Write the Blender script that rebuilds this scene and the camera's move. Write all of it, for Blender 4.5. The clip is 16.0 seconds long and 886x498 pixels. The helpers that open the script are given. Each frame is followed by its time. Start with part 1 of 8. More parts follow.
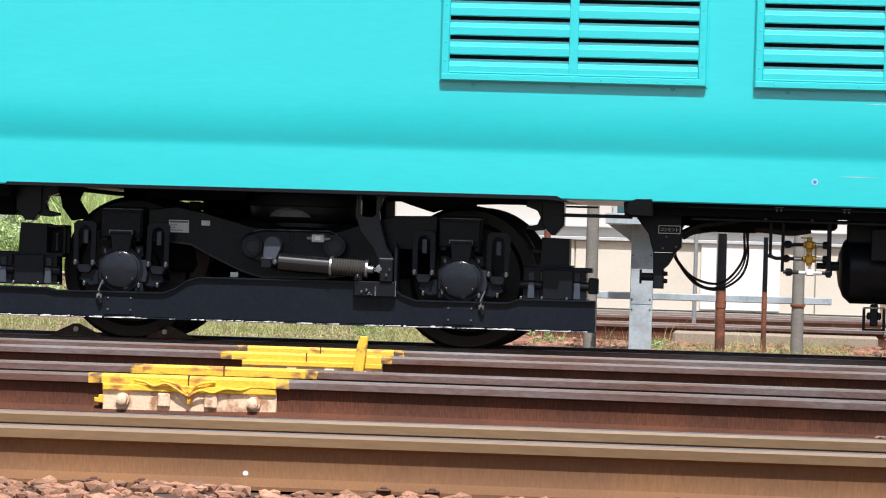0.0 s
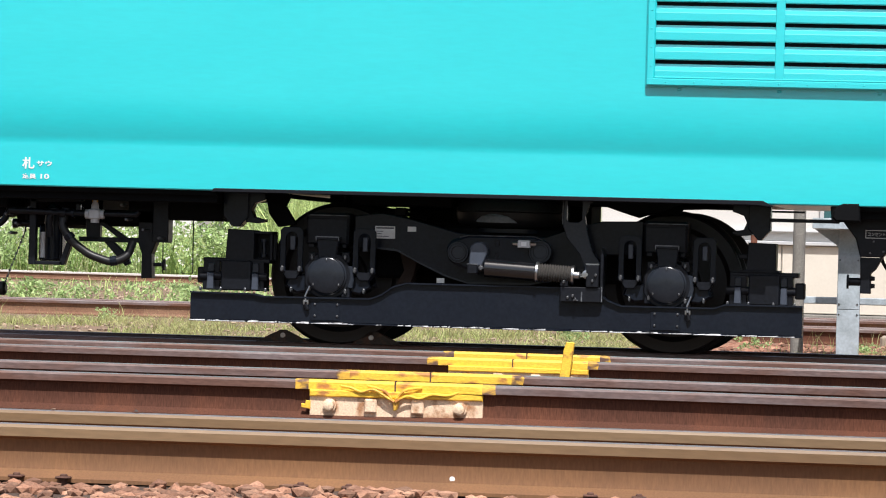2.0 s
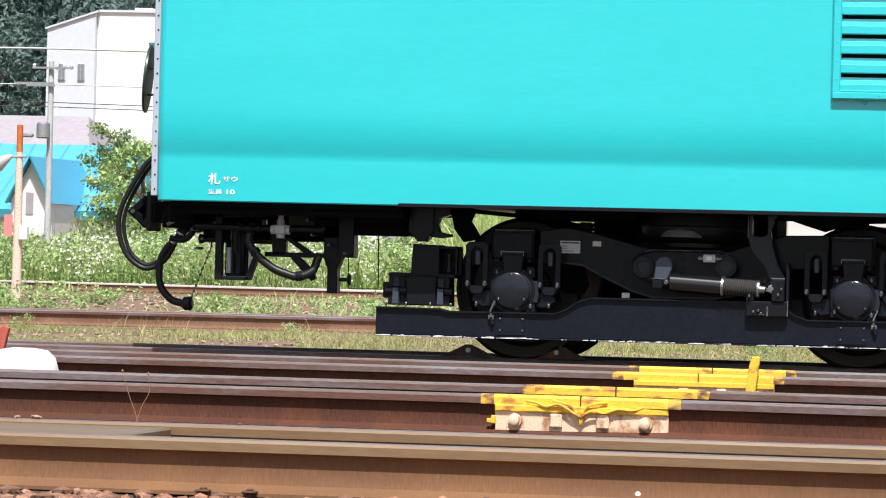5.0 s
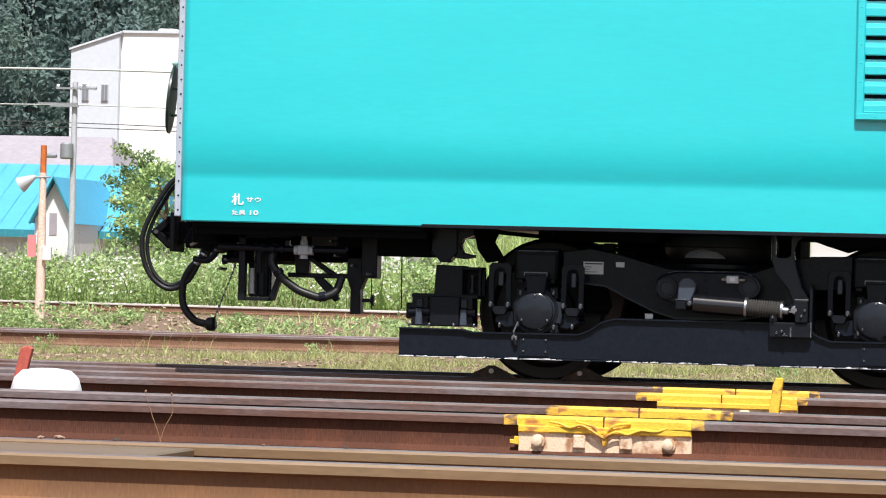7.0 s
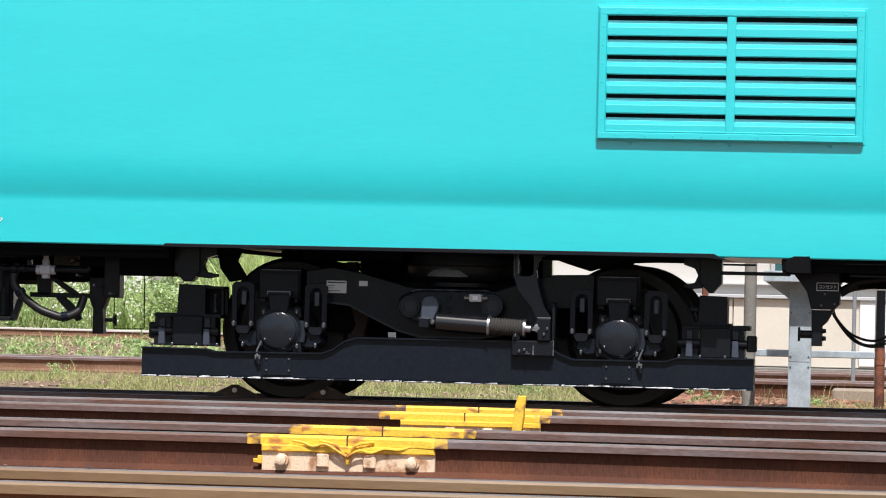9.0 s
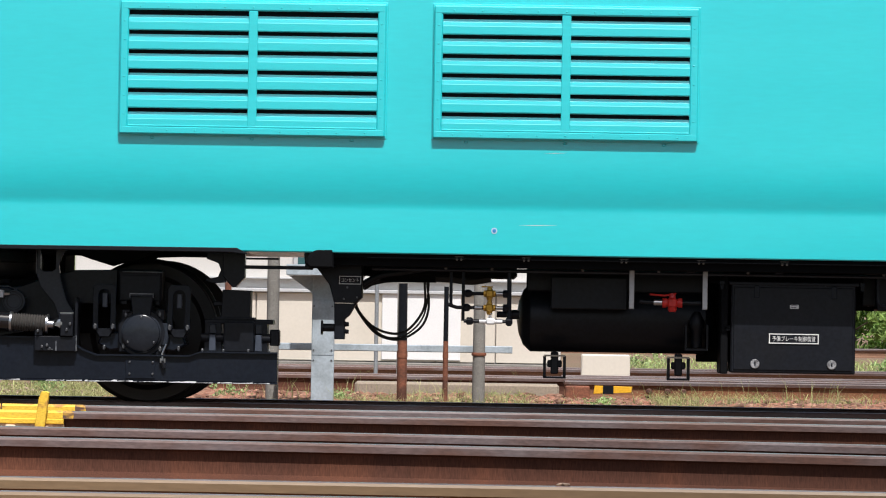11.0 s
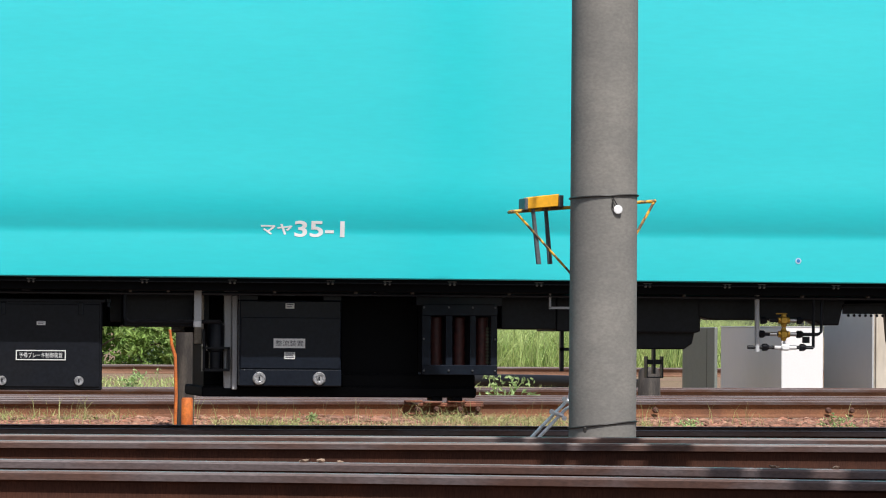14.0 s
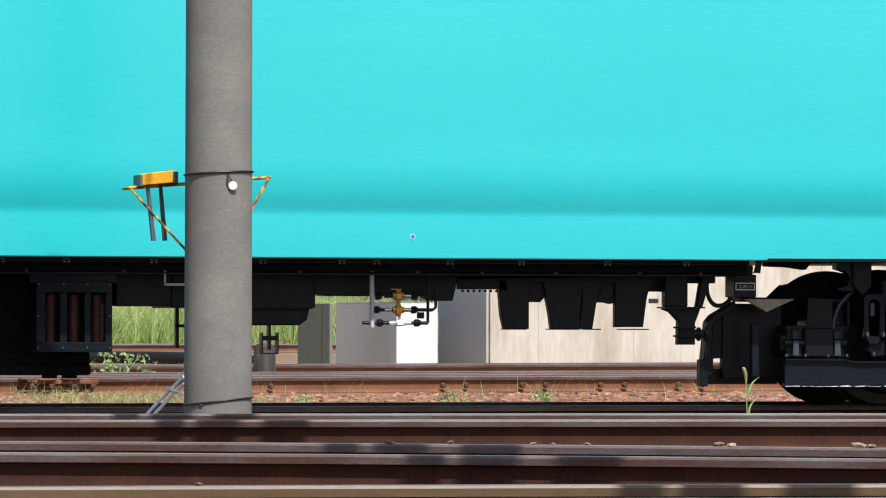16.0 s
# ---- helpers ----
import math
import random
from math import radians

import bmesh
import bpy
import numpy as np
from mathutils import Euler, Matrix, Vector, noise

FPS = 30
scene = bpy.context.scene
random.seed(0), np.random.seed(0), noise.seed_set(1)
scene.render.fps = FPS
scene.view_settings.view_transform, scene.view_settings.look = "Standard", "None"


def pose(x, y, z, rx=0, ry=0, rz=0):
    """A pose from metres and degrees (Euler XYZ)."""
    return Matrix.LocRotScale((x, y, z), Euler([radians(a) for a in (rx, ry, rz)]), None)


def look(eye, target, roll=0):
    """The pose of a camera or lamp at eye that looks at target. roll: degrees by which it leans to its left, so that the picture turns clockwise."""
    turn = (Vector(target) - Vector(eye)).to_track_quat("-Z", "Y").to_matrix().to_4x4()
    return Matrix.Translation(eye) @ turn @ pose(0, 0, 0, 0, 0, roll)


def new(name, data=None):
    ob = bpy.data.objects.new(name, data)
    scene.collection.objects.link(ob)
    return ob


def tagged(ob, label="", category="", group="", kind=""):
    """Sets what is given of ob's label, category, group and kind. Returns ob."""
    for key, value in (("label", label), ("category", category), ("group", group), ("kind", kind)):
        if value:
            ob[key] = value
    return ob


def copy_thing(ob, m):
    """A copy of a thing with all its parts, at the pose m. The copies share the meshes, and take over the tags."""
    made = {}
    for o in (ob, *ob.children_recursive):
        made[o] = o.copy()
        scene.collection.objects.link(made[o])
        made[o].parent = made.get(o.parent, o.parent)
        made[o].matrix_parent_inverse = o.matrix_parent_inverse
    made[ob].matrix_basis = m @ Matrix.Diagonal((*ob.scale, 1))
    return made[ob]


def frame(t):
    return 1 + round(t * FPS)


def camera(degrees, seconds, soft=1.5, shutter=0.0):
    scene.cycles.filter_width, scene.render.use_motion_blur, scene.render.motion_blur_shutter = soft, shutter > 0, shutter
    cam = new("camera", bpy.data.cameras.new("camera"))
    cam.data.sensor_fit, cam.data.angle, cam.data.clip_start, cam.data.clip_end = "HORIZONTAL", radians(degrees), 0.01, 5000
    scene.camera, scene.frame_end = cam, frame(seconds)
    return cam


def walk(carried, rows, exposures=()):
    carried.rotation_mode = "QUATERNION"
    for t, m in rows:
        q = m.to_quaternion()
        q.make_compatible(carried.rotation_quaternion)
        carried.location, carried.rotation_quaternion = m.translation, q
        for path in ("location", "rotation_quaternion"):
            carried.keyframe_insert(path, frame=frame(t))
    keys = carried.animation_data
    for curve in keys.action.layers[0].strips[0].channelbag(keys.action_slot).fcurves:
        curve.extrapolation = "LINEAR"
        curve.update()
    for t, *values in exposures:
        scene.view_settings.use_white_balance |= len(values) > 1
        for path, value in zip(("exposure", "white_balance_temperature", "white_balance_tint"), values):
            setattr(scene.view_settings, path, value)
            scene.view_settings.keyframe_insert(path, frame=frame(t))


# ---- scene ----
EYE = (4.564, -25.667, 0.6)
# seconds, yaw to the left, pitch up, roll (degrees): the camera stands on one spot and turns
PATH = [
    (0.0, 5.402, 0.023, 1.691),
    (0.5, 6.991, 0.000, 1.754),
    (1.0, 8.250, 0.005, 1.481),
    (1.5, 8.433, -0.014, 1.438),
    (2.0, 8.167, 0.022, 1.544),
    (2.5, 8.064, -0.013, 1.534),
    (3.0, 8.153, -0.039, 1.517),
    (3.5, 8.306, 0.015, 1.427),
    (4.0, 8.845, 0.021, 1.336),
    (4.5, 9.607, 0.023, 1.374),
    (5.0, 10.654, 0.156, 1.427),
    (5.2, 10.993, 0.184, 1.309),
    (7.3, 10.926, 0.569, 1.541),
    (7.5, 10.780, 0.731, 1.500),
    (8.0, 10.566, 0.846, 1.494),
    (8.5, 9.184, 0.826, 1.383),
    (9.0, 7.533, 0.764, 1.310),
    (9.2, 6.868, 0.714, 1.291),
    (11.3, 0.151, 0.804, 0.866),
    (11.5, -0.537, 0.768, 0.832),
    (12.0, -2.450, 0.696, 0.690),
    (12.5, -4.042, 0.663, 0.642),
    (13.0, -5.518, 0.807, 0.443),
    (13.5, -7.101, 1.021, 0.415),
    (14.0, -8.949, 1.142, 0.404),
    (14.5, -10.437, 0.973, 0.258),
    (15.0, -11.939, 0.794, 0.331),
    (15.5, -13.332, 0.803, 0.310),
    (16.0, -14.114, 0.848, 0.146),
]


def gaze(yaw, pitch, roll):
    a, b = radians(yaw), radians(pitch)
    ahead = Vector((-math.sin(a) * math.cos(b), math.cos(a) * math.cos(b), math.sin(b)))
    return look(EYE, Vector(EYE) + ahead, roll)


cam = camera(11.847, 16.0, soft=1.1)
walk(cam, [(t, gaze(a, b, c)) for t, a, b, c in PATH],
     exposures=[(0.0, 0.25), (5.2, 0.27), (7.3, 0.24), (9.2, 0.15), (11.3, 0.0), (12.5, -0.03), (13.5, 0.03), (16.0, 0.15)])

# ---- light ----
SUN_EL, SUN_AZ = 59.0, 12.0          # height over the horizon; degrees to the right of straight behind the camera
sky_world = bpy.data.worlds.new("sky")
scene.world = sky_world
sky_world.use_nodes = True
wn = sky_world.node_tree
sky = wn.nodes.new("ShaderNodeTexSky")
sky.sky_type, sky.sun_disc = "NISHITA", False
sky.sun_elevation = radians(SUN_EL)
sky.sun_rotation = radians(180 - SUN_AZ)
sky.dust_density = 3.0
wn.links.new(sky.outputs[0], wn.nodes["Background"].inputs[0])
wn.nodes["Background"].inputs[1].default_value = 0.10
sun_data = bpy.data.lights.new("sun", "SUN")
sun_data.energy, sun_data.angle, sun_data.color = 5.0, radians(0.53), (1.0, 0.97, 0.945)
sun = new("sun", sun_data)
se, sa = radians(SUN_EL), radians(SUN_AZ)
sun_from = Vector((math.sin(sa) * math.cos(se), -math.cos(sa) * math.cos(se), math.sin(se)))
sun.matrix_world = look(sun_from * 60, (0, 0, 0))


# ---- materials ----
def material(name, base, rough=0.6, metal=0.0, vary=0.15, scale=6.0, fine=60.0, bump=0.15, other=None, amount=0.5,
             spread=(0.45, 0.65), stretch=(1, 1, 1), coat=0.0, island=0.0, per_object=0.0, depth=0.004, spec=0.5, worn=None):
    """A surface with broad and fine changes of colour, a second colour in patches, and fine relief."""
    m = bpy.data.materials.new(name)
    m.use_nodes = True
    t = m.node_tree
    n, l = t.nodes, t.links
    bsdf = n["Principled BSDF"]
    geo = n.new("ShaderNodeNewGeometry")
    mapping = n.new("ShaderNodeMapping")
    mapping.inputs["Scale"].default_value = stretch
    l.new(geo.outputs["Position"], mapping.inputs[0])
    broad = n.new("ShaderNodeTexNoise")
    broad.inputs["Scale"].default_value, broad.inputs["Detail"].default_value = scale, 5
    grain = n.new("ShaderNodeTexNoise")
    grain.inputs["Scale"].default_value, grain.inputs["Detail"].default_value = fine, 4
    for node in (broad, grain):
        l.new(mapping.outputs[0], node.inputs["Vector"])
    ramp = n.new("ShaderNodeMapRange")
    ramp.inputs[1].default_value, ramp.inputs[2].default_value = spread
    ramp.inputs[4].default_value = amount
    l.new(broad.outputs[0], ramp.inputs[0])
    mix = n.new("ShaderNodeMix")
    mix.data_type = "RGBA"
    mix.inputs[6].default_value = (*base, 1)
    mix.inputs[7].default_value = (*(other or [c * (1 - vary) for c in base]), 1)
    l.new(ramp.outputs[0], mix.inputs[0])
    value = n.new("ShaderNodeMapRange")
    value.inputs[1].default_value, value.inputs[2].default_value = 0.3, 0.7
    value.inputs[3].default_value, value.inputs[4].default_value = 1 - vary, 1 + vary
    l.new(grain.outputs[0], value.inputs[0])
    last = value.outputs[0]
    for source, strength in ((geo.outputs["Random Per Island"], island), (None, per_object)):
        if strength:
            if source is None:
                source = n.new("ShaderNodeObjectInfo").outputs["Random"]
            r = n.new("ShaderNodeMapRange")
            r.inputs[3].default_value, r.inputs[4].default_value = 1 - strength, 1 + strength
            l.new(source, r.inputs[0])
            mul = n.new("ShaderNodeMath")
            mul.operation = "MULTIPLY"
            l.new(last, mul.inputs[0])
            l.new(r.outputs[0], mul.inputs[1])
            last = mul.outputs[0]
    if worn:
        # the colour grows darker along the rail from x = worn[0] to worn[1]
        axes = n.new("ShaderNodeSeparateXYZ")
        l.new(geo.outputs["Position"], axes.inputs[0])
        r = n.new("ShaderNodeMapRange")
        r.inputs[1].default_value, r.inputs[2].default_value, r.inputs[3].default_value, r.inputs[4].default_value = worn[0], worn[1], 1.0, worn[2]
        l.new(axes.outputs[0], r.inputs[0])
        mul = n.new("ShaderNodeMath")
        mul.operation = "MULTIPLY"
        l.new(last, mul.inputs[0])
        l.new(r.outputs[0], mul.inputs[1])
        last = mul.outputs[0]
    hsv = n.new("ShaderNodeHueSaturation")
    l.new(mix.outputs[2], hsv.inputs["Color"])
    l.new(last, hsv.inputs["Value"])
    l.new(hsv.outputs[0], bsdf.inputs["Base Color"])
    bsdf.inputs["Roughness"].default_value = rough
    bsdf.inputs["Metallic"].default_value = metal
    bsdf.inputs["Coat Weight"].default_value = coat
    bsdf.inputs["Coat Roughness"].default_value = 0.12
    bsdf.inputs["Specular IOR Level"].default_value = spec
    if bump:
        b = n.new("ShaderNodeBump")
        b.inputs["Strength"].default_value, b.inputs["Distance"].default_value = bump, depth
        l.new(grain.outputs[0], b.inputs["Height"])
        l.new(b.outputs[0], bsdf.inputs["Normal"])
    return m


def leafy(name, base, other, scale=1.5, thinness=0.35, island=0.35):
    """Leaf or grass: lets some light through."""
    m = material(name, base, rough=0.55, other=other, amount=1.0, spread=(0.35, 0.65), scale=scale, fine=9, vary=0.2, island=island, bump=0)
    n, l = m.node_tree.nodes, m.node_tree.links
    thin = n.new("ShaderNodeBsdfTranslucent")
    mix = n.new("ShaderNodeMixShader")
    mix.inputs[0].default_value = thinness
    bsdf = n["Principled BSDF"]
    bsdf.inputs["Specular IOR Level"].default_value = 0.25
    l.new(bsdf.inputs["Base Color"].links[0].from_socket, thin.inputs[0])
    l.new(bsdf.outputs[0], mix.inputs[1])
    l.new(thin.outputs[0], mix.inputs[2])
    l.new(mix.outputs[0], n["Material Output"].inputs[0])
    return m


TURQUOISE = material("turquoise_paint", (0.007, 0.60, 0.655), rough=0.40, vary=0.025, scale=1.1, fine=25, bump=0.02, coat=1.0, spec=0.4,
                     other=(0.014, 0.63, 0.68), amount=0.8, stretch=(0.35, 1, 2.2), depth=0.002)
shell = TURQUOISE.node_tree.nodes["Principled BSDF"]
shell.inputs["Coat IOR"].default_value = 1.9
shell.inputs["Coat Roughness"].default_value = 0.25
BLACK = material("black_paint", (0.0078, 0.0092, 0.0132), spec=0.25, rough=0.38, vary=0.25, scale=5, fine=45, bump=0.06, other=(0.010, 0.010, 0.011), amount=0.4)
SLATE = material("dark_slate_paint", (0.0090, 0.0122, 0.0195), spec=0.25, rough=0.22, vary=0.15, scale=5, fine=50, bump=0.05, other=(0.0115, 0.0150, 0.0220), amount=0.5)
# Black with shade put into the colour, for slots and the deep underframe
DEEP = material("shaded_black_paint", (0.0042, 0.0045, 0.0055), spec=0.1, rough=0.7, vary=0.2, bump=0.04)
RUBBER = material("black_rubber", (0.014, 0.014, 0.015), spec=0.35, rough=0.42, vary=0.2, bump=0.05)
STEEL = material("bare_steel", (0.55, 0.56, 0.58), rough=0.28, metal=1.0, vary=0.1, bump=0.04)
GREYPAINT = material("light_grey_paint", (0.5, 0.51, 0.52), rough=0.4, vary=0.06, bump=0.03)
WHITE = material("white_paint", (0.8, 0.8, 0.8), rough=0.45, vary=0.03, bump=0.02)
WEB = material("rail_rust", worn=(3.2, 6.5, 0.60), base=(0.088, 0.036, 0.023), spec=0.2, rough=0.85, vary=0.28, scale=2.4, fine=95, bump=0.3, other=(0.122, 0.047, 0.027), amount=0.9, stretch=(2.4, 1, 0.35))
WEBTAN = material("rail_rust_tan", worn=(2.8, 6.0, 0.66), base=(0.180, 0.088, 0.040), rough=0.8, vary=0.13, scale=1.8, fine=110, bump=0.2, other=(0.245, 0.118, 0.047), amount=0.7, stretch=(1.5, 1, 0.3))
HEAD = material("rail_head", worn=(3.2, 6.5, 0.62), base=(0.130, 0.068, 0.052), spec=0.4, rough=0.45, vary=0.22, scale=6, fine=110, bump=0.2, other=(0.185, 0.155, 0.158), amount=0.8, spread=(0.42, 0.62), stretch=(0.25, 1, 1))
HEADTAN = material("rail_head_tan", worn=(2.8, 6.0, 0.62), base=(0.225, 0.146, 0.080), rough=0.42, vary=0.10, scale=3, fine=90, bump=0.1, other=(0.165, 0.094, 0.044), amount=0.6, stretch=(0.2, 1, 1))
SHINE = material("rail_running_top", (0.30, 0.235, 0.225), rough=0.36, metal=0.4, vary=0.22, scale=5, fine=100, bump=0.08, other=(0.17, 0.105, 0.085), amount=0.7, stretch=(0.2, 1, 1))
EARTH = material("earth", (0.215, 0.138, 0.092), rough=0.95, vary=0.3, scale=1.2, fine=22, bump=0.6, other=(0.185, 0.15, 0.08), amount=0.8, depth=0.03)
# Invented dark ground colours that dim what the coach side reflects
CINDER = material("dim_bounce_cinder", (0.075, 0.047, 0.034), rough=0.95, vary=0.3, scale=1.2, fine=22, bump=0.6, other=(0.10, 0.068, 0.05), amount=0.8, depth=0.03)
TURF = material("dim_bounce_turf", (0.045, 0.068, 0.026), rough=0.95, vary=0.3, scale=0.8, fine=18, bump=0.6, other=(0.075, 0.068, 0.04), amount=0.7, depth=0.03)
STONE = material("ballast_stone", (0.22, 0.098, 0.062), rough=0.9, vary=0.2, scale=14, fine=160, bump=0.4, other=(0.32, 0.20, 0.135), amount=0.8, island=0.5, per_object=0.35)
RUSTSTONE = material("rust_stained_stone", (0.23, 0.115, 0.072), rough=0.9, vary=0.25, scale=14, fine=160, bump=0.4, other=(0.33, 0.19, 0.125), amount=0.8, island=0.45, per_object=0.4)
GRAVEL = material("pale_gravel", (0.38, 0.29, 0.21), rough=0.9, vary=0.2, scale=10, fine=100, bump=0.3, other=(0.30, 0.21, 0.15), amount=0.8, island=0.4)
CONCRETE = material("concrete", (0.205, 0.195, 0.178), rough=0.9, vary=0.2, scale=4, fine=110, bump=0.35, other=(0.265, 0.252, 0.23), amount=0.8)


def speckle(m, colour, scale=300.0, cut=(0.66, 0.70)):
    """Small bright grains in a surface."""
    n, l = m.node_tree.nodes, m.node_tree.links
    bsdf = n["Principled BSDF"]
    before = bsdf.inputs["Base Color"].links[0].from_socket
    spots = n.new("ShaderNodeTexNoise")
    spots.inputs["Scale"].default_value, spots.inputs["Detail"].default_value = scale, 1
    l.new(n["Mapping"].outputs[0], spots.inputs["Vector"])
    ramp = n.new("ShaderNodeMapRange")
    ramp.inputs[1].default_value, ramp.inputs[2].default_value = cut
    l.new(spots.outputs[0], ramp.inputs[0])
    mix = n.new("ShaderNodeMix")
    mix.data_type = "RGBA"
    mix.inputs[7].default_value = (*colour, 1)
    l.new(ramp.outputs[0], mix.inputs[0])
    l.new(before, mix.inputs[6])
    l.new(mix.outputs[2], bsdf.inputs["Base Color"])


speckle(CONCRETE, (0.42, 0.41, 0.39), 120.0, (0.71, 0.77))


# ---- mesh helpers ----
class Shape:
    """Gathers polygons of one mesh."""

    def __init__(self):
        self.v, self.f, self.m = [], [], []

    def add(self, verts, faces, mat=0):
        k = len(self.v)
        self.v += [tuple(p) for p in verts]
        self.f += [tuple(k + i for i in face) for face in faces]
        self.m += [mat] * len(faces)
        return self

    def box(self, x0, x1, y0, y1, z0, z1, c=0.0, mat=0):
        """A block; c: chamfer."""
        if c <= 0:
            p = [(x, y, z) for x in (x0, x1) for y in (y0, y1) for z in (z0, z1)]
            return self.add(p, [(0, 1, 3, 2), (4, 6, 7, 5), (0, 4, 5, 1), (2, 3, 7, 6), (0, 2, 6, 4), (1, 5, 7, 3)], mat)
        c = min(c, (x1 - x0) * 0.45, (y1 - y0) * 0.45, (z1 - z0) * 0.45)
        out = [(x0 + c, z0), (x1 - c, z0), (x1, z0 + c), (x1, z1 - c), (x1 - c, z1), (x0 + c, z1), (x0, z1 - c), (x0, z0 + c)]
        inn = [(x0 + c, z0 + c), (x1 - c, z0 + c), (x1 - c, z0 + c), (x1 - c, z1 - c), (x1 - c, z1 - c), (x0 + c, z1 - c), (x0 + c, z1 - c), (x0 + c, z0 + c)]
        rows = [[(x, y0, z) for x, z in inn], [(x, y0 + c, z) for x, z in out], [(x, y1 - c, z) for x, z in out], [(x, y1, z) for x, z in inn]]
        p = [q for row in rows for q in row]
        f = [(r * 8 + i, r * 8 + (i + 1) % 8, r * 8 + 8 + (i + 1) % 8, r * 8 + 8 + i) for r in range(3) for i in range(8)]
        f += [tuple(range(7, -1, -1)), tuple(range(24, 32))]
        return self.add(p, f, mat)

    def prism(self, outline, y0, y1, c=0.0, mat=0):
        """An outline in x and z, drawn out from y0 to y1; c: chamfer of the near edge."""
        n = len(outline)
        if sum(a[0] * b[1] - b[0] * a[1] for a, b in zip(outline, outline[1:] + outline[:1])) < 0:
            outline = outline[::-1]
        rows = []
        if c:
            mx, mz = sum(p[0] for p in outline) / n, sum(p[1] for p in outline) / n
            inset = []
            for i in range(n):
                a, b, d = Vector(outline[i - 1]), Vector(outline[i]), Vector(outline[(i + 1) % n])
                e, g = (b - a).normalized(), (d - b).normalized()
                nrm = Vector((-e.y - g.y, e.x + g.x))
                nrm = nrm.normalized() * c if nrm.length > 1e-6 else nrm
                inset.append(tuple(b + nrm))
            rows.append([(x, y0, z) for x, z in inset])
            rows.append([(x, y0 + c, z) for x, z in outline])
        else:
            rows.append([(x, y0, z) for x, z in outline])
        rows.append([(x, y1, z) for x, z in outline])
        p = [q for row in rows for q in row]
        f = [(r * n + i, r * n + n + i, r * n + n + (i + 1) % n, r * n + (i + 1) % n)[::-1] for r in range(len(rows) - 1) for i in range(n)]
        f += [tuple(range(n)), tuple(range(len(p) - 1, len(p) - n - 1, -1))]
        return self.add(p, f, mat)

    def tube(self, points, radius, seg=10, mat=0, cap=True):
        """A round bar along points; radius: one number or one for each point."""
        pts = [Vector(p) for p in points]
        radii = radius if isinstance(radius, (list, tuple)) else [radius] * len(pts)
        rows, side = [], None
        for i, p in enumerate(pts):
            d = (pts[min(i + 1, len(pts) - 1)] - pts[max(i - 1, 0)]).normalized()
            if side is None:
                side = d.orthogonal().normalized()
            side = (side - d * side.dot(d)).normalized()
            up = d.cross(side)
            rows.append([p + (side * math.cos(2 * math.pi * k / seg) + up * math.sin(2 * math.pi * k / seg)) * radii[i] for k in range(seg)])
        v = [q for row in rows for q in row]
        f = [(r * seg + k, r * seg + (k + 1) % seg, r * seg + seg + (k + 1) % seg, r * seg + seg + k) for r in range(len(rows) - 1) for k in range(seg)]
        if cap:
            f += [tuple(range(seg - 1, -1, -1)), tuple(range(len(v) - seg, len(v)))]
        return self.add(v, f, mat)

    def lathe(self, centre, axis, profile, seg=24, mat=0):
        """profile: (distance along the axis, radius)."""
        a = Vector(axis).normalized()
        s = a.orthogonal().normalized()
        u = a.cross(s)
        c = Vector(centre)
        v = [c + a * d + (s * math.cos(2 * math.pi * k / seg) + u * math.sin(2 * math.pi * k / seg)) * r for d, r in profile for k in range(seg)]
        f = [(r * seg + k, r * seg + (k + 1) % seg, r * seg + seg + (k + 1) % seg, r * seg + seg + k) for r in range(len(profile) - 1) for k in range(seg)]
        f += [tuple(range(seg - 1, -1, -1)), tuple(range(len(v) - seg, len(v)))]
        return self.add(v, f, mat)

    def mesh(self, name, mats, smooth=False):
        me = bpy.data.meshes.new(name)
        me.from_pydata(self.v, [], self.f)
        for m in mats if isinstance(mats, (list, tuple)) else [mats]:
            me.materials.append(m)
        me.polygons.foreach_set("material_index", self.m)
        me.update()
        if smooth:
            me.shade_smooth()
            me.set_sharp_from_angle(angle=radians(38 if smooth is True else smooth))
        return me


def arc(cx, cz, r, a0, a1, n):
    return [(cx + r * math.cos(radians(a0 + (a1 - a0) * i / n)), cz + r * math.sin(radians(a0 + (a1 - a0) * i / n))) for i in range(n + 1)]


def smooth_path(points, n=6):
    """Points of a soft line through the given ones."""
    p = [Vector(q) for q in points]
    p = [p[0] * 2 - p[1]] + p + [p[-1] * 2 - p[-2]]
    out = []
    for i in range(1, len(p) - 2):
        for k in range(n):
            s = k / n
            out.append(0.5 * (2 * p[i] + (p[i + 1] - p[i - 1]) * s + (2 * p[i - 1] - 5 * p[i] + 4 * p[i + 1] - p[i + 2]) * s * s
                              + (3 * p[i] - p[i - 1] - 3 * p[i + 1] + p[i + 2]) * s ** 3))
    return out + [p[-2]]


def part(name, shape, mat, parent, label="", smooth=False):
    ob = new(name, shape.mesh(name, mat, smooth))
    ob.parent = parent
    return tagged(ob, label=label)


def thing(name, label, category, at=(0, 0, 0), group="", kind=""):
    ob = new(name)
    ob.empty_display_size = 0.1
    ob.location = at
    return tagged(ob, label=label, category=category, group=group, kind=kind)


def single(name, shape, mat, label, category, group="", kind="", smooth=False):
    return tagged(new(name, shape.mesh(name, mat, smooth)), label=label, category=category, group=group, kind=kind)


def share(name, mesh, parent, at, turn=(0, 0, 0), scale=(1, 1, 1)):
    """A piece that shares its mesh with others like it."""
    ob = new(name, mesh)
    ob.parent = parent
    ob.location, ob.rotation_euler, ob.scale = at, turn, scale
    return ob


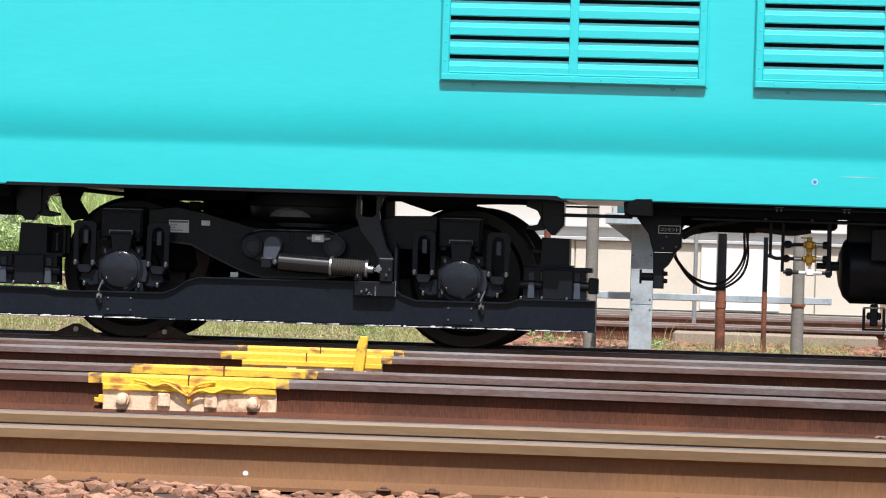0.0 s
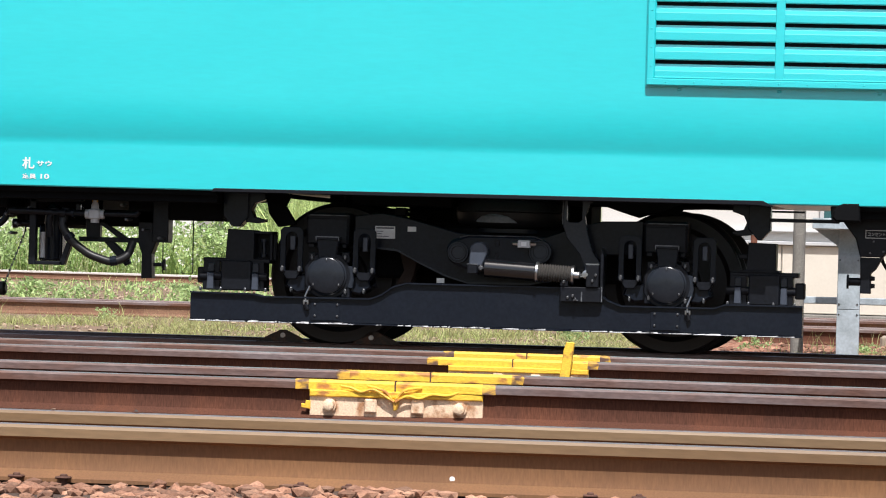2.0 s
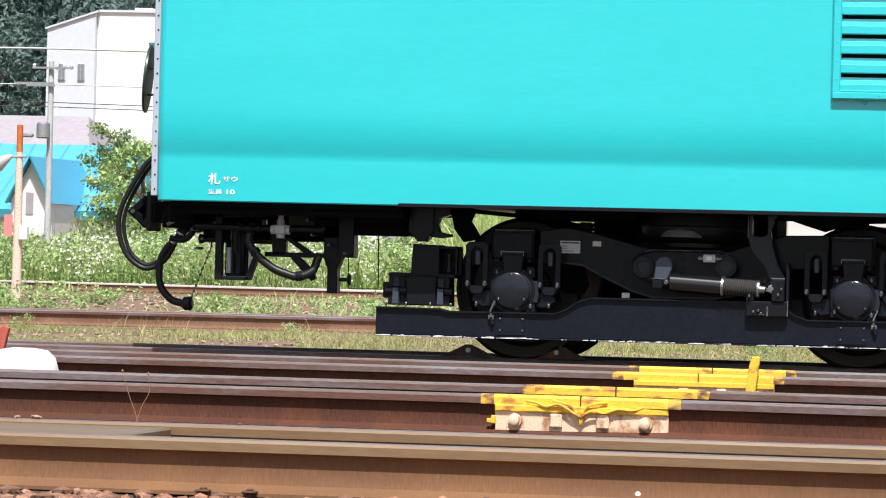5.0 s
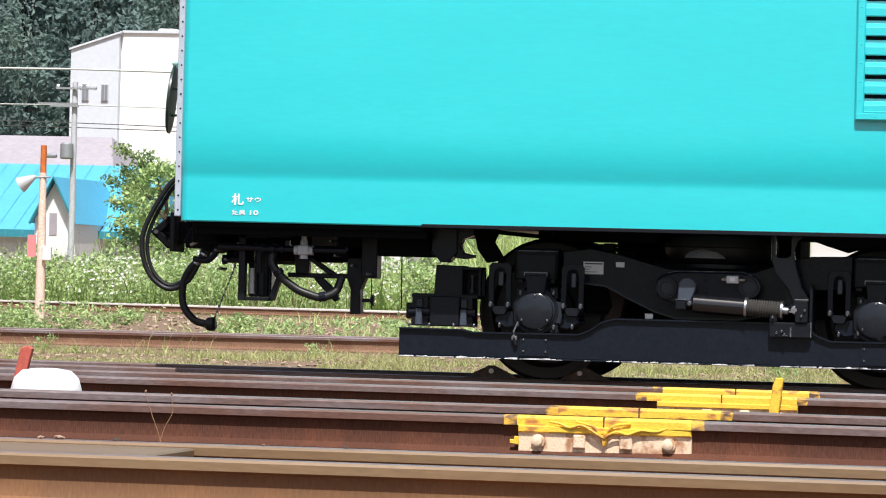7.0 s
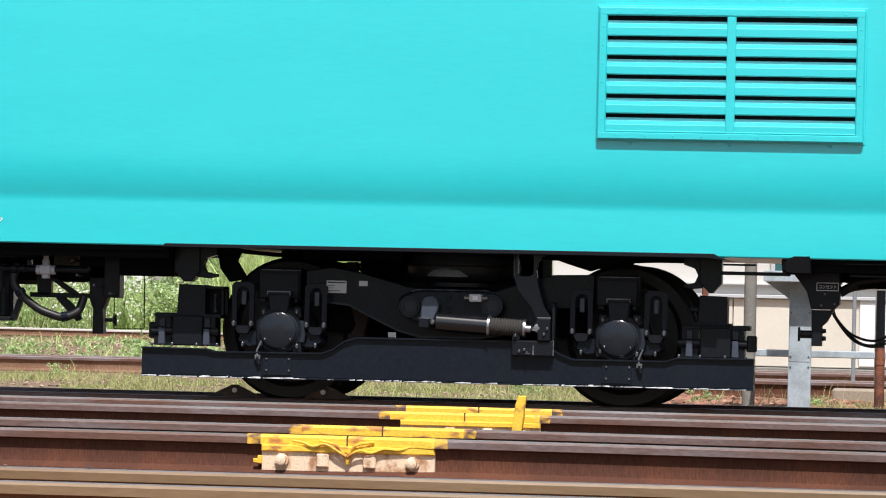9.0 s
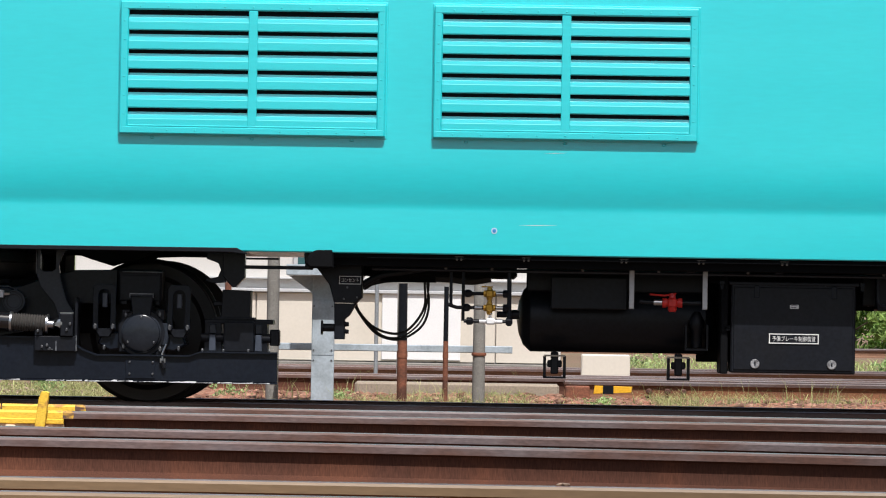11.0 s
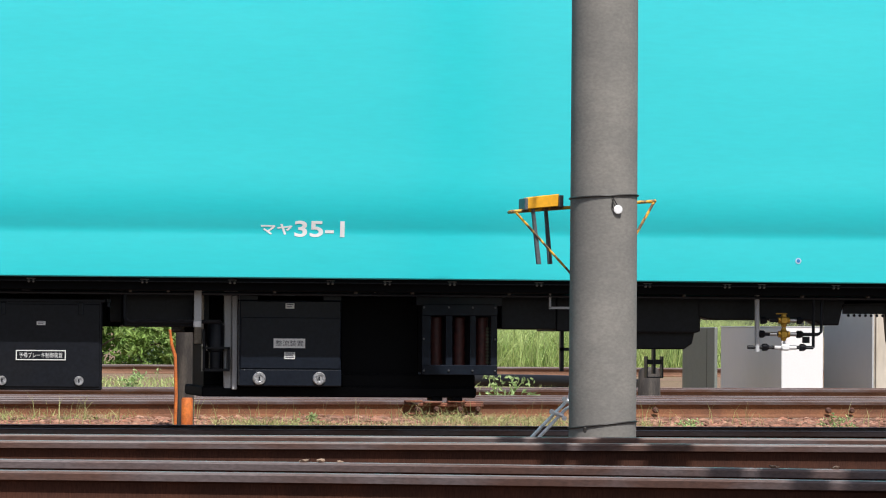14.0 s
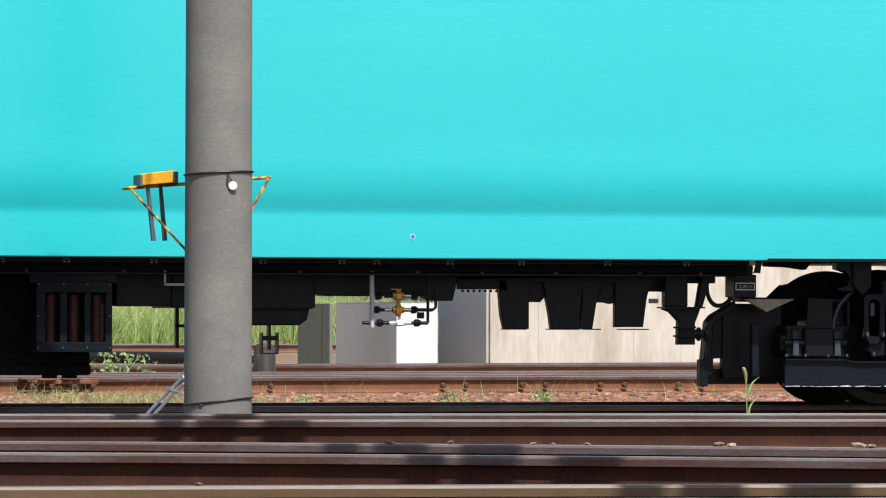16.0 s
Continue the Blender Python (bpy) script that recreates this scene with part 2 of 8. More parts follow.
# ---- ground ----
def ground_height(x, y):
    """Level of the ground: a little higher in the near tracks than under the coach and behind it."""
    s = min(max((y + 4.5) / 4.0, 0), 1)
    z = -0.055 * (1 - s) - 0.175 * s
    if y < -14.4:
        z -= 0.012
    if y > 25:
        z -= 0.05
    return z + 0.018 * noise.noise((x * 1.3, y * 1.3, 0)) + 0.01 * noise.noise((x * 5, y * 5, 3))


def build_ground():
    xs = [-3000, -600, -200, -80, -40, -25] + [-18 + 0.45 * i for i in range(96)] + [27, 35, 50, 90, 250, 700, 3000]
    ys = [-300, -120, -60, -40, -30, -22] + [-17 + 0.4 * i for i in range(105)] + [27, 30, 34, 40, 50, 65, 90, 130, 200, 400, 1000, 4000]
    s = Shape()
    v = [(x, y, ground_height(x, y) if abs(x) < 40 and -25 < y < 60 else -0.2) for y in ys for x in xs]
    w = len(xs)
    s.add(v, [(j * w + i, j * w + i + 1, j * w + w + i + 1, j * w + w + i) for j in range(len(ys) - 1) for i in range(w - 1)])
    # cinders between the near tracks, turf behind the camera's side of them: made up, dark to dim the coach's
    # reflections
    s.m = [(2 if ys[j + 1] < -18 else 1 if ys[j] < 5 else 0) for j in range(len(ys) - 1) for i in range(w - 1)]
    return single("ground", s, [EARTH, CINDER, TURF], "brown earth and old ballast with patches of grass", "ground", kind="structure", smooth=True)


GROUND = build_ground()

# ---- rails ----
RAIL = [(-0.0635, -0.153), (0.0635, -0.153), (0.0635, -0.143), (0.012, -0.122), (0.0075, -0.105), (0.0075, -0.055), (0.0125, -0.042), (0.0325, -0.034),
        (0.0325, -0.010), (0.026, -0.002), (0.012, 0.0), (-0.012, 0.0), (-0.026, -0.002), (-0.0325, -0.010), (-0.0325, -0.034), (-0.0125, -0.042),
        (-0.0075, -0.055), (-0.0075, -0.105), (-0.012, -0.122), (-0.0635, -0.143)]


def rail(name, line, z, mats, parent, label=""):
    """A flat-bottomed rail along line, a list of (x, y); its top at z."""
    s = Shape()
    pts = [Vector((x, y, 0)) for x, y in line]
    n = len(RAIL)
    for i, p in enumerate(pts):
        d = (pts[min(i + 1, len(pts) - 1)] - pts[max(i - 1, 0)]).normalized()
        side = Vector((-d.y, d.x, 0))
        for a, b in RAIL:
            s.v.append(tuple(p + side * a + Vector((0, 0, z + b))))
    for i in range(len(pts) - 1):
        for k in range(n):
            q = (k + 1) % n
            s.f.append((i * n + k, i * n + q, i * n + n + q, i * n + n + k)[::-1])
            s.m.append(2 if k in (9, 10, 11) else 1 if k in (7, 8, 12, 13) else 0)
    s.f += [tuple(range(n)), tuple(range(len(s.v) - 1, len(s.v) - n - 1, -1))]
    s.m += [0, 0]
    return part(name, s, mats, parent, label, smooth=True)


def near_a(x):
    return -13.40 - 0.012 * max(0, min(x, 12) - 3) ** 2 - 0.2 * max(0, x - 12)


def near_b(x):
    q = max(0, min(x, 10) - 1.5)
    return -8.40 - 0.031 * q * q - 0.5 * max(0, x - 10)


def near_c(x):
    return -4.62 - 0.006 * max(0, min(x, 14)) ** 2 - 0.16 * max(0, x - 14)


def along(f, x0=-30, x1=45, step=0.25, shift=0.0):
    return [(x0 + step * i, f(x0 + step * i) + shift) for i in range(int((x1 - x0) / step) + 1)]


def build_track(label, f, gap, z, mats):
    t = thing("track", label, "railway track", kind="structure")
    for shift in (0.0, -gap):
        rail("rail", along(f, shift=shift), z, mats, t)
    return t


ZN = 0.10
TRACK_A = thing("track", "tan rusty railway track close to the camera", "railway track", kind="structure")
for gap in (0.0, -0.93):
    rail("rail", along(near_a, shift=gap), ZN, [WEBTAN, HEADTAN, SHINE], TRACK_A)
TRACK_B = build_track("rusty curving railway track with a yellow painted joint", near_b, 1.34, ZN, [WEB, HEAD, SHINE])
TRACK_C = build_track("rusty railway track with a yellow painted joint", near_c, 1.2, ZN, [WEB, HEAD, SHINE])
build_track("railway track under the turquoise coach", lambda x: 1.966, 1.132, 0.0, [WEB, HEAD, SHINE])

# ---- coach ----
BODY_X0, BODY_X1 = -2.10, 18.55
COACH = thing("railway_coach", "turquoise railway coach with louvred vents and black underfloor equipment", "railway coach", at=(8.2, 1.4, 0.93))
COACH_INV = Matrix.Translation((-8.2, -1.4, -0.93))


def coach_part(name, shape, mat, label="", parent=None, smooth=False):
    """A part of the coach, given in world places."""
    ob = part(name, shape, mat, parent or COACH, label, smooth)
    if parent is None:
        ob.matrix_parent_inverse = COACH_INV
    return ob


def body_y(z):
    """How far the side stands back at height z: it steps out softly over the sill."""
    t = min(max((z - 1.195) / 0.05, 0), 1)
    u = min(max((z - 1.245) / 0.37, 0), 1)
    return 0.062 - 0.0057 * t * t - 0.225 * 0.37 / 3 * (1 - (1 - u) ** 3)


def build_body():
    # side profile (y, z), from the lower edge up; the other side is its mirror about y = 1.4
    prof = [(0.072, 0.931), (0.066, 0.938), (0.062, 1.10), (0.062, 1.185)]
    prof += [(body_y(z), z) for z in [1.195 + 0.01 * i for i in range(6)] + [1.245 + 0.37 * i / 14 for i in range(1, 15)]]
    prof += [(0.0286, 1.8), (0.0288, 2.2), (0.0290, 2.9), (0.06, 3.3), (0.16, 3.45), (0.5, 3.68), (1.0, 3.8), (1.4, 3.83)]
    full = prof + [(2.8 - y, z) for y, z in prof[-2::-1]]
    s = Shape()
    # rounded upright corners of 6 cm
    turn = [(0.06 * (1 - math.cos(radians(a))), 0.06 * (1 - math.sin(radians(a)))) for a in (0, 15, 30, 45, 60, 75, 90)]
    rows = [(BODY_X0 + dx, dy) for dx, dy in turn] + [(BODY_X0 + 1 + i * 1.0, 0.0) for i in range(19)] + [(BODY_X1 - dx, dy) for dx, dy in turn[::-1]]
    xs = [x for x, _ in rows]
    n = len(full)
    for x, inset in rows:
        s.v += [(x, 1.4 + (y - 1.4) * (1 - inset / 1.4), z) for y, z in full]
    for j in range(len(xs) - 1):
        s.f += [(j * n + i, j * n + n + i, j * n + n + i + 1, j * n + i + 1) for i in range(n - 1)]
        s.f += [(j * n, j * n + n - 1, j * n + 2 * n - 1, j * n + n)]
    s.f += [tuple(range(n)), tuple(range(len(s.v) - 1, len(s.v) - n - 1, -1))]
    s.m = [0] * len(s.f)
    return coach_part("body", s, TURQUOISE, "glossy turquoise painted steel body", smooth=12)


build_body()


def build_vent(x0, x1, z0, z1):
    """A raised frame with a middle bar; each slat has a plain front, a sloping upper face that runs back into the dark, and a small lip."""
    w, y = 0.052, -0.013
    f = Shape()
    f.box(x0, x1, y, 0.034, z0, z0 + 0.048, 0.008).box(x0, x1, y, 0.034, z1 - w, z1, 0.008)
    f.box(x0, x0 + w, y + 0.001, 0.034, z0 + 0.02, z1 - 0.02, 0.008).box(x1 - w, x1, y + 0.001, 0.034, z0 + 0.02, z1 - 0.02, 0.008)
    f.box(x0 - 0.010, x1 + 0.010, 0.0245, 0.036, z0 - 0.010, z1 + 0.012, 0.003)
    xm = (x0 + x1) / 2
    f.box(xm - 0.027, xm + 0.027, y + 0.002, 0.024, z0 + 0.03, z1 - w, 0.003)
    vent = coach_part("louvre_vent", f, TURQUOISE, "turquoise louvred vent with two columns of slats")
    part("inner_lip", Shape().box(x0 + w, x1 - w, y + 0.001, 0.02, z0 + 0.046, z0 + 0.055, 0.002), TURQUOISE, vent)
    pitch = 0.1172
    rivet = Shape().lathe((0, 0, 0), (0, -1, 0), [(-0.004, 0.006), (0.0, 0.006), (0.003, 0.003)], 7).mesh("rivet", TURQUOISE)
    for i in range(9):
        share("rivet", rivet, vent, (x0 + 0.12 + i * (x1 - x0 - 0.24) / 8, y, z0 + 0.024))
        share("rivet", rivet, vent, (x0 + 0.12 + i * (x1 - x0 - 0.24) / 8, y, z1 - 0.03))
    for i in range(6):
        for x in (x0 + 0.028, x1 - 0.028):
            share("rivet", rivet, vent, (x, y + 0.001, z0 + 0.12 + i * (z1 - z0 - 0.24) / 5))
    for i in range(3):
        share("rivet", rivet, vent, (x0 + 0.2 + i * (x1 - x0 - 0.4) / 2, 0.0275, z0 - 0.020), scale=(2.6, 2.5, 1.6))
    for a, b in ((x0 + w, xm - 0.027), (xm + 0.027, x1 - w)):
        me = Shape()
        rows = [(y + 0.010, -0.006), (y + 0.004, 0.0), (y + 0.004, 0.044), (y + 0.0050, 0.047), (y + 0.0082, 0.067), (y + 0.030, 0.071), (y + 0.0345, 0.088), (y + 0.0345, -0.006)]
        me.add([(x, p, q) for p, q in rows for x in (a, b)], [(2 * i, 2 * i + 1, (2 * i + 3) % 16, (2 * i + 2) % 16) for i in range(8)] + [(0, 2, 4, 6, 8, 10, 12, 14), (15, 13, 11, 9, 7, 5, 3, 1)])
        mesh = me.mesh("slat", TURQUOISE)
        z = z0 + 0.046
        while z < z1 - w - 0.06:
            share("slat", mesh, vent, (0, 0, z))
            z += pitch
    # black sheet puts the shade of the open slots into the colour
    part("slot_shade_sheet", Shape().box(x0 + 0.02, x1 - 0.02, 0.0222, 0.0240, z0 + 0.02, z1 - 0.02), DEEP, vent)
    return vent


build_vent(2.090, 3.694, 1.629, 2.43)
build_vent(3.982, 5.574, 1.629, 2.43)


# ---- bogies ----
# White patches for bare worn steel and for glints along the beam
EDGE = material("worn_glint_edge", (0.02, 0.022, 0.026), rough=0.35, vary=0.2, scale=14, fine=60, bump=0.1, other=(0.78, 0.79, 0.82), amount=1.0, spread=(0.34, 0.50), stretch=(1, 0.1, 0.1))
TREAD = material("wheel_steel", (0.010, 0.0095, 0.0095), rough=0.5, metal=0.0, vary=0.2, bump=0.08)
LABELS = material("label_white", (0.72, 0.72, 0.70), rough=0.5, vary=0.05, bump=0.02)
PRINT = material("label_print", (0.08, 0.08, 0.09), rough=0.6, vary=0.05, bump=0)
BELLOWS = material("grey_rubber_bellows", (0.055, 0.051, 0.047), rough=0.6, vary=0.15, bump=0.08)
# Grey of the light reflected on the air spring's rubber
DRUM_SHEEN = material("rubber_sheen_grey", (0.20, 0.20, 0.205), spec=0.4, rough=0.4, vary=0.15, bump=0.04)
# Slate lightened for parts with a sheen; the sheen is in the colour
SATIN = material("satin_slate_paint", (0.019, 0.024, 0.034), spec=0.4, rough=0.26, vary=0.12, bump=0.03)
GLOSS = material("glossy_black_enamel", (0.006, 0.006, 0.008), spec=1.0, rough=0.17, vary=0.1, bump=0.02)
# Light grey for highlights along the black parts' edges, put in as strips
GLINT_EDGE = material("edge_glint_grey", (0.13, 0.14, 0.155), rough=0.3, spec=0.6, vary=0.3, scale=12, fine=60, bump=0.05, other=(0.03, 0.033, 0.04), amount=0.9)
COVER = material("axle_cover_paint", (0.016, 0.019, 0.025), rough=0.16, spec=0.3, vary=0.12, bump=0.03)
# Paler copy of the slate, sunlight put into the colour
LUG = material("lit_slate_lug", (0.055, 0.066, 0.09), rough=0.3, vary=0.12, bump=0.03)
BC = Vector((1.17, 1.4, 0.0))


def bogie_part(bogie, name, shape, mat, label="", parent=None, smooth=False):
    ob = part(name, shape, mat, parent or bogie, label, smooth)
    if parent is None:
        ob.matrix_parent_inverse = Matrix.Translation(-BC)
    return ob


DULLBOLT = material("dull_bolt_steel", (0.15, 0.155, 0.165), rough=0.4, metal=0.8, vary=0.2, bump=0.05)


def bolt_mesh(r=0.012, h=0.012):
    return Shape().lathe((0, 0, 0), (0, -1, 0), [(-0.01, r), (h * 0.8, r), (h, r * 0.7)], 6).mesh("bolt", DULLBOLT)


BOLT = bolt_mesh()
BOLT_SMALL = bolt_mesh(0.007, 0.008)


def build_bogie():
    b = thing("bogie", "black two-axle bogie with a long lower beam, standing on the rails", "bogie", at=BC)
    # lower beam along the axle boxes
    top = [(-0.729, 0.303), (-0.33, 0.300), (-0.27, 0.286), (0.40, 0.290), (0.47, 0.318), (0.54, 0.368), (0.62, 0.392), (1.70, 0.392), (1.80, 0.366), (1.87, 0.318),
           (1.95, 0.290), (2.52, 0.292), (2.585, 0.316), (3.053, 0.318)]
    for y0, y1 in ((0.27, 0.34),):
        s = Shape().prism([(-0.729, 0.138)] + top + [(3.053, 0.138)], y0, y1, 0.004)
        beam = bogie_part(b, "beam", s, SLATE, "dark slate steel beam with a chipped and glinting white lower edge")
        part("edge", Shape().box(-0.732, 3.056, y0 - 0.010, y1, 0.127, 0.1375, 0.003), SLATE, beam)
        # uneven white pieces: wear together with glints painted on the edge
        wear_glints, r, x = Shape(), random.Random(5), -0.73
        while x < 2.98:
            w = r.choice((0.012, 0.02, 0.035, 0.07, 0.10))
            if noise.noise((x * 1.7, 3.0, 8.0)) > -0.30 and r.random() < 0.94:
                zl, h = 0.1275 + r.uniform(0, 0.002), r.uniform(0.004, 0.0105)
                wear_glints.add([(x, y0 - 0.0105, zl + r.uniform(0, 0.002)), (x + w, y0 - 0.0105, zl + r.uniform(0, 0.002)), (x + w * 0.95, y0 - 0.0105, zl + h), (x + w * 0.4, y0 - 0.0105, zl + h * r.uniform(0.5, 1.2)), (x, y0 - 0.0105, zl + h * 0.6)], [(0, 1, 2, 3, 4)])
            x += w + r.choice((0.0, 0.0, 0.004, 0.012))
        part("worn_glint_edge", wear_glints, EDGE, beam, "bare bright worn edge with painted glints")["kind"] = "stuff"
        lip = Shape()
        for (xa, za), (xb, zb) in zip(top, top[1:]):
            lip.add([(xa, y0 - 0.022, za - 0.004), (xb, y0 - 0.022, zb - 0.004), (xb, y0 - 0.022, zb + 0.005), (xa, y0 - 0.022, za + 0.005),
                     (xa, y1, za - 0.004), (xb, y1, zb - 0.004), (xb, y1, zb + 0.005), (xa, y1, za + 0.005)],
                    [(0, 1, 2, 3), (3, 2, 6, 7), (0, 4, 5, 1), (4, 7, 6, 5), (0, 3, 7, 4), (1, 5, 6, 2)])
        part("top_flange", lip, SLATE, beam)
        if y0 < 1:
            for cx in (0.12, 2.22):
                part("plate", Shape().box(cx - 0.09, cx + 0.09, y0 - 0.006, y0, 0.15, 0.262, 0.002), SLATE, beam)
                for dx in (-0.065, 0.075):
                    for z in (0.179, 0.250):
                        share("bolt", BOLT_SMALL, beam, (cx + dx, y0 - 0.006, z))
    # wheels and axles
    for cx in (0.12, 2.22):
        ax = bogie_part(b, "axle", Shape().lathe((cx, 0.45, 0.43), (0, 1, 0), [(0, 0.06), (0.3, 0.085), (1.6, 0.085), (1.9, 0.06)], 16), TREAD, smooth=True)
        for y, d in ((0.765, 1), (2.035, -1)):
            prof = [(0.0, 0.12), (0.0, 0.16), (0.035, 0.17), (0.035, 0.33), (0.0, 0.36), (0.0, 0.425), (0.004, 0.43), (0.085, 0.432), (0.10, 0.455), (0.125, 0.455), (0.13, 0.36), (0.09, 0.33), (0.09, 0.17), (0.14, 0.15), (0.14, 0.1)]
            w = Shape().lathe((cx, y, 0.432), (0, d, 0), prof, 56)
            bogie_part(b, "wheel", w, TREAD, "dark steel wheel", smooth=True)
    # axle boxes with their guides
    for cx in (0.12, 2.22):
        s = Shape()
        s.prism(arc(cx, 0.427, 0.150, 200, 520, 18), 0.30, 0.62, 0.008)
        wing = Shape().prism([(cx - 0.27, 0.36), (cx - 0.20, 0.315), (cx - 0.08, 0.33), (cx + 0.08, 0.33), (cx + 0.20, 0.315), (cx + 0.27, 0.36), (cx + 0.25, 0.42), (cx + 0.12, 0.44), (cx - 0.12, 0.44), (cx - 0.25, 0.42)], 0.345, 0.60, 0.012)
        box = bogie_part(b, "axle_box", s, BLACK, smooth=True)
        part("wing", wing, SLATE, box)
        part("cover", Shape().lathe((cx, 0.30, 0.427), (0, -1, 0), [(-0.02, 0.124), (0.012, 0.124), (0.018, 0.115), (0.03, 0.112), (0.037, 0.102), (0.037, 0.02), (0.037, 0.001)], 32), COVER, box, "round slate grey axle cover", smooth=True)
        for dx, z in ((-0.096, 0.538), (0.111, 0.543), (-0.108, 0.345), (0.116, 0.330)):
            part("tab", Shape().prism([(cx + dx - 0.028, z - 0.035), (cx + dx + 0.028, z - 0.035), (cx + dx + 0.024, z + 0.030), (cx + dx - 0.024, z + 0.030)], 0.308, 0.40, 0.005), BLACK, box)
            share("bolt", BOLT, box, (cx + dx, 0.306, z), scale=(0.85, 1.6, 1.5))
        part("side_plate", Shape().prism([(cx + 0.126, 0.355), (cx + 0.158, 0.352), (cx + 0.166, 0.40), (cx + 0.160, 0.488), (cx + 0.128, 0.492)], 0.302, 0.36, 0.005), SATIN, box)
        for a in (90, 215, 325):
            share("bolt", BOLT_SMALL, box, (cx + 0.097 * math.cos(radians(a)), 0.264, 0.427 + 0.097 * math.sin(radians(a))), scale=(0.7, 0.8, 1.2))
        neck = Shape().prism([(cx - 0.055, 0.53), (cx + 0.055, 0.53), (cx + 0.062, 0.60), (cx + 0.069, 0.645), (cx + 0.069, 0.664), (cx - 0.069, 0.664), (cx - 0.069, 0.645), (cx - 0.062, 0.60)], 0.285, 0.5, 0.006)
        neck.box(cx - 0.072, cx + 0.072, 0.272, 0.42, 0.646, 0.668, 0.004)
        part("neck", neck, SLATE, box)
        # bright U strip stands for the highlight on the neck's chamfer
        part("rim", Shape().prism([(cx - 0.073, 0.669), (cx - 0.073, 0.642), (cx - 0.068, 0.642), (cx - 0.068, 0.662), (cx + 0.068, 0.662), (cx + 0.068, 0.642), (cx + 0.073, 0.642), (cx + 0.073, 0.669)], 0.2695, 0.273), GLINT_EDGE, box)
        bogie_part(b, "spring_housing", Shape().box(cx - 0.155, cx + 0.112, 0.40, 0.62, 0.612, 0.815, 0.012).box(cx - 0.16, cx + 0.117, 0.385, 0.41, 0.792, 0.80, 0.002).box(cx - 0.145, cx + 0.102, 0.392, 0.40, 0.625, 0.78, 0.004).box(cx - 0.135, cx - 0.095, 0.37, 0.40, 0.598, 0.625, 0.004).box(cx + 0.075, cx + 0.105, 0.37, 0.40, 0.598, 0.625, 0.004), BLACK)
        bogie_part(b, "rim", Shape().box(cx - 0.13, cx + 0.117, 0.383, 0.386, 0.797, 0.802), GLINT_EDGE)
        for x0, x1, lean in ((cx - 0.300, cx - 0.158, 0.0), (cx + 0.155, cx + 0.297, 0.012)):
            xa = (x0 + x1) / 2
            out = [(x0, 0.447), (x0 + 0.034, 0.447), (x0 + 0.034, 0.655)] + arc(xa, 0.655, (x1 - x0) / 2 - 0.036, 180, 0, 8) + [(x1 - 0.034, 0.655), (x1 - 0.034, 0.447), (x1, 0.447), (x1, 0.70)]
            out += [(x1 - 0.02, 0.722), (x0 + 0.02, 0.722), (x0, 0.70)]
            g = bogie_part(b, "guide_bracket", Shape().prism([(x + lean * (z - 0.58), z) for x, z in out], 0.31, 0.335, 0.003), SLATE)
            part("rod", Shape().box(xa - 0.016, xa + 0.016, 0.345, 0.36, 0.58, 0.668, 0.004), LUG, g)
            part("foot", Shape().prism([(x0 + 0.01, 0.452), (x1 - 0.01, 0.452), (xa + 0.03, 0.40), (xa - 0.03, 0.40)], 0.32, 0.42, 0.005), BLACK, g)
            for x in (x0 + 0.017, x1 - 0.017):
                share("bolt", BOLT, g, (x, 0.310, 0.462), scale=(1.0, 2.2, 1.7))
            share("bolt", BOLT_SMALL, g, (xa, 0.33, 0.335), scale=(1.2, 2, 2.5))
    # side frame between the axles
    outline = [(0.26, 0.80), (0.43, 0.824), (0.614, 0.79), (0.903, 0.714), (1.10, 0.695), (1.45, 0.70), (1.62, 0.76), (1.80, 0.806), (2.055, 0.812), (2.055, 0.60), (1.83, 0.60), (1.70, 0.50),
               (1.50, 0.425), (1.36, 0.402), (0.978, 0.400), (0.842, 0.438), (0.672, 0.517), (0.535, 0.588), (0.40, 0.601), (0.26, 0.60)]
    for y0, y1 in ((0.45, 0.56), (2.24, 2.35)):
        frame_ob = bogie_part(b, "side_frame", Shape().prism(outline, y0, y1, 0.006), SLATE, "slate black cranked side frame")
        if y0 < 1:
            lip = Shape()
            low = outline[11:19]
            for (xa, za), (xb, zb) in zip(low, low[1:]):
                lip.add([(xa, y0 - 0.03, za), (xb, y0 - 0.03, zb), (xb, y0 - 0.03, zb + 0.012), (xa, y0 - 0.03, za + 0.012), (xa, y0, za), (xb, y0, zb), (xb, y0, zb + 0.012), (xa, y0, za + 0.012)],
                        [(0, 1, 2, 3)[::-1], (3, 2, 6, 7)[::-1], (0, 4, 5, 1)[::-1], (0, 3, 7, 4), (1, 5, 6, 2)])
            part("lower_flange", lip, SATIN, frame_ob)
            lab = part("label_plate", Shape().box(0.389, 0.514, y0 - 0.004, y0, 0.665, 0.742), LABELS, frame_ob, "white maker's label with small print")
            bars = Shape()
            for k, (x0, x1, z) in enumerate(((0.396, 0.508, 0.726), (0.396, 0.44, 0.708), (0.396, 0.43, 0.694), (0.396, 0.475, 0.677))):
                bars.box(x0, x1, y0 - 0.0055, y0 - 0.004, z, z + (0.009 if k == 0 else 0.004))
            part("print", bars, PRINT, frame_ob)
            part("small_plate", Shape().box(0.592, 0.645, y0 - 0.004, y0, 0.712, 0.743), LABELS, frame_ob)
            part("small_plate", Shape().box(0.786, 0.834, y0 - 0.035, y0 - 0.03, 0.400, 0.430), LABELS, frame_ob)
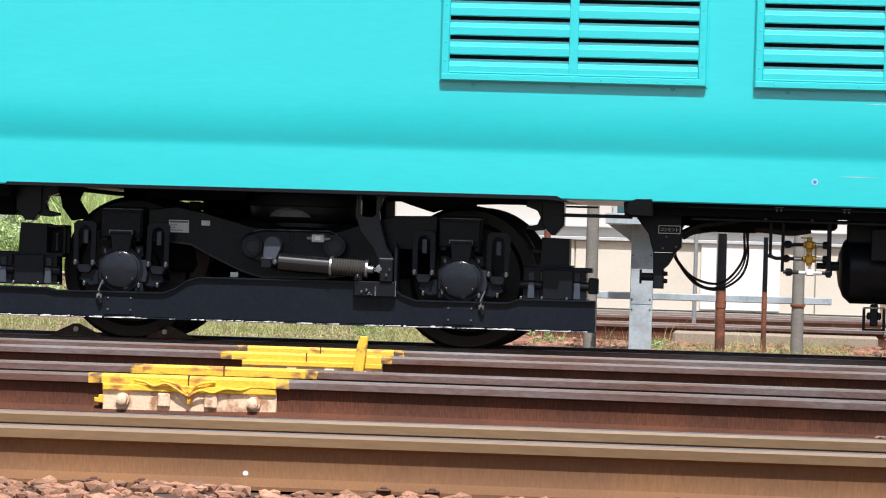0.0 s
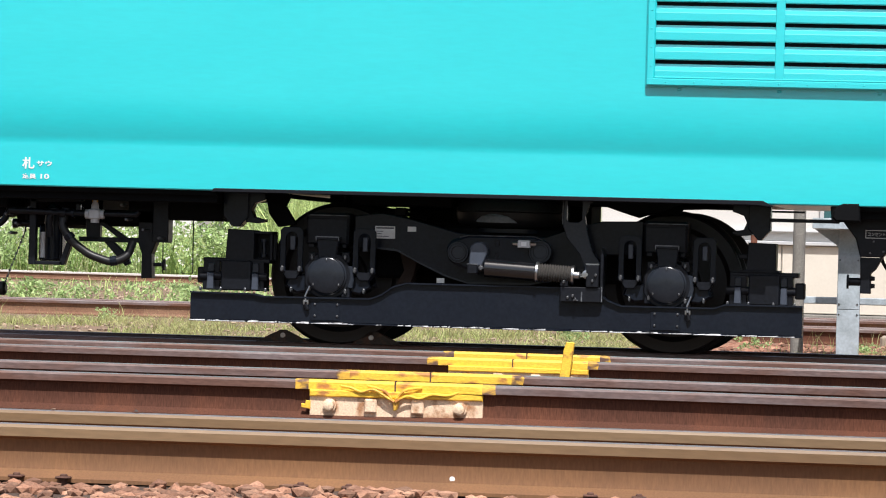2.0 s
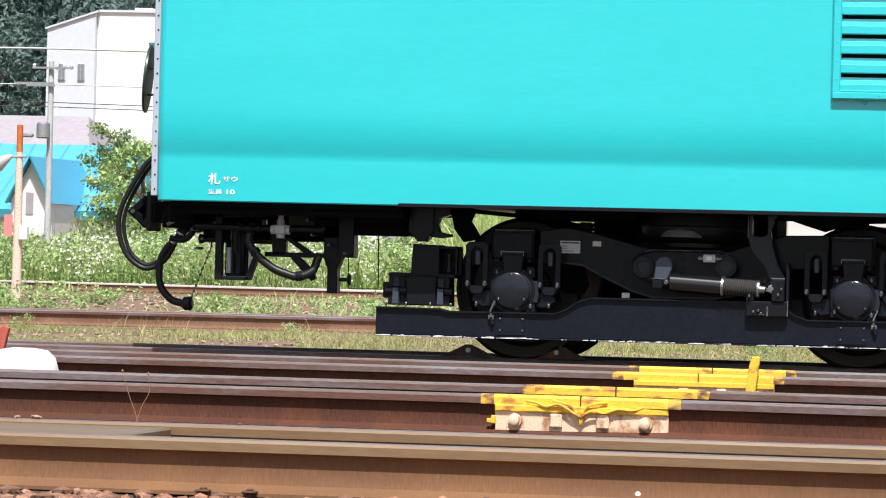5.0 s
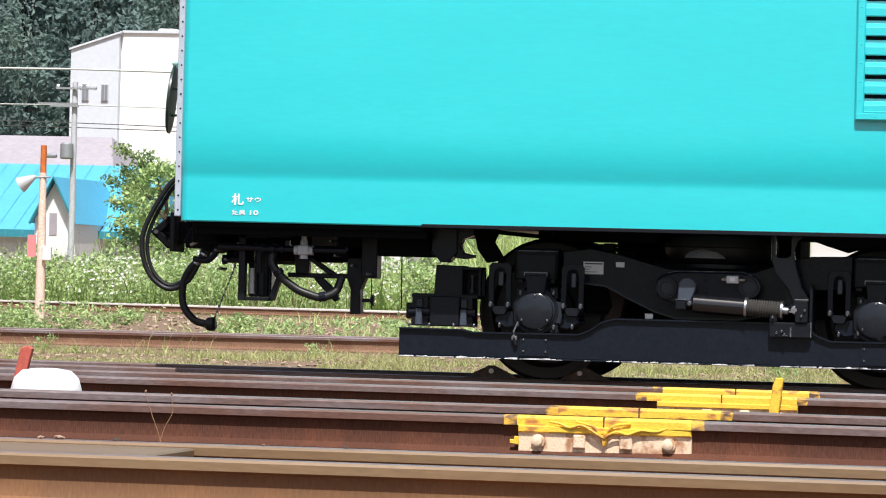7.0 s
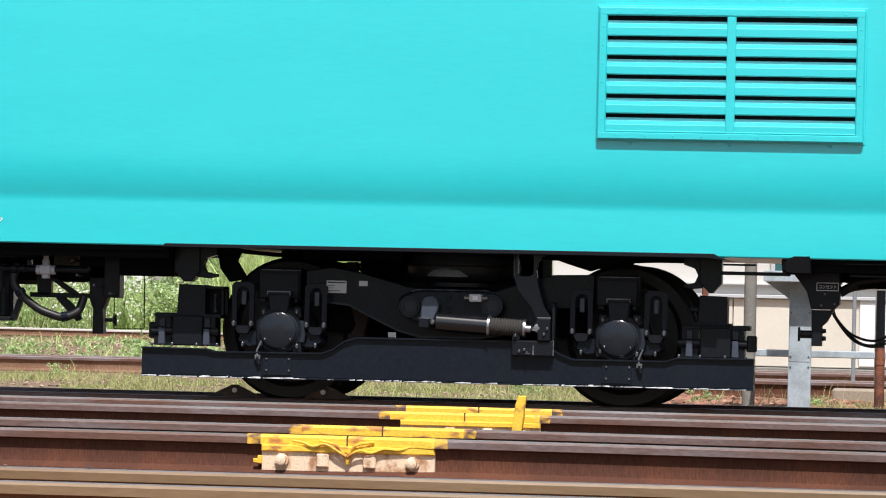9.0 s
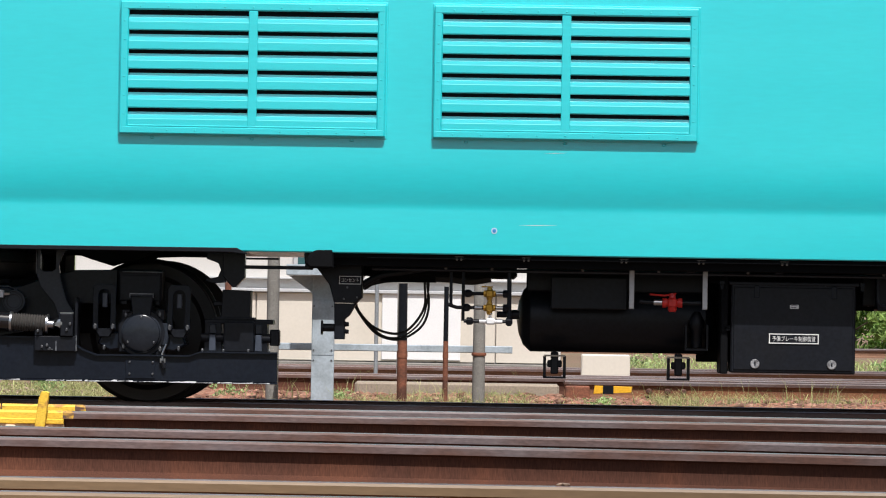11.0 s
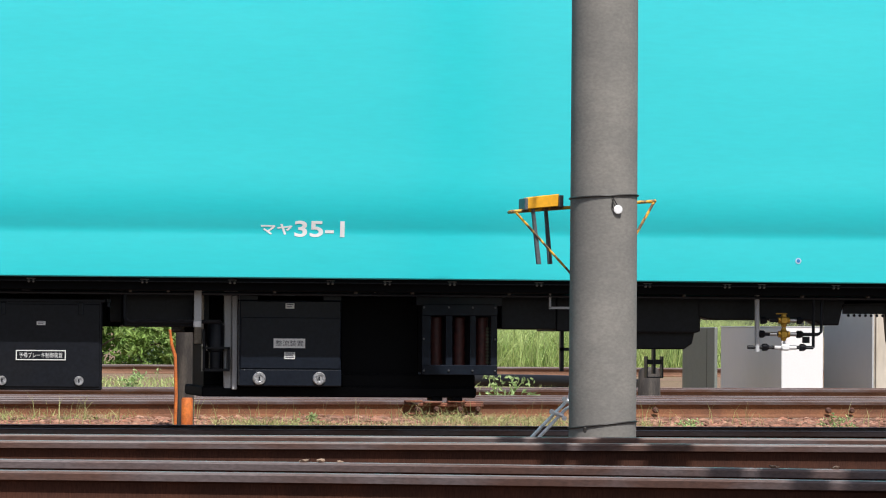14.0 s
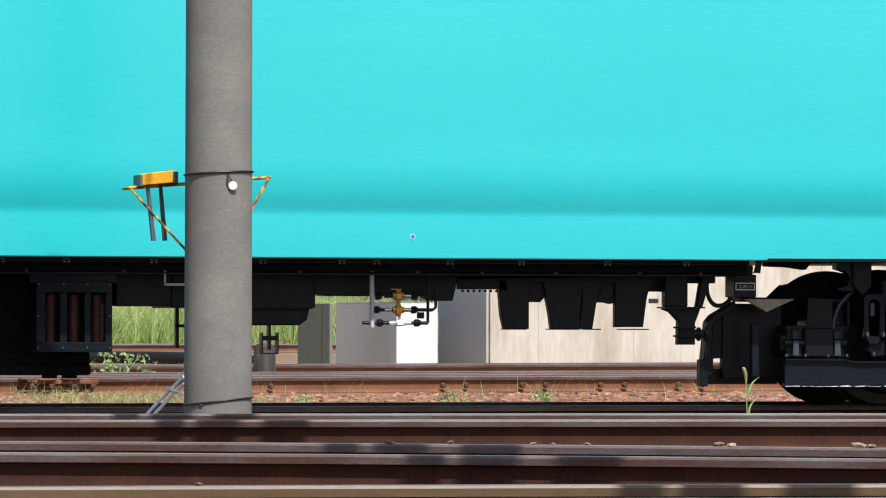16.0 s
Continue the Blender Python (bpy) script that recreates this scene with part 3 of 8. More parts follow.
    # Bolster boxes, filled out in shade black to close bright gaps behind the frame
    part_x = Shape().box(0.80, 1.55, 0.58, 2.22, 0.30, 0.76, 0.02).box(0.55, 1.85, 1.0, 1.8, 0.28, 0.62, 0.02).box(0.35, 0.62, 0.7, 2.1, 0.42, 0.64, 0.02).box(1.72, 2.0, 0.7, 2.1, 0.42, 0.64, 0.02)
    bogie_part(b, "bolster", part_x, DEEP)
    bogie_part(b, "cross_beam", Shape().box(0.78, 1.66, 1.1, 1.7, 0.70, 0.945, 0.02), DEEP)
    bogie_part(b, "brake_block", Shape().prism([(0.50, 0.38), (0.60, 0.40), (0.63, 0.52), (0.58, 0.60), (0.52, 0.58), (0.55, 0.47)], 0.62, 0.80, 0.004), material("rusty_brake", (0.035, 0.02, 0.014), rough=0.8, bump=0.2))
    # damper and its housing
    hs = [(0.862, 0.59)] + arc(0.93, 0.605, 0.075, 170, 95, 5) + [(0.99, 0.700), (1.40, 0.702)] + arc(1.43, 0.61, 0.075, 80, -60, 8) + [(1.36, 0.495), (0.98, 0.488)] + arc(0.93, 0.585, 0.072, 240, 190, 3)
    house = bogie_part(b, "damper_housing", Shape().prism(hs, 0.33, 0.46, 0.016), SLATE)
    # thin bright bar in place of the sky's reflection on the housing edge
    part("rim", Shape().tube([(0.935, 0.338, 0.686), (0.99, 0.338, 0.6975), (1.40, 0.338, 0.6995), (1.45, 0.338, 0.680)], 0.0035, 6), GLINT_EDGE, house)
    for x in (1.01, 1.40):
        part("foot_clip", Shape().box(x, x + 0.04, 0.322, 0.34, 0.479, 0.488), GLINT_EDGE, house)
    for x, z, r in ((0.928, 0.592, 0.062), (1.435, 0.608, 0.066)):
        part("ring", Shape().lathe((x, 0.33, z), (0, -1, 0), [(-0.01, r * 1.1), (0.010, r * 1.1), (0.016, r * 1.03), (0.016, r * 0.94), (0.006, r * 0.90), (0.006, r * 0.84), (0.018, r * 0.80), (0.018, r * 0.66), (0.006, r * 0.60), (0.006, 0.001)], 28), SATIN, house, smooth=True)
    for z in (0.575, 0.655):
        part("strap", Shape().box(1.158, 1.182, 0.322, 0.332, z - 0.018, z + 0.018, 0.002), BLACK, house)
    valve = part("valve_box", Shape().box(1.303, 1.378, 0.26, 0.33, 0.630, 0.676, 0.004), GREYPAINT, house, "bright metal valve box")
    part("valve_label", Shape().box(1.325, 1.358, 0.2585, 0.26, 0.642, 0.666), WHITE, valve)
    part("nut", Shape().lathe((1.27, 0.295, 0.655), (1, 0, 0), [(0, 0.010), (0.02, 0.013), (0.033, 0.013)], 6).lathe((1.378, 0.295, 0.655), (1, 0, 0), [(0, 0.013), (0.02, 0.013), (0.035, 0.009)], 6), STEEL, valve)
    arm = Shape().prism(arc(1.065, 0.605, 0.054, -20, 160, 10) + [(1.010, 0.56), (1.005, 0.475), (1.05, 0.470), (1.085, 0.50)], 0.24, 0.33, 0.006)
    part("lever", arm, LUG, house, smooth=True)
    part("fork", Shape().box(1.000, 1.064, 0.215, 0.30, 0.462, 0.520, 0.006).box(1.064, 1.10, 0.235, 0.27, 0.478, 0.520, 0.004), BLACK, house)
    part("rim", Shape().box(1.000, 1.064, 0.213, 0.30, 0.520, 0.526), GLINT_EDGE, house)
    share("bolt", BOLT, house, (1.085, 0.24, 0.50), scale=(1.4, 2, 1.4))
    share("bolt", BOLT, house, (1.04, 0.24, 0.498), scale=(1.2, 2, 1.2))
    ax = Vector((1.0, 0, -0.055)).normalized()
    damper = bogie_part(b, "damper", Shape().lathe((1.10, 0.25, 0.503), ax, [(0, 0.012), (0.005, 0.05), (0.01, 0.056), (0.32, 0.056), (0.325, 0.060), (0.335, 0.060), (0.337, 0.02)], 28), GLOSS, "black glossy damper cylinder with a ribbed boot", smooth=True)
    prof = [(0.337, 0.02), (0.338, 0.05)]
    for i in range(13):
        prof += [(0.342 + i * 0.0162, 0.056), (0.350 + i * 0.0162, 0.046)]
    prof += [(0.556, 0.052), (0.557, 0.02)]
    part("bellows", Shape().lathe((1.10, 0.25, 0.503), ax, prof, 26), BELLOWS, damper, "ribbed grey rubber boot", smooth=True)
    part("clamp", Shape().lathe((1.10, 0.25, 0.503), ax, [(0.324, 0.063), (0.338, 0.063)], 26), STEEL, damper, smooth=True)
    part("clamp", Shape().lathe((1.10, 0.25, 0.503), ax, [(0.545, 0.058), (0.558, 0.058), (0.560, 0.025), (0.59, 0.025), (0.60, 0.016)], 26), STEEL, damper, smooth=True)
    part("rod_end", Shape().lathe((1.10, 0.25, 0.503), ax, [(0.59, 0.018), (0.66, 0.018)], 12).lathe((1.745, 0.22, 0.47), (0, 1, 0), [(0, 0.03), (0.08, 0.03)], 16), BLACK, damper, smooth=True)
    # traction bracket hanging from the underframe, with a slot
    for nm, pts in (("bracket_arm", [(1.583, 0.948), (1.600, 0.948), (1.600, 0.805), (1.62, 0.795), (1.67, 0.795), (1.692, 0.81), (1.692, 0.948), (1.79, 0.948), (1.735, 0.90), (1.712, 0.83), (1.725, 0.74), (1.761, 0.618),
                                      (1.812, 0.546), (1.808, 0.470), (1.723, 0.468), (1.715, 0.52), (1.685, 0.600), (1.60, 0.70), (1.575, 0.78)]),):
        br = bogie_part(b, nm, Shape().prism(pts, 0.285, 0.33, 0.004), SATIN, "slotted slate bracket arm")
    part("edge", Shape().box(1.724, 1.806, 0.280, 0.286, 0.538, 0.545), STEEL, br)
    part("foot", Shape().box(1.578, 1.828, 0.215, 0.30, 0.308, 0.400, 0.005).box(1.578, 1.625, 0.215, 0.30, 0.400, 0.470, 0.004).box(1.735, 1.812, 0.20, 0.30, 0.400, 0.536, 0.005).prism([(1.818, 0.31), (1.834, 0.31), (1.838, 0.60), (1.826, 0.64), (1.818, 0.60)], 0.235, 0.40, 0.004), BLACK, br)
    # bright strips drawn where the bracket's edges catch light
    for x0, x1, y, z0, z1 in ((1.706, 1.714, 0.2125, 0.312, 0.372), (1.826, 1.834, 0.2325, 0.312, 0.405), (1.66, 1.69, 0.2125, 0.318, 0.323), (1.572, 1.577, 0.282, 0.78, 0.94), (1.597, 1.601, 0.282, 0.81, 0.945)):
        part("rim", Shape().box(x0, x1, y, y + 0.003, z0, z1), GLINT_EDGE, br)
    part("joint", Shape().lathe((1.735, 0.225, 0.478), (0, -1, 0), [(0, 0.026), (0.012, 0.026), (0.014, 0.012), (0.026, 0.012)], 14).box(1.70, 1.75, 0.21, 0.23, 0.462, 0.470), STEEL, br)
    for x, z in ((1.656, 0.345), (1.672, 0.325), (1.60, 0.43), (1.775, 0.44), (1.795, 0.475), (1.625, 0.335)):
        share("bolt", BOLT_SMALL, br, (x, 0.212 if z < 0.41 else 0.198, z), scale=(1.1, 1.5, 1.5))
    # air springs under the body
    for y, d in ((0.78, -1), (2.02, 1)):
        sp = bogie_part(b, "air_spring", Shape().lathe((1.205, y, 0.745), (0, 0, 1), [(0, 0.20), (0.006, 0.30), (0.028, 0.335), (0.065, 0.352), (0.10, 0.356), (0.105, 0.350), (0.109, 0.356), (0.15, 0.350), (0.175, 0.335), (0.18, 0.30), (0.20, 0.30)], 48), RUBBER, "round black rubber air spring", smooth=True)
        # half dome added in place of a bright reflection on the drum
        part("dome", Shape().lathe((1.158, y + d * 0.22, 0.781), (0, 0, 1), [(0, 0.160), (0.018, 0.157), (0.040, 0.145), (0.042, 0.140), (0.062, 0.122), (0.082, 0.092), (0.098, 0.050), (0.102, 0.005)], 40), DRUM_SHEEN, sp, "grey dome standing for a reflection on the air spring", smooth=True)
        part("base_ring", Shape().lathe((1.205, y, 0.715), (0, 0, 1), [(0, 0.2), (0.005, 0.275), (0.03, 0.275)], 32), SLATE, sp, smooth=True)
    # sensor units at both ends
    for x0, x1, t0, t1, cap in ((-0.680, -0.258, -0.53, -0.27, -1), (2.595, 3.016, 2.705, 2.876, 1)):
        u = bogie_part(b, "end_unit", Shape().box(x0 + 0.12, x1 - 0.11, 0.36, 0.62, 0.318, 0.506, 0.008).box(x0, x1, 0.40, 0.60, 0.49, 0.520, 0.006), BLACK, "black boxed end unit with bolted lugs")
        solid = -0.36 if cap < 0 else t1
        part("tower", Shape().prism([(t0 - 0.012, 0.51), (solid, 0.51), (solid, 0.696), (t0, 0.700)], 0.40, 0.58, 0.006), BLACK, u)
        if cap < 0:
            cage = Shape().box(-0.36, -0.245, 0.40, 0.58, 0.672, 0.690, 0.004).box(-0.262, -0.245, 0.40, 0.44, 0.51, 0.672, 0.003).box(-0.36, -0.245, 0.54, 0.58, 0.51, 0.672)
            part("cage", cage, BLACK, u)
            part("cage_pin", Shape().lathe((-0.31, 0.46, 0.53), (0, 0, 1), [(0, 0.022), (0.02, 0.022), (0.022, 0.012), (0.09, 0.012), (0.092, 0.02), (0.11, 0.02)], 12), SATIN, u, smooth=True)
        else:
            part("stub", Shape().box(2.645, t0, 0.44, 0.50, 0.600, 0.628, 0.004).box(2.655, 2.90, 0.39, 0.60, 0.517, 0.532, 0.003), BLACK, u)
        for lx in (x0 + 0.055, x1 - 0.085):
            part("lug", Shape().prism([(lx - 0.055, 0.318), (lx + 0.055, 0.318), (lx + 0.05, 0.50), (lx - 0.05, 0.50)], 0.39, 0.56, 0.004), BLACK, u)
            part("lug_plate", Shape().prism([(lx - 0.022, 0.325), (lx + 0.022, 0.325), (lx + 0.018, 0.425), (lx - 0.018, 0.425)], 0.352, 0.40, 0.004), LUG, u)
            part("lug_head", Shape().prism([(lx - 0.021, 0.432), (lx + 0.021, 0.432), (lx + 0.019, 0.488), (lx - 0.019, 0.488)], 0.372, 0.40, 0.004), SATIN, u)
            part("pin", Shape().lathe((lx - 0.07, 0.40, 0.405), (1, 0, 0), [(0, 0.028), (0.14, 0.028)], 12), BLACK, u, smooth=True)
            for dx in (-0.062, 0.066):
                share("bolt", BOLT_SMALL, u, (lx + dx, 0.37, 0.326), scale=(1.2, 1.5, 1.8))
        xe = x0 - 0.035 if cap < 0 else x1 - 0.02
        part("end_cap", Shape().box(xe, xe + 0.06, 0.40, 0.52, 0.36, 0.46, 0.008), BLACK, u)
    # small valves on chains by the axle boxes
    for x, z0 in ((0.000, 0.35), (2.357, 0.352)):
        v = Shape().tube([(x + 0.02, 0.26, z0 + 0.01), (x - 0.005, 0.255, z0 - 0.05), (x, 0.255, z0 - 0.09)], 0.0055, 8)
        v.box(x - 0.018, x - 0.006, 0.245, 0.262, z0 - 0.105, z0 - 0.075, 0.003).box(x + 0.006, x + 0.018, 0.245, 0.262, z0 - 0.105, z0 - 0.075, 0.003)
        bogie_part(b, "cock", v, STEEL, "small bright metal cock", smooth=True)
        bogie_part(b, "cock_body", Shape().tube([(x, 0.255, z0 - 0.10), (x + 0.01, 0.255, z0 - 0.135)], 0.014, 10), BLACK, smooth=True)
    return b


BOGIE = tagged(build_bogie(), group="bogies of the coach")
copy_thing(BOGIE, pose(BC.x + 14.07, BC.y, BC.z))

# wheel chocks on the rail
CHOCK = material("chock_steel", (0.035, 0.028, 0.024), rough=0.6, vary=0.3, bump=0.15, other=(0.14, 0.06, 0.03), amount=0.8, spread=(0.52, 0.62), scale=9)
for cx, pts in ((-0.231, [(-0.405, 0.0), (-0.25, 0.076), (-0.215, 0.076), (-0.061, 0.0)]), (0.331, [(0.205, 0.0), (0.32, 0.082), (0.365, 0.082), (0.53, 0.0)])):
    ch = thing("wheel_chock", "dark rusty triangular wheel chock resting on the rail", "wheel chock", at=(cx, 0.79, 0.0), group="chocks at the wheel")
    o = part("wedge", Shape().prism([(x - cx, z) for x, z in pts], -0.025, 0.02, 0.003), CHOCK, ch)
    part("bolt", Shape().lathe((0, -0.025, 0.042), (0, -1, 0), [(0, 0.016), (0.008, 0.016), (0.012, 0.010)], 16), LABELS, ch, "white painted bolt head")


# ---- things under the coach floor ----
BRASS = material("brass", (0.62, 0.36, 0.06), rough=0.4, metal=0.7, vary=0.15, bump=0.08)
RED = material("red_paint", (0.55, 0.02, 0.015), rough=0.4, vary=0.1, bump=0.03)
BEIGE = material("beige_steel", (0.35, 0.31, 0.25), rough=0.6, vary=0.2, bump=0.05)
COIL = material("brown_coil", (0.060, 0.014, 0.011), rough=0.55, vary=0.3, fine=30, bump=0.1)


def under(name, shape, mat=None, label="", smooth=False):
    return coach_part(name, shape, mat or BLACK, label, smooth=smooth)


def lettering(body, size, x, y, z, mat, parent, width=0.0, name="lettering", label=""):
    """Raised flat writing on a side facing the camera, its lower left corner at x, z."""
    cu = bpy.data.curves.new("text", "FONT")
    cu.body, cu.size, cu.extrude = body, size, 0.0006
    if parent is COACH:
        cu.offset = 0.022 * size
    ob = new("text", cu)
    bpy.context.view_layer.update()
    me = bpy.data.meshes.new_from_object(ob.evaluated_get(bpy.context.evaluated_depsgraph_get()))
    bpy.data.objects.remove(ob)
    xs = [v.co.x for v in me.vertices] or [0, 1]
    ys = [v.co.y for v in me.vertices] or [0, 1]
    k = width / (max(xs) - min(xs)) if width else 1.0
    h = size / max(1e-6, max(ys) - min(ys))
    me.transform(Matrix.Translation((x, y, z)) @ Matrix.Rotation(radians(90), 4, "X") @ Matrix.Diagonal((k, h, 1, 1)) @ Matrix.Translation((-min(xs), -min(ys), 0)))
    if parent is COACH:
        for v in me.vertices:
            v.co.y += body_y(v.co.z) - 0.062
    me.materials.clear()
    me.materials.append(mat)
    for p in me.polygons:
        p.material_index = 0
    o = new(name, me)
    o.parent = parent
    if parent is COACH:
        o.matrix_parent_inverse = COACH_INV
    return tagged(o, label=label)


# markings on the side
lettering("マヤ", 0.066, 7.497, 0.0605, 1.196, WHITE, COACH, 0.192, label="white class letters on the turquoise side")
lettering("35-1", 0.098, 7.702, 0.0605, 1.184, WHITE, COACH, 0.306, label="white class number on the turquoise side")
lettering("札", 0.072, -1.767, 0.0605, 1.037, WHITE, COACH, 0.078, label="white depot sign")
lettering("サウ", 0.032, -1.676, 0.0605, 1.056, WHITE, COACH, 0.098, label="white depot sign")
lettering("定員", 0.032, -1.765, 0.0625, 0.976, WHITE, COACH, 0.088, label="white small sign")
lettering("10", 0.030, -1.649, 0.0625, 0.977, WHITE, COACH, 0.054, label="white small sign")
PALE = material("pale_mark", (0.45, 0.62, 0.75), rough=0.4, vary=0.05, bump=0)
BLUE = material("blue_dot", (0.03, 0.22, 0.55), rough=0.4, vary=0.05, bump=0)
for x, z in ((4.361, 1.078), (10.84, 1.068)):
    dot = coach_part("jacking_mark", Shape().lathe((x, 0.0615, z), (0, -1, 0), [(-0.002, 0.019), (0.001, 0.019)], 20), PALE, "pale blue round mark")
    part("dot", Shape().lathe((x, 0.0605, z), (0, -1, 0), [(0, 0.011), (0.0012, 0.011)], 16), BLUE, dot)

for x0, x1, z, h in ((4.488, 4.749, 1.114, 0.0016), (4.641, 4.796, 1.550, 0.0012)):
    y = body_y(z)
    coach_part("scratch", Shape().prism([(x0, z), ((x0 + x1) / 2, z - h), (x1, z + 0.003), ((x0 + x1) / 2, z + h)], y - 0.001, y + 0.001), LABELS, "fine pale scratch in the paint")

# sole bar, long pipes, black trim over the bogies
for x0, x1 in ((-2.02, -0.55), (3.30, 13.05), (16.9, 18.4)):
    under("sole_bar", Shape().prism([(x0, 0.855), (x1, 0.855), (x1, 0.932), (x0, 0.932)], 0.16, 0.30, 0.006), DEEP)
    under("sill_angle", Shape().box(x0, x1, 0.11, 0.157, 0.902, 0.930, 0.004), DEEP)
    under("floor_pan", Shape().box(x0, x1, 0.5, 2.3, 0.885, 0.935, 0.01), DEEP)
for x0, x1 in ((-0.575, 2.86), (13.14, 16.9)):
    under("trim", Shape().prism([(x0, 0.925), (x0 + 0.02, 0.946), (x1 - 0.05, 0.952), (x1 + 0.02, 0.916), (x1 - 0.10, 0.925)], 0.045, 0.30, 0.003).box(x0, x1 - 0.04, 0.5, 2.3, 0.93, 0.95), BLACK)
under("air_pipe", Shape().tube([(3.62, 0.30, 0.842), (6.6, 0.30, 0.838), (12.95, 0.30, 0.842)], 0.012, 8).tube([(3.9, 0.24, 0.868), (12.8, 0.24, 0.866)], 0.008, 8), SATIN)
CLAMP = Shape().box(-0.022, -0.008, -0.004, 0.02, -0.010, 0.008, 0.003).box(0.010, 0.024, -0.004, 0.02, -0.010, 0.008, 0.003).box(-0.03, 0.032, 0.0, 0.02, 0.012, 0.016).mesh("clamp", material("weathered_clip", (0.17, 0.15, 0.125), rough=0.6, vary=0.3, bump=0.1))
clamps = under("clamp_strip", Shape().box(3.6, 12.95, 0.095, 0.11, 0.905, 0.9095), BLACK)
for x in (4.15, 4.556, 5.145, 5.611, 6.113, 6.797, 7.33, 7.93, 8.28, 8.68, 9.22, 9.9, 10.4, 10.62, 11.09, 11.55, 12.11, 12.63):
    share("clamp", CLAMP, clamps, (x, 0.10, 0.905), scale=(0.85, 1, 1))

fit_mesh = Shape().box(-0.018, 0.018, -0.01, 0.03, -0.012, 0.012, 0.003).box(-0.008, 0.008, -0.012, 0.03, -0.03, -0.012, 0.002).mesh("pipe_clip", material("dull_brown_clip", (0.10, 0.085, 0.07), rough=0.6, vary=0.3, bump=0.1))
clips = under("conduit", Shape().tube([(3.95, 0.20, 0.872), (12.9, 0.20, 0.870)], 0.007, 8), SLATE, "long thin conduit under the sill", smooth=True)
for x in (4.07, 4.35, 4.9, 5.36, 5.9, 6.72, 6.95, 7.6, 8.1, 8.45, 9.05, 9.55, 10.15, 10.9, 11.32, 11.8, 12.35, 12.75):
    share("pipe_clip", fit_mesh, clips, (x, 0.195, 0.872))
strip = under("cable_duct", Shape().box(6.62, 9.3, 0.34, 0.40, 0.852, 0.878, 0.004), SLATE, "flat cable duct under the sill")
for x in (6.66, 6.98, 7.62, 8.16, 8.56, 8.98):
    part("tab", Shape().box(x - 0.03, x + 0.03, 0.334, 0.342, 0.862, 0.867), BEIGE, strip)
# left end: coupler, hoses, valve
coupler = under("coupler", Shape().prism([(-2.61, 0.872), (-2.49, 0.975), (-2.455, 0.975), (-2.455, 0.935), (-2.53, 0.872), (-2.455, 0.80), (-2.455, 0.765), (-2.49, 0.765)], 1.28, 1.52, 0.012).box(-2.47, -2.44, 1.26, 1.54, 0.745, 1.0, 0.006).box(-2.44, -1.9, 1.33, 1.47, 0.80, 0.94, 0.01).box(-2.36, -2.33, 1.25, 1.55, 0.77, 0.97, 0.006), DEEP, "black coupler head")
part("pin", Shape().lathe((-2.565, 1.28, 0.872), (0, -1, 0), [(0, 0.014), (0.012, 0.014)], 12), DULLBOLT, coupler)
under("headstock", Shape().box(-2.09, -1.92, 0.35, 2.45, 0.80, 0.93, 0.01).box(-2.0, -1.7, 0.9, 1.9, 0.68, 0.90, 0.01).prism([(-2.2, 0.90), (-1.9, 0.93), (-1.8, 0.80), (-2.05, 0.74), (-2.25, 0.80)], 0.75, 1.0, 0.01), DEEP)
under("lever_bar", Shape().tube([(-2.16, 0.60, 0.785), (-1.98, 0.60, 0.875)], 0.010, 8), BEIGE)
under("jumper_cable", Shape().tube(smooth_path([(-2.10, 0.9, 1.30), (-2.32, 0.9, 1.231), (-2.454, 0.9, 1.067), (-2.556, 0.9, 0.831), (-2.516, 0.9, 0.616), (-2.385, 0.9, 0.505), (-2.258, 0.9, 0.549), (-2.187, 0.9, 0.659), (-2.15, 0.9, 0.76)]), 0.017, 10)
      .tube(smooth_path([(-2.10, 0.93, 1.275), (-2.305, 0.93, 1.21), (-2.43, 0.93, 1.06), (-2.528, 0.93, 0.83), (-2.495, 0.93, 0.628), (-2.38, 0.93, 0.528), (-2.26, 0.93, 0.57)]), 0.013, 8), RUBBER, "thick black jumper cable in a loop", smooth=True)
hose = under("brake_hose", Shape().tube(smooth_path([(-2.10, 0.9, 0.80), (-2.134, 0.9, 0.731), (-2.23, 0.9, 0.64), (-2.277, 0.9, 0.54), (-2.272, 0.9, 0.40), (-2.20, 0.9, 0.31), (-2.12, 0.9, 0.285)]), 0.024, 10), RUBBER, "black brake hose hanging with a coupling head", smooth=True)
part("coupling", Shape().lathe((-2.13, 0.9, 0.283), (1, 0, 0.05), [(0, 0.02), (0.02, 0.042), (0.06, 0.046), (0.075, 0.03)], 14), RUBBER, hose, smooth=True)
part("band", Shape().tube([(-2.20, 0.9, 0.672), (-2.185, 0.9, 0.688)], 0.029, 12), STEEL, hose)
part("band", Shape().tube([(-2.145, 0.9, 0.725), (-2.14, 0.9, 0.735)], 0.029, 12), STEEL, hose)
link = Shape().lathe((0, 0, 0), (0, 1, 0), [(-0.0025, 0.0075), (0.0025, 0.0075), (0.0025, 0.0045), (-0.0025, 0.0045)], 8).mesh("chain_link", DULLBOLT)
chain = under("chain", Shape().tube([(-1.94, 0.9, 0.70), (-1.94, 0.9, 0.655)], 0.006, 6), SLATE, "thin steel chain")
for i in range(20):
    k = i / 19
    share("chain_link", link, chain, (-1.94 - 0.13 * k, 0.9, 0.655 - 0.345 * k), (0, 0.35, math.pi / 2 * (i % 2)), (1, 1, 1.35))
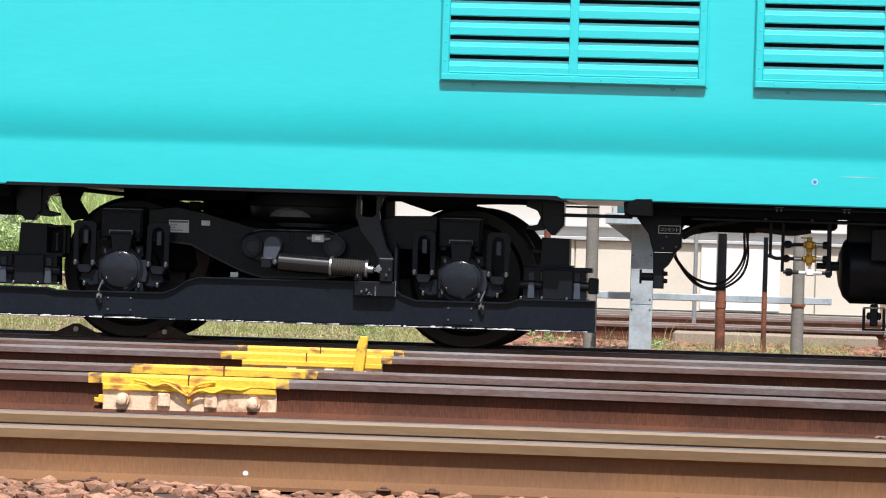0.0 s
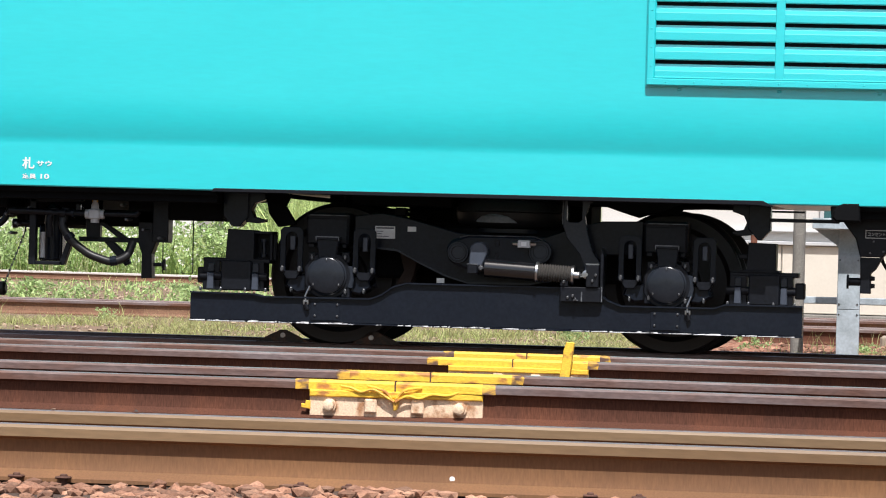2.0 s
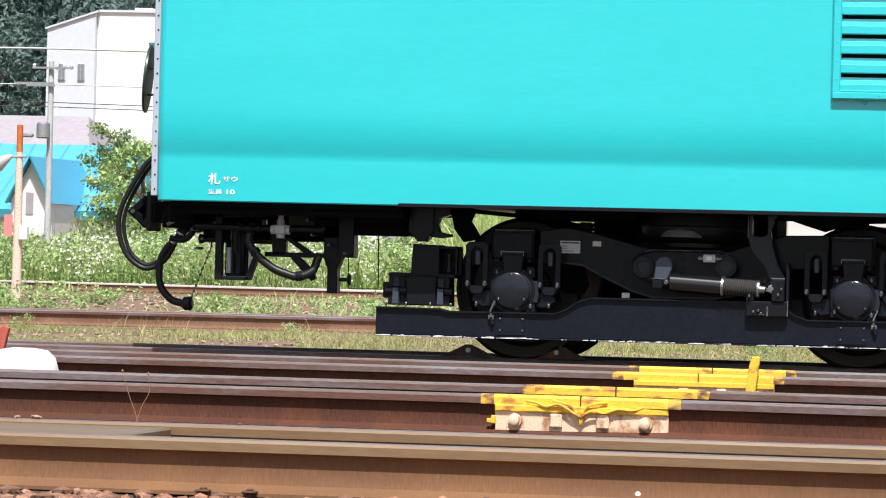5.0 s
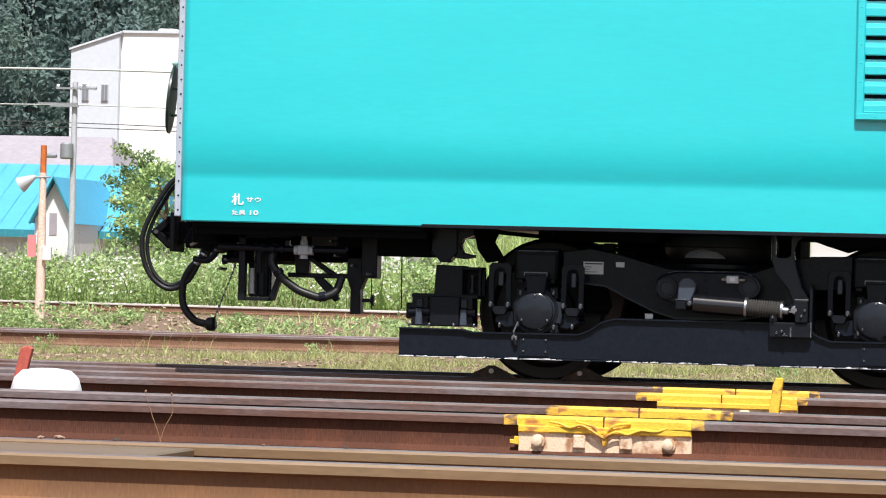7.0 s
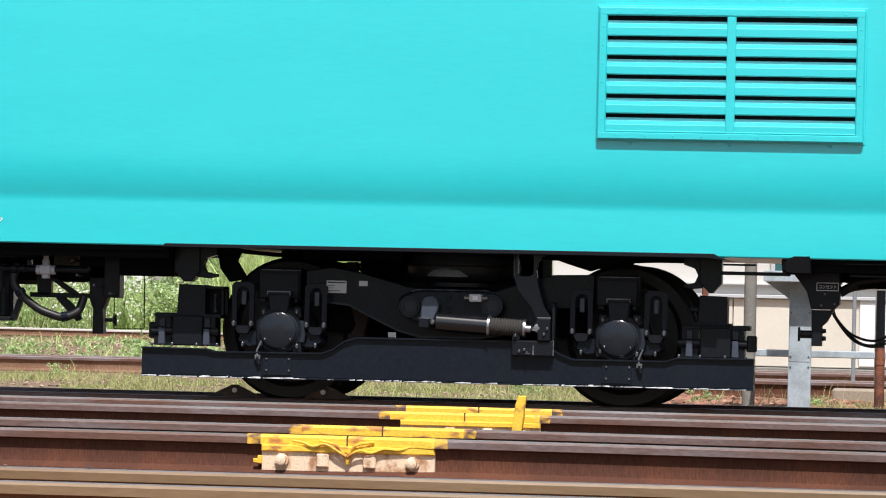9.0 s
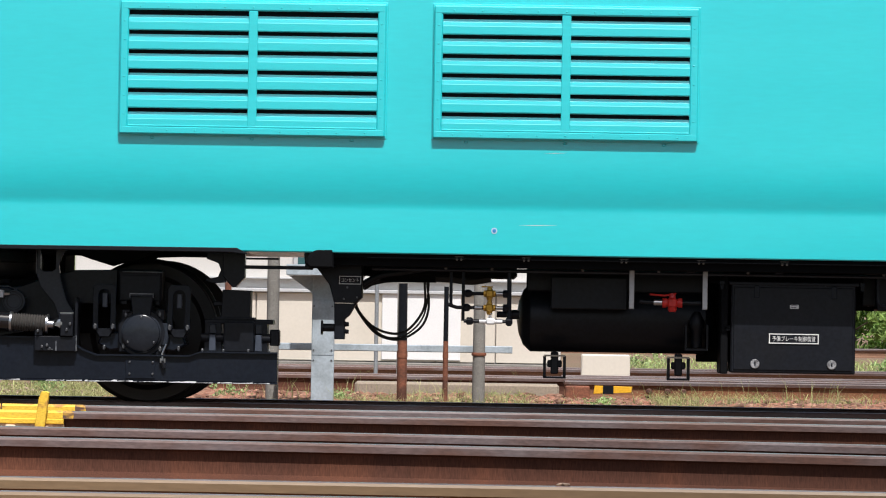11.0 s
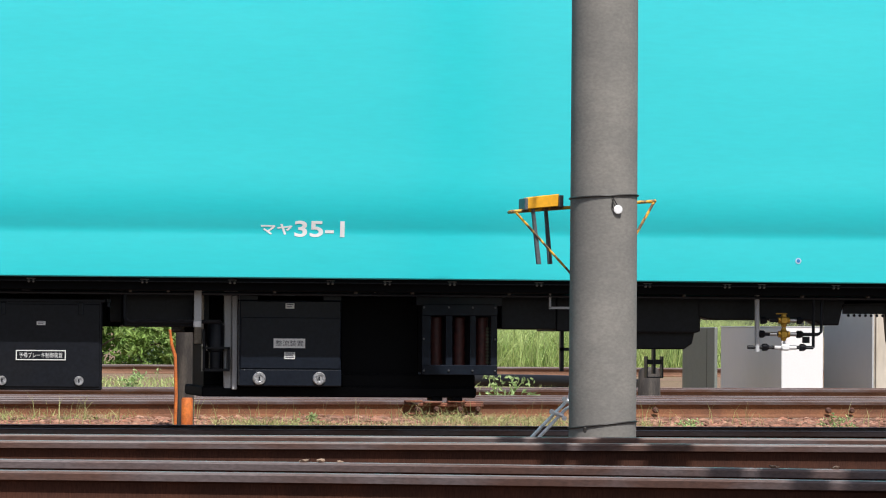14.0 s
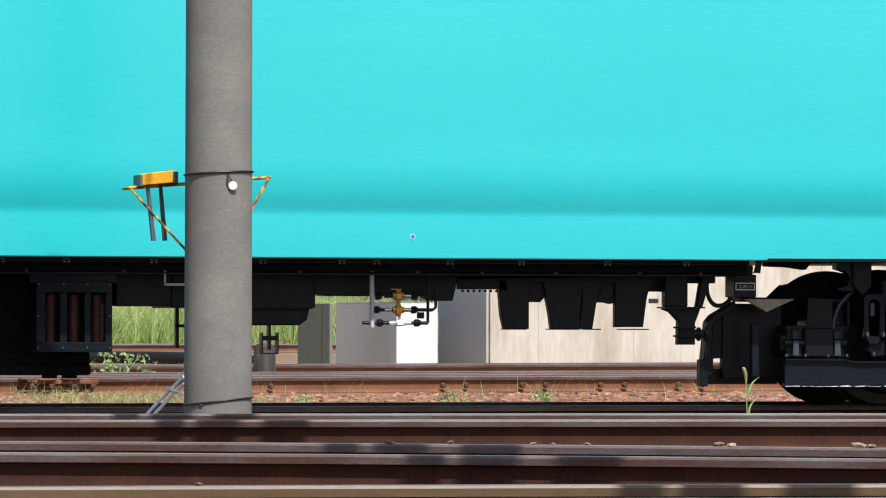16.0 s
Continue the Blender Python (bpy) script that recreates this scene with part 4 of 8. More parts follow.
under("step_frame", Shape().box(-1.778, -1.735, 0.33, 0.39, 0.446, 0.93, 0.004).box(-1.735, -1.56, 0.33, 0.39, 0.446, 0.470, 0.004).prism([(-1.585, 0.450), (-1.55, 0.450), (-1.495, 0.610), (-1.53, 0.610)], 0.33, 0.39, 0.004)
      .prism([(-1.77, 0.835), (-1.45, 0.845), (-1.37, 0.905), (-1.37, 0.93), (-1.42, 0.93), (-1.48, 0.872), (-1.77, 0.868)], 0.33, 0.39, 0.004), BLACK, "black angled step frame")
under("cylinder", Shape().lathe((-1.665, 0.5, 0.47), (0, 0, 1), [(0, 0.03), (0.01, 0.055), (0.33, 0.055), (0.36, 0.02)], 20).box(-1.75, -1.60, 0.48, 0.60, 0.47, 0.70, 0.01), SLATE, smooth=True)
under("bright_rod", Shape().lathe((-1.705, 0.40, 0.49), (0, 0, 1), [(0, 0.016), (0.16, 0.016)], 12), GREYPAINT, smooth=True)
vb = under("cross_valve", Shape().box(-1.392, -1.318, 0.27, 0.34, 0.738, 0.80, 0.008).lathe((-1.414, 0.305, 0.768), (1, 0, 0), [(0, 0.030), (0.018, 0.030), (0.03, 0.024), (0.09, 0.024), (0.10, 0.030), (0.118, 0.030)], 12)
           .lathe((-1.355, 0.305, 0.715), (0, 0, 1), [(0, 0.026), (0.02, 0.026), (0.11, 0.024), (0.125, 0.016), (0.145, 0.016)], 12), GREYPAINT, "light grey cast cross valve", smooth=True)
part("handle", Shape().box(-1.372, -1.338, 0.295, 0.315, 0.842, 0.862, 0.003), BRASS, vb)
under("pipe_run", Shape().tube([(-1.30, 0.305, 0.772), (-1.09, 0.305, 0.770), (-1.075, 0.305, 0.79)], 0.017, 10).tube([(-1.31, 0.305, 0.771), (-1.62, 0.305, 0.775), (-1.64, 0.305, 0.74), (-1.64, 0.32, 0.62)], 0.018, 10)
      .tube([(-1.9, 0.305, 0.78), (-1.62, 0.305, 0.775)], 0.02, 10).lathe((-1.57, 0.305, 0.772), (1, 0, 0), [(0, 0.028), (0.03, 0.028)], 10), BLACK, smooth=True)
th = under("thick_hose", Shape().tube(smooth_path([(-1.545, 0.34, 0.80), (-1.562, 0.32, 0.70), (-1.508, 0.30, 0.615), (-1.402, 0.30, 0.530), (-1.31, 0.30, 0.493), (-1.232, 0.30, 0.478), (-1.150, 0.32, 0.515), (-1.122, 0.36, 0.60)]), 0.026, 12), RUBBER, "thick black hose with metal bands", smooth=True)
part("band", Shape().tube([(-1.522, 0.30, 0.638), (-1.502, 0.30, 0.612)], 0.033, 12), SLATE, th)
part("band", Shape().tube([(-1.245, 0.30, 0.478), (-1.205, 0.30, 0.485)], 0.032, 12), SLATE, th)
under("gear_case", Shape().box(-1.18, -0.96, 0.48, 0.60, 0.72, 0.93, 0.006).box(-1.9, -1.4, 0.7, 1.8, 0.70, 0.92, 0.02).box(-1.40, -1.12, 0.56, 0.70, 0.70, 0.80, 0.008), DEEP)
truss = under("hanger_truss", Shape().prism([(-1.46, 0.76), (-1.36, 0.76), (-1.366, 0.61), (-1.45, 0.612)], 0.50, 0.56, 0.006), BLACK, "black hanger truss under the coach end")
part("tie_bar", Shape().prism([(-1.498, 0.628), (-1.10, 0.628), (-1.10, 0.600), (-1.183, 0.597), (-1.498, 0.598)], 0.50, 0.55, 0.005), BLACK, truss)
part("diagonal", Shape().prism([(-1.375, 0.715), (-1.34, 0.725), (-1.19, 0.628), (-1.225, 0.610)], 0.50, 0.54, 0.004), BLACK, truss)
part("hook", Shape().prism([(-1.335, 0.60), (-1.275, 0.60), (-1.185, 0.520), (-1.165, 0.470), (-1.195, 0.452), (-1.225, 0.480)], 0.49, 0.54, 0.004), BLACK, truss)
under("hanger_column", Shape().prism([(-1.115, 0.80), (-1.00, 0.80), (-1.00, 0.60), (-1.028, 0.53), (-1.022, 0.378), (-1.091, 0.376), (-1.090, 0.53), (-1.115, 0.60)], 0.48, 0.58, 0.006), BLACK)
under("junction_case", Shape().box(-1.022, -0.919, 0.46, 0.60, 0.603, 0.90, 0.006), BLACK)
for x, z in ((-1.925, 0.757), (-1.893, 0.640), (-1.965, 0.872), (-1.86, 0.70), (-1.69, 0.915), (-1.46, 0.912), (-1.19, 0.83), (-1.05, 0.87), (-1.05, 0.68), (-0.95, 0.63), (-1.16, 0.74), (-1.47, 0.80), (-1.78, 0.80)):
    under("bolt_head", Shape().lathe((x, 0.32, z), (0, -1, 0), [(-0.16, 0.008), (0.0, 0.010), (0.008, 0.010), (0.011, 0.006)], 6), DULLBOLT)
under("pipe_elbow", Shape().tube(smooth_path([(-1.93, 0.45, 0.80), (-1.97, 0.45, 0.72), (-2.02, 0.45, 0.69), (-2.10, 0.45, 0.70)]), 0.020, 10).lathe((-1.91, 0.45, 0.70), (1, 0, 0), [(0, 0.03), (0.03, 0.03), (0.032, 0.02), (0.11, 0.02), (0.112, 0.03), (0.14, 0.03)], 10), BLACK, smooth=True)
under("small_flange", Shape().lathe((-1.50, 0.31, 0.772), (1, 0, 0), [(0, 0.03), (0.014, 0.03), (0.016, 0.02), (0.05, 0.02)], 12).box(-1.475, -1.445, 0.29, 0.33, 0.79, 0.83, 0.004), SLATE, smooth=True)
under("drain_cock", Shape().lathe((-1.02, 0.52, 0.465), (1, 0, 0), [(0, 0.012), (0.05, 0.012), (0.055, 0.025), (0.07, 0.025), (0.075, 0.012)], 10).box(-0.955, -0.945, 0.50, 0.54, 0.43, 0.50, 0.003), BLACK, smooth=True)
under("wire_frame", Shape().tube([(-0.982, 0.6, 0.735), (-0.978, 0.6, 0.412), (-0.786, 0.6, 0.416), (-0.79, 0.6, 0.75)], 0.004, 6), BLACK)
under("cross_box", Shape().box(-1.017, -0.58, 0.48, 0.80, 0.745, 0.862, 0.006).box(-1.02, -0.56, 0.40, 0.50, 0.862, 0.90, 0.004), DEEP)
under("beige_plate", Shape().box(-0.83, -0.60, 0.40, 0.408, 0.880, 0.93), BEIGE)
for x0, x1 in ((-0.549, -0.390), (2.707, 2.842), (13.825, 13.95)):
    under("stop_bracket", Shape().prism([(x0, 0.945), (x1, 0.945), (x1, 0.775), (x1 - 0.055, 0.715), (x0 + 0.06, 0.715), (x0, 0.78)], 0.33, 0.46, 0.006).prism([((x0 if x0 > 0 else x1) + (-1 if x0 > 0 else 1) * a, z) for a, z in ((-0.02, 0.945), (0.10, 0.945), (0.10, 0.885), (0.06, 0.872), (0.03, 0.86), (0.012, 0.82), (0.03, 0.778), (0.07, 0.768), (0.10, 0.766), (0.10, 0.748), (0.05, 0.738), (-0.02, 0.745))], 0.36, 0.46, 0.004), SLATE)
under("drop_plate", Shape().prism([(-0.33, 0.94), (-0.16, 0.94), (-0.20, 0.85), (-0.13, 0.74), (-0.24, 0.72), (-0.30, 0.80)], 0.55, 0.62, 0.004), DEEP)
for dx in (0.0, 14.07):
    under("web_plate", Shape().prism([(x + dx, z) for x, z in ((1.79, 0.945), (1.80, 0.90), (1.88, 0.873), (2.01, 0.834), (2.06, 0.85), (2.12, 0.855), (2.26, 0.855), (2.28, 0.89), (2.5, 0.90), (2.5, 0.945))], 0.60, 0.66, 0.004), DEEP)
under("cross_member", Shape().box(0.22, 0.85, 0.55, 0.9, 0.87, 0.94, 0.01), DEEP)
under("cross_member", Shape().box(1.4, 2.65, 0.6, 1.0, 0.90, 0.95, 0.01), DEEP)
under("drop_plate", Shape().prism([(1.75, 0.93), (2.3, 0.93), (2.15, 0.87), (1.95, 0.86)], 0.5, 0.56), DEEP)

under("cross_bar", Shape().box(2.84, 3.26, 0.30, 0.36, 0.828, 0.850, 0.004).box(2.85, 3.05, 0.30, 0.36, 0.885, 0.897, 0.003), BLACK)
under("bracket_head", Shape().prism([(3.214, 0.838), (3.205, 0.925), (3.235, 0.945), (3.392, 0.953), (3.395, 0.842)], 0.27, 0.36, 0.008), SATIN)
under("sloping_pipe", Shape().tube(smooth_path([(3.50, 0.45, 0.70), (3.571, 0.45, 0.752), (3.669, 0.45, 0.802), (3.783, 0.45, 0.822), (3.95, 0.5, 0.85), (4.2, 0.5, 0.87)]), 0.020, 10), BLACK, smooth=True)

# gangway frame and round plate on the coach's end
under("gangway_frame", Shape().box(-2.34, -2.09, 0.88, 0.96, 1.00, 3.1, 0.02).box(-2.34, -2.09, 1.84, 1.92, 1.00, 3.1, 0.02).box(-2.36, -2.09, 0.88, 1.92, 3.05, 3.13, 0.02), GREYPAINT, "grey gangway frame on the end")
PALEEND = material("pale_blue_grey_end", (0.46, 0.50, 0.58), rough=0.5, vary=0.08, bump=0.04)
ep = under("end_plate", Shape().box(-2.136, -2.098, 0.075, 2.725, 0.96, 3.3, 0.004), PALEEND, "pale grey riveted end plate")
end_rivet = Shape().lathe((0, 0, 0), (0, -1, 0), [(-0.004, 0.006), (0.002, 0.006), (0.005, 0.003)], 7).mesh("rivet", SLATE)
for i in range(26):
    share("rivet", end_rivet, ep, (-2.112, 0.075, 1.0 + 0.09 * i))
GREENBLACK = material("dark_green_plate", (0.02, 0.045, 0.035), rough=0.35, vary=0.15, bump=0.03)
under("round_plate", Shape().lathe((-2.415, 1.0, 1.725), (0.985, 0.14, -0.085), [(-0.006, 0.21), (0.0, 0.222), (0.012, 0.222), (0.014, 0.20)], 36).tube([(-2.42, 1.0, 1.79), (-2.34, 0.95, 1.79)], 0.008, 6).tube([(-2.42, 1.0, 1.62), (-2.34, 0.95, 1.62)], 0.008, 6), GREENBLACK, "dark green round plate standing off the end", smooth=True)
under("plate_knob", Shape().lathe((-2.385, 1.0, 1.925), (0, 0, 1), [(0, 0.02), (0.03, 0.03), (0.04, 0.012)], 12), material("mint_knob", (0.3, 0.62, 0.55), rough=0.4), smooth=True)


# ---- floor members over the left bogie ----
under("cross_member", Shape().box(-0.02, 0.49, 1.15, 1.30, 0.870, 0.97, 0.01).box(0.49, 0.84, 1.15, 1.32, 0.775, 0.97, 0.012), DEEP)
under("floor_pipe", Shape().tube(smooth_path([(-0.40, 1.05, 0.93), (-0.10, 1.05, 0.905), (0.16, 1.05, 0.885), (0.42, 1.05, 0.84), (0.62, 1.05, 0.80)]), 0.014, 8).tube(smooth_path([(0.10, 1.02, 0.95), (0.12, 1.02, 0.86), (0.20, 1.02, 0.845), (0.52, 1.02, 0.85)]), 0.011, 8).box(0.42, 0.50, 1.0, 1.08, 0.81, 0.865, 0.01), BLACK, smooth=False)

# ---- right of the left bogie ----
def outlet_hanger(x, flip=1):
    """A sloping bracket with a labelled socket box and a downward funnel joint."""
    def fx(pts):
        return [(x + flip * (a - 3.40), b) for a, b in pts]
    h = under("socket_bracket", Shape().prism(fx([(3.242, 0.904), (3.258, 0.930), (3.295, 0.951), (3.390, 0.951), (3.56, 0.935), (3.56, 0.665), (3.525, 0.63), (3.39, 0.63), (3.36, 0.74), (3.29, 0.83)]), 0.31, 0.50, 0.008)
              .prism(fx([(3.39, 0.628), (3.525, 0.628), (3.485, 0.555), (3.456, 0.53), (3.456, 0.408), (3.394, 0.408), (3.394, 0.50)]), 0.33, 0.46, 0.006), BLACK, "black socket bracket with a funnel joint")
    xa, xb = sorted((x + flip * (3.31 - 3.40), x + flip * (3.395 - 3.40)))
    part("side_joint", Shape().lathe((xa, 0.39, 0.478), (1, 0, 0), [(0, 0.045), (0.012, 0.045), (0.014, 0.025), (xb - xa, 0.025)], 12).lathe((x + flip * 0.03, 0.39, 0.50), (flip, 0, 0), [(0, 0.02), (0.05, 0.012)], 10).lathe((x + flip * 0.03, 0.39, 0.455), (flip, 0, 0), [(0, 0.02), (0.05, 0.012)], 10), BLACK, h, smooth=True)
    xs, xe = sorted((x + flip * 0.02, x + flip * 0.154))
    lab = part("sign_plate", Shape().box(xs, xe, 0.303, 0.309, 0.744, 0.794), BLACK, h, "black plate with white frame and writing")
    rim = Shape()
    for a, b, c, d in ((xs, xe, 0.790, 0.794), (xs, xe, 0.744, 0.748), (xs, xs + 0.004, 0.748, 0.790), (xe - 0.004, xe, 0.748, 0.790)):
        rim.box(a, b, 0.3015, 0.303, c, d)
    part("rim", rim, LABELS, lab)
    lettering("コンセント", 0.022, xs + 0.014, 0.3025, 0.758, LABELS, h, (xe - xs) - 0.028)
    part("bright_plate", Shape().prism(fx([(3.34, 0.945), (3.388, 0.945), (3.385, 0.90), (3.34, 0.868)]), 0.303, 0.309), SLATE, h)
    for a, b in ((3.47, 0.725), (3.49, 0.925), (3.53, 0.665), (3.45, 0.655), (3.54, 0.925)):
        share("bolt", BOLT_SMALL, h, (x + flip * (a - 3.40), 0.31, b))
    return h


hanger = outlet_hanger(3.40)
part("end_cap", Shape().prism([(3.226, 0.862), (3.236, 0.905), (3.266, 0.942), (3.292, 0.953), (3.391, 0.953), (3.396, 0.84), (3.335, 0.836), (3.25, 0.838)], 0.06, 0.312, 0.012), DEEP, hanger, "black chamfered end cap")
for r, bow in ((0.008, [(3.50, 0.6, 0.66), (3.515, 0.7, 0.60), (3.602, 0.8, 0.494), (3.713, 0.8, 0.448), (3.808, 0.8, 0.457), (3.886, 0.8, 0.530), (3.932, 0.8, 0.626), (3.931, 0.75, 0.75), (3.93, 0.7, 0.86)]),
               (0.008, [(3.50, 0.62, 0.66), (3.515, 0.72, 0.59), (3.618, 0.82, 0.455), (3.730, 0.82, 0.409), (3.824, 0.82, 0.426), (3.918, 0.82, 0.498), (3.956, 0.82, 0.610), (3.947, 0.77, 0.75), (3.94, 0.7, 0.86)]),
               (0.006, [(3.51, 0.62, 0.66), (3.53, 0.72, 0.58), (3.65, 0.81, 0.445), (3.76, 0.81, 0.42), (3.86, 0.81, 0.47), (3.93, 0.81, 0.57), (3.955, 0.78, 0.74), (3.95, 0.7, 0.86)])):
    under("socket_cable", Shape().tube(smooth_path(bow), r, 8), RUBBER, "black cable hanging in a bow", smooth=True)
under("flexible_duct", Shape().tube(smooth_path([(3.55, 0.68, 0.735), (3.62, 0.70, 0.772), (3.78, 0.70, 0.795), (4.05, 0.70, 0.795), (4.22, 0.70, 0.782), (4.34, 0.70, 0.80)]), 0.028, 10), RUBBER, "thick black flexible duct", smooth=True)
under("cable_tray", Shape().prism([(3.52, 0.78), (3.60, 0.81), (3.72, 0.82), (4.45, 0.80), (4.45, 0.875), (3.55, 0.875)], 0.55, 0.62).box(3.55, 4.5, 0.6, 1.9, 0.80, 0.90, 0.02).box(3.66, 4.0, 0.62, 0.9, 0.765, 0.80), DEEP)


def valve_rack(x, gold_dx, second):
    """Pipes with two brass cocks and a bright one."""
    v = under("valve_rack", Shape().tube([(x, 0.31, 0.90), (x + 0.003, 0.31, 0.505)], 0.014, 10)
              .tube([(x + gold_dx - 0.16, 0.31, 0.70), (x + gold_dx + 0.11, 0.31, 0.70)] if not second else [(x + gold_dx - 0.09, 0.31, 0.70), (x + gold_dx + 0.06, 0.31, 0.70)], 0.011, 8)
              .tube([(x + gold_dx - 0.25 if not second else x, 0.31, 0.63), (x + gold_dx - 0.20 if not second else x + 0.05, 0.31, 0.614), (x + gold_dx + (0.10 if not second else 0.22), 0.31, 0.614)], 0.011, 8)
              .tube([(x + gold_dx - 0.155 if not second else x - 0.06, 0.31, 0.532), (x + gold_dx + (0.12 if not second else 0.19), 0.31, 0.532)], 0.011, 8), BLACK, "pipe rack with two brass cocks and one bright cock", smooth=True)
    if second:
        part("grey_pipe", Shape().tube([(x, 0.309, 0.90), (x + 0.003, 0.309, 0.505)], 0.0155, 12), GREYPAINT, v, "light grey upright pipe", smooth=True)
    for dx, z in ((-0.14, 0.614), (0.10, 0.614), (-0.12, 0.532), (0.12, 0.532), (0.10, 0.70), (-0.13, 0.70)):
        part("union_nut", Shape().lathe((x + gold_dx + dx - 0.02, 0.31, z), (1, 0, 0), [(0, 0.016), (0.005, 0.024), (0.03, 0.024), (0.042, 0.016)], 6), BLACK, v)
    if second:
        runs = ([(0.19, 0.90), (0.19, 0.532)], [(0.245, 0.90), (0.24, 0.63), (0.22, 0.614)])
        part("pipe_tag", Shape().box(x + gold_dx + 0.12, x + gold_dx + 0.165, 0.30, 0.32, 0.56, 0.60, 0.003), BLACK, v)
    else:
        runs = ([(-0.16, 0.90), (-0.16, 0.532)], [(-0.235, 0.86), (-0.235, 0.635), (-0.21, 0.614)])
    for run in runs:
        part("riser_pipe", Shape().tube([(x + gold_dx + p, 0.31, z) for p, z in run], 0.010, 8), BLACK, v, smooth=True)
    for z in (0.700, 0.614):
        g = part("brass_cock", Shape().box(x + gold_dx - 0.024, x + gold_dx + 0.024, 0.285, 0.335, z - 0.024, z + 0.024, 0.008).lathe((x + gold_dx - 0.036, 0.31, z), (1, 0, 0), [(0, 0.020), (0.072, 0.020)], 8)
                 .lathe((x + gold_dx, 0.31, z - 0.042), (0, 0, 1), [(0, 0.014), (0.02, 0.020), (0.07, 0.018), (0.085, 0.012)], 8), BRASS, v, "yellow brass cock", smooth=True)
    part("handle", Shape().box(x + gold_dx - 0.05, x + gold_dx + 0.02, 0.303, 0.317, 0.738, 0.746, 0.002), BRASS, v)
    part("bright_cock", Shape().box(x + gold_dx - 0.02, x + gold_dx + 0.035, 0.285, 0.335, 0.512, 0.552, 0.008).lathe((x + gold_dx - 0.06, 0.31, 0.532), (1, 0, 0), [(0, 0.014), (0.14, 0.014)], 8).lathe((x + gold_dx + 0.005, 0.31, 0.55), (0, 0, 1), [(0, 0.012), (0.02, 0.008), (0.03, 0.016)], 8), WHITE, v, "bright metal cock", smooth=True)
    for dx, z, w in ((-0.09, 0.614, 0.045), (0.04, 0.70, 0.04), (0.04, 0.614, 0.06)):
        part("sleeve", Shape().lathe((x + gold_dx + dx, 0.31, z), (1, 0, 0), [(0, 0.013), (w, 0.013)], 10), STEEL, v, smooth=True)
    return v


valve_rack(4.455, -0.118, False)
valve_rack(10.637, 0.172, True)

# air tank with its cradle
under("air_tank", Shape().lathe((4.503, 0.80, 0.56), (1, 0, 0), [(0, 0.02), (0.012, 0.10), (0.04, 0.17), (0.085, 0.212), (1.16, 0.212), (1.2, 0.17), (1.23, 0.05)], 36), BLACK, "black cylindrical air tank", smooth=True)
under("tank_nozzle", Shape().lathe((4.38, 0.62, 0.575), (1, 0, 0), [(0, 0.02), (0.08, 0.02), (0.085, 0.03), (0.14, 0.03)], 12), BLACK, smooth=True)
under("tank_hood", Shape().box(4.56, 5.66, 0.62, 1.1, 0.72, 0.89, 0.01).box(4.71, 5.178, 0.46, 0.70, 0.615, 0.811, 0.006), BLACK)
for x in (4.74, 5.50):
    t = under("drain_trap", Shape().box(x - 0.070, x - 0.052, 0.56, 0.64, 0.195, 0.325).box(x + 0.052, x + 0.070, 0.56, 0.64, 0.195, 0.325).box(x - 0.070, x + 0.070, 0.56, 0.64, 0.187, 0.199).box(x - 0.024, x + 0.024, 0.57, 0.63, 0.215, 0.35, 0.006).box(x - 0.045, x + 0.045, 0.58, 0.62, 0.255, 0.30, 0.008), BLACK)
    part("bracket", Shape().box(x - 0.066, x + 0.066, 0.55, 0.65, 0.322, 0.332), BEIGE, t)
# red cock with its pipes and brackets
red = under("red_cock", Shape().box(5.418, 5.478, 0.27, 0.33, 0.632, 0.692, 0.010).lathe((5.388, 0.30, 0.662), (1, 0, 0), [(0, 0.030), (0.02, 0.030), (0.03, 0.024), (0.09, 0.024), (0.10, 0.030), (0.12, 0.030)], 10)
            .lathe((5.448, 0.30, 0.607), (0, 0, 1), [(0, 0.02), (0.015, 0.028), (0.09, 0.022), (0.113, 0.016)], 10), RED, "red painted cock with a lever", smooth=True)
part("lever", Shape().tube([(5.31, 0.29, 0.712), (5.40, 0.29, 0.705), (5.47, 0.29, 0.718)], 0.006, 6), RED, red)
part("pipe", Shape().tube([(5.25, 0.30, 0.672), (5.27, 0.30, 0.664), (5.62, 0.30, 0.662)], 0.013, 10), BLACK, red, smooth=True)
part("sleeve", Shape().lathe((5.335, 0.30, 0.663), (1, 0, 0), [(0, 0.018), (0.05, 0.018)], 10), STEEL, red, smooth=True)
for x0, z0 in ((5.185, 0.622), (5.630, 0.624), (7.117, 0.632)):
    w = 0.046 if x0 > 7 else 0.030
    under("grey_hanger", Shape().box(x0, x0 + w, 0.28, 0.30, z0, 0.905, 0.003).box(x0, x0 + w, 0.30, 0.34, z0, z0 + 0.006), GREYPAINT, "light grey painted hanger strap")
for x in (5.557, 6.092, 8.28):
    f = under("box_fitting", Shape().box(x - 0.03, x + 0.03, 0.24, 0.30, 0.845, 0.892, 0.006), SLATE)
    part("tip", Shape().box(x - 0.022, x - 0.008, 0.235, 0.24, 0.86, 0.872).box(x + 0.008, x + 0.022, 0.235, 0.24, 0.86, 0.872), LABELS, f)


CHROME = material("scuffed_chrome", (0.72, 0.72, 0.74), rough=0.32, metal=0.85, vary=0.3, scale=60, fine=200, bump=0.15, other=(0.25, 0.25, 0.26), amount=0.8)


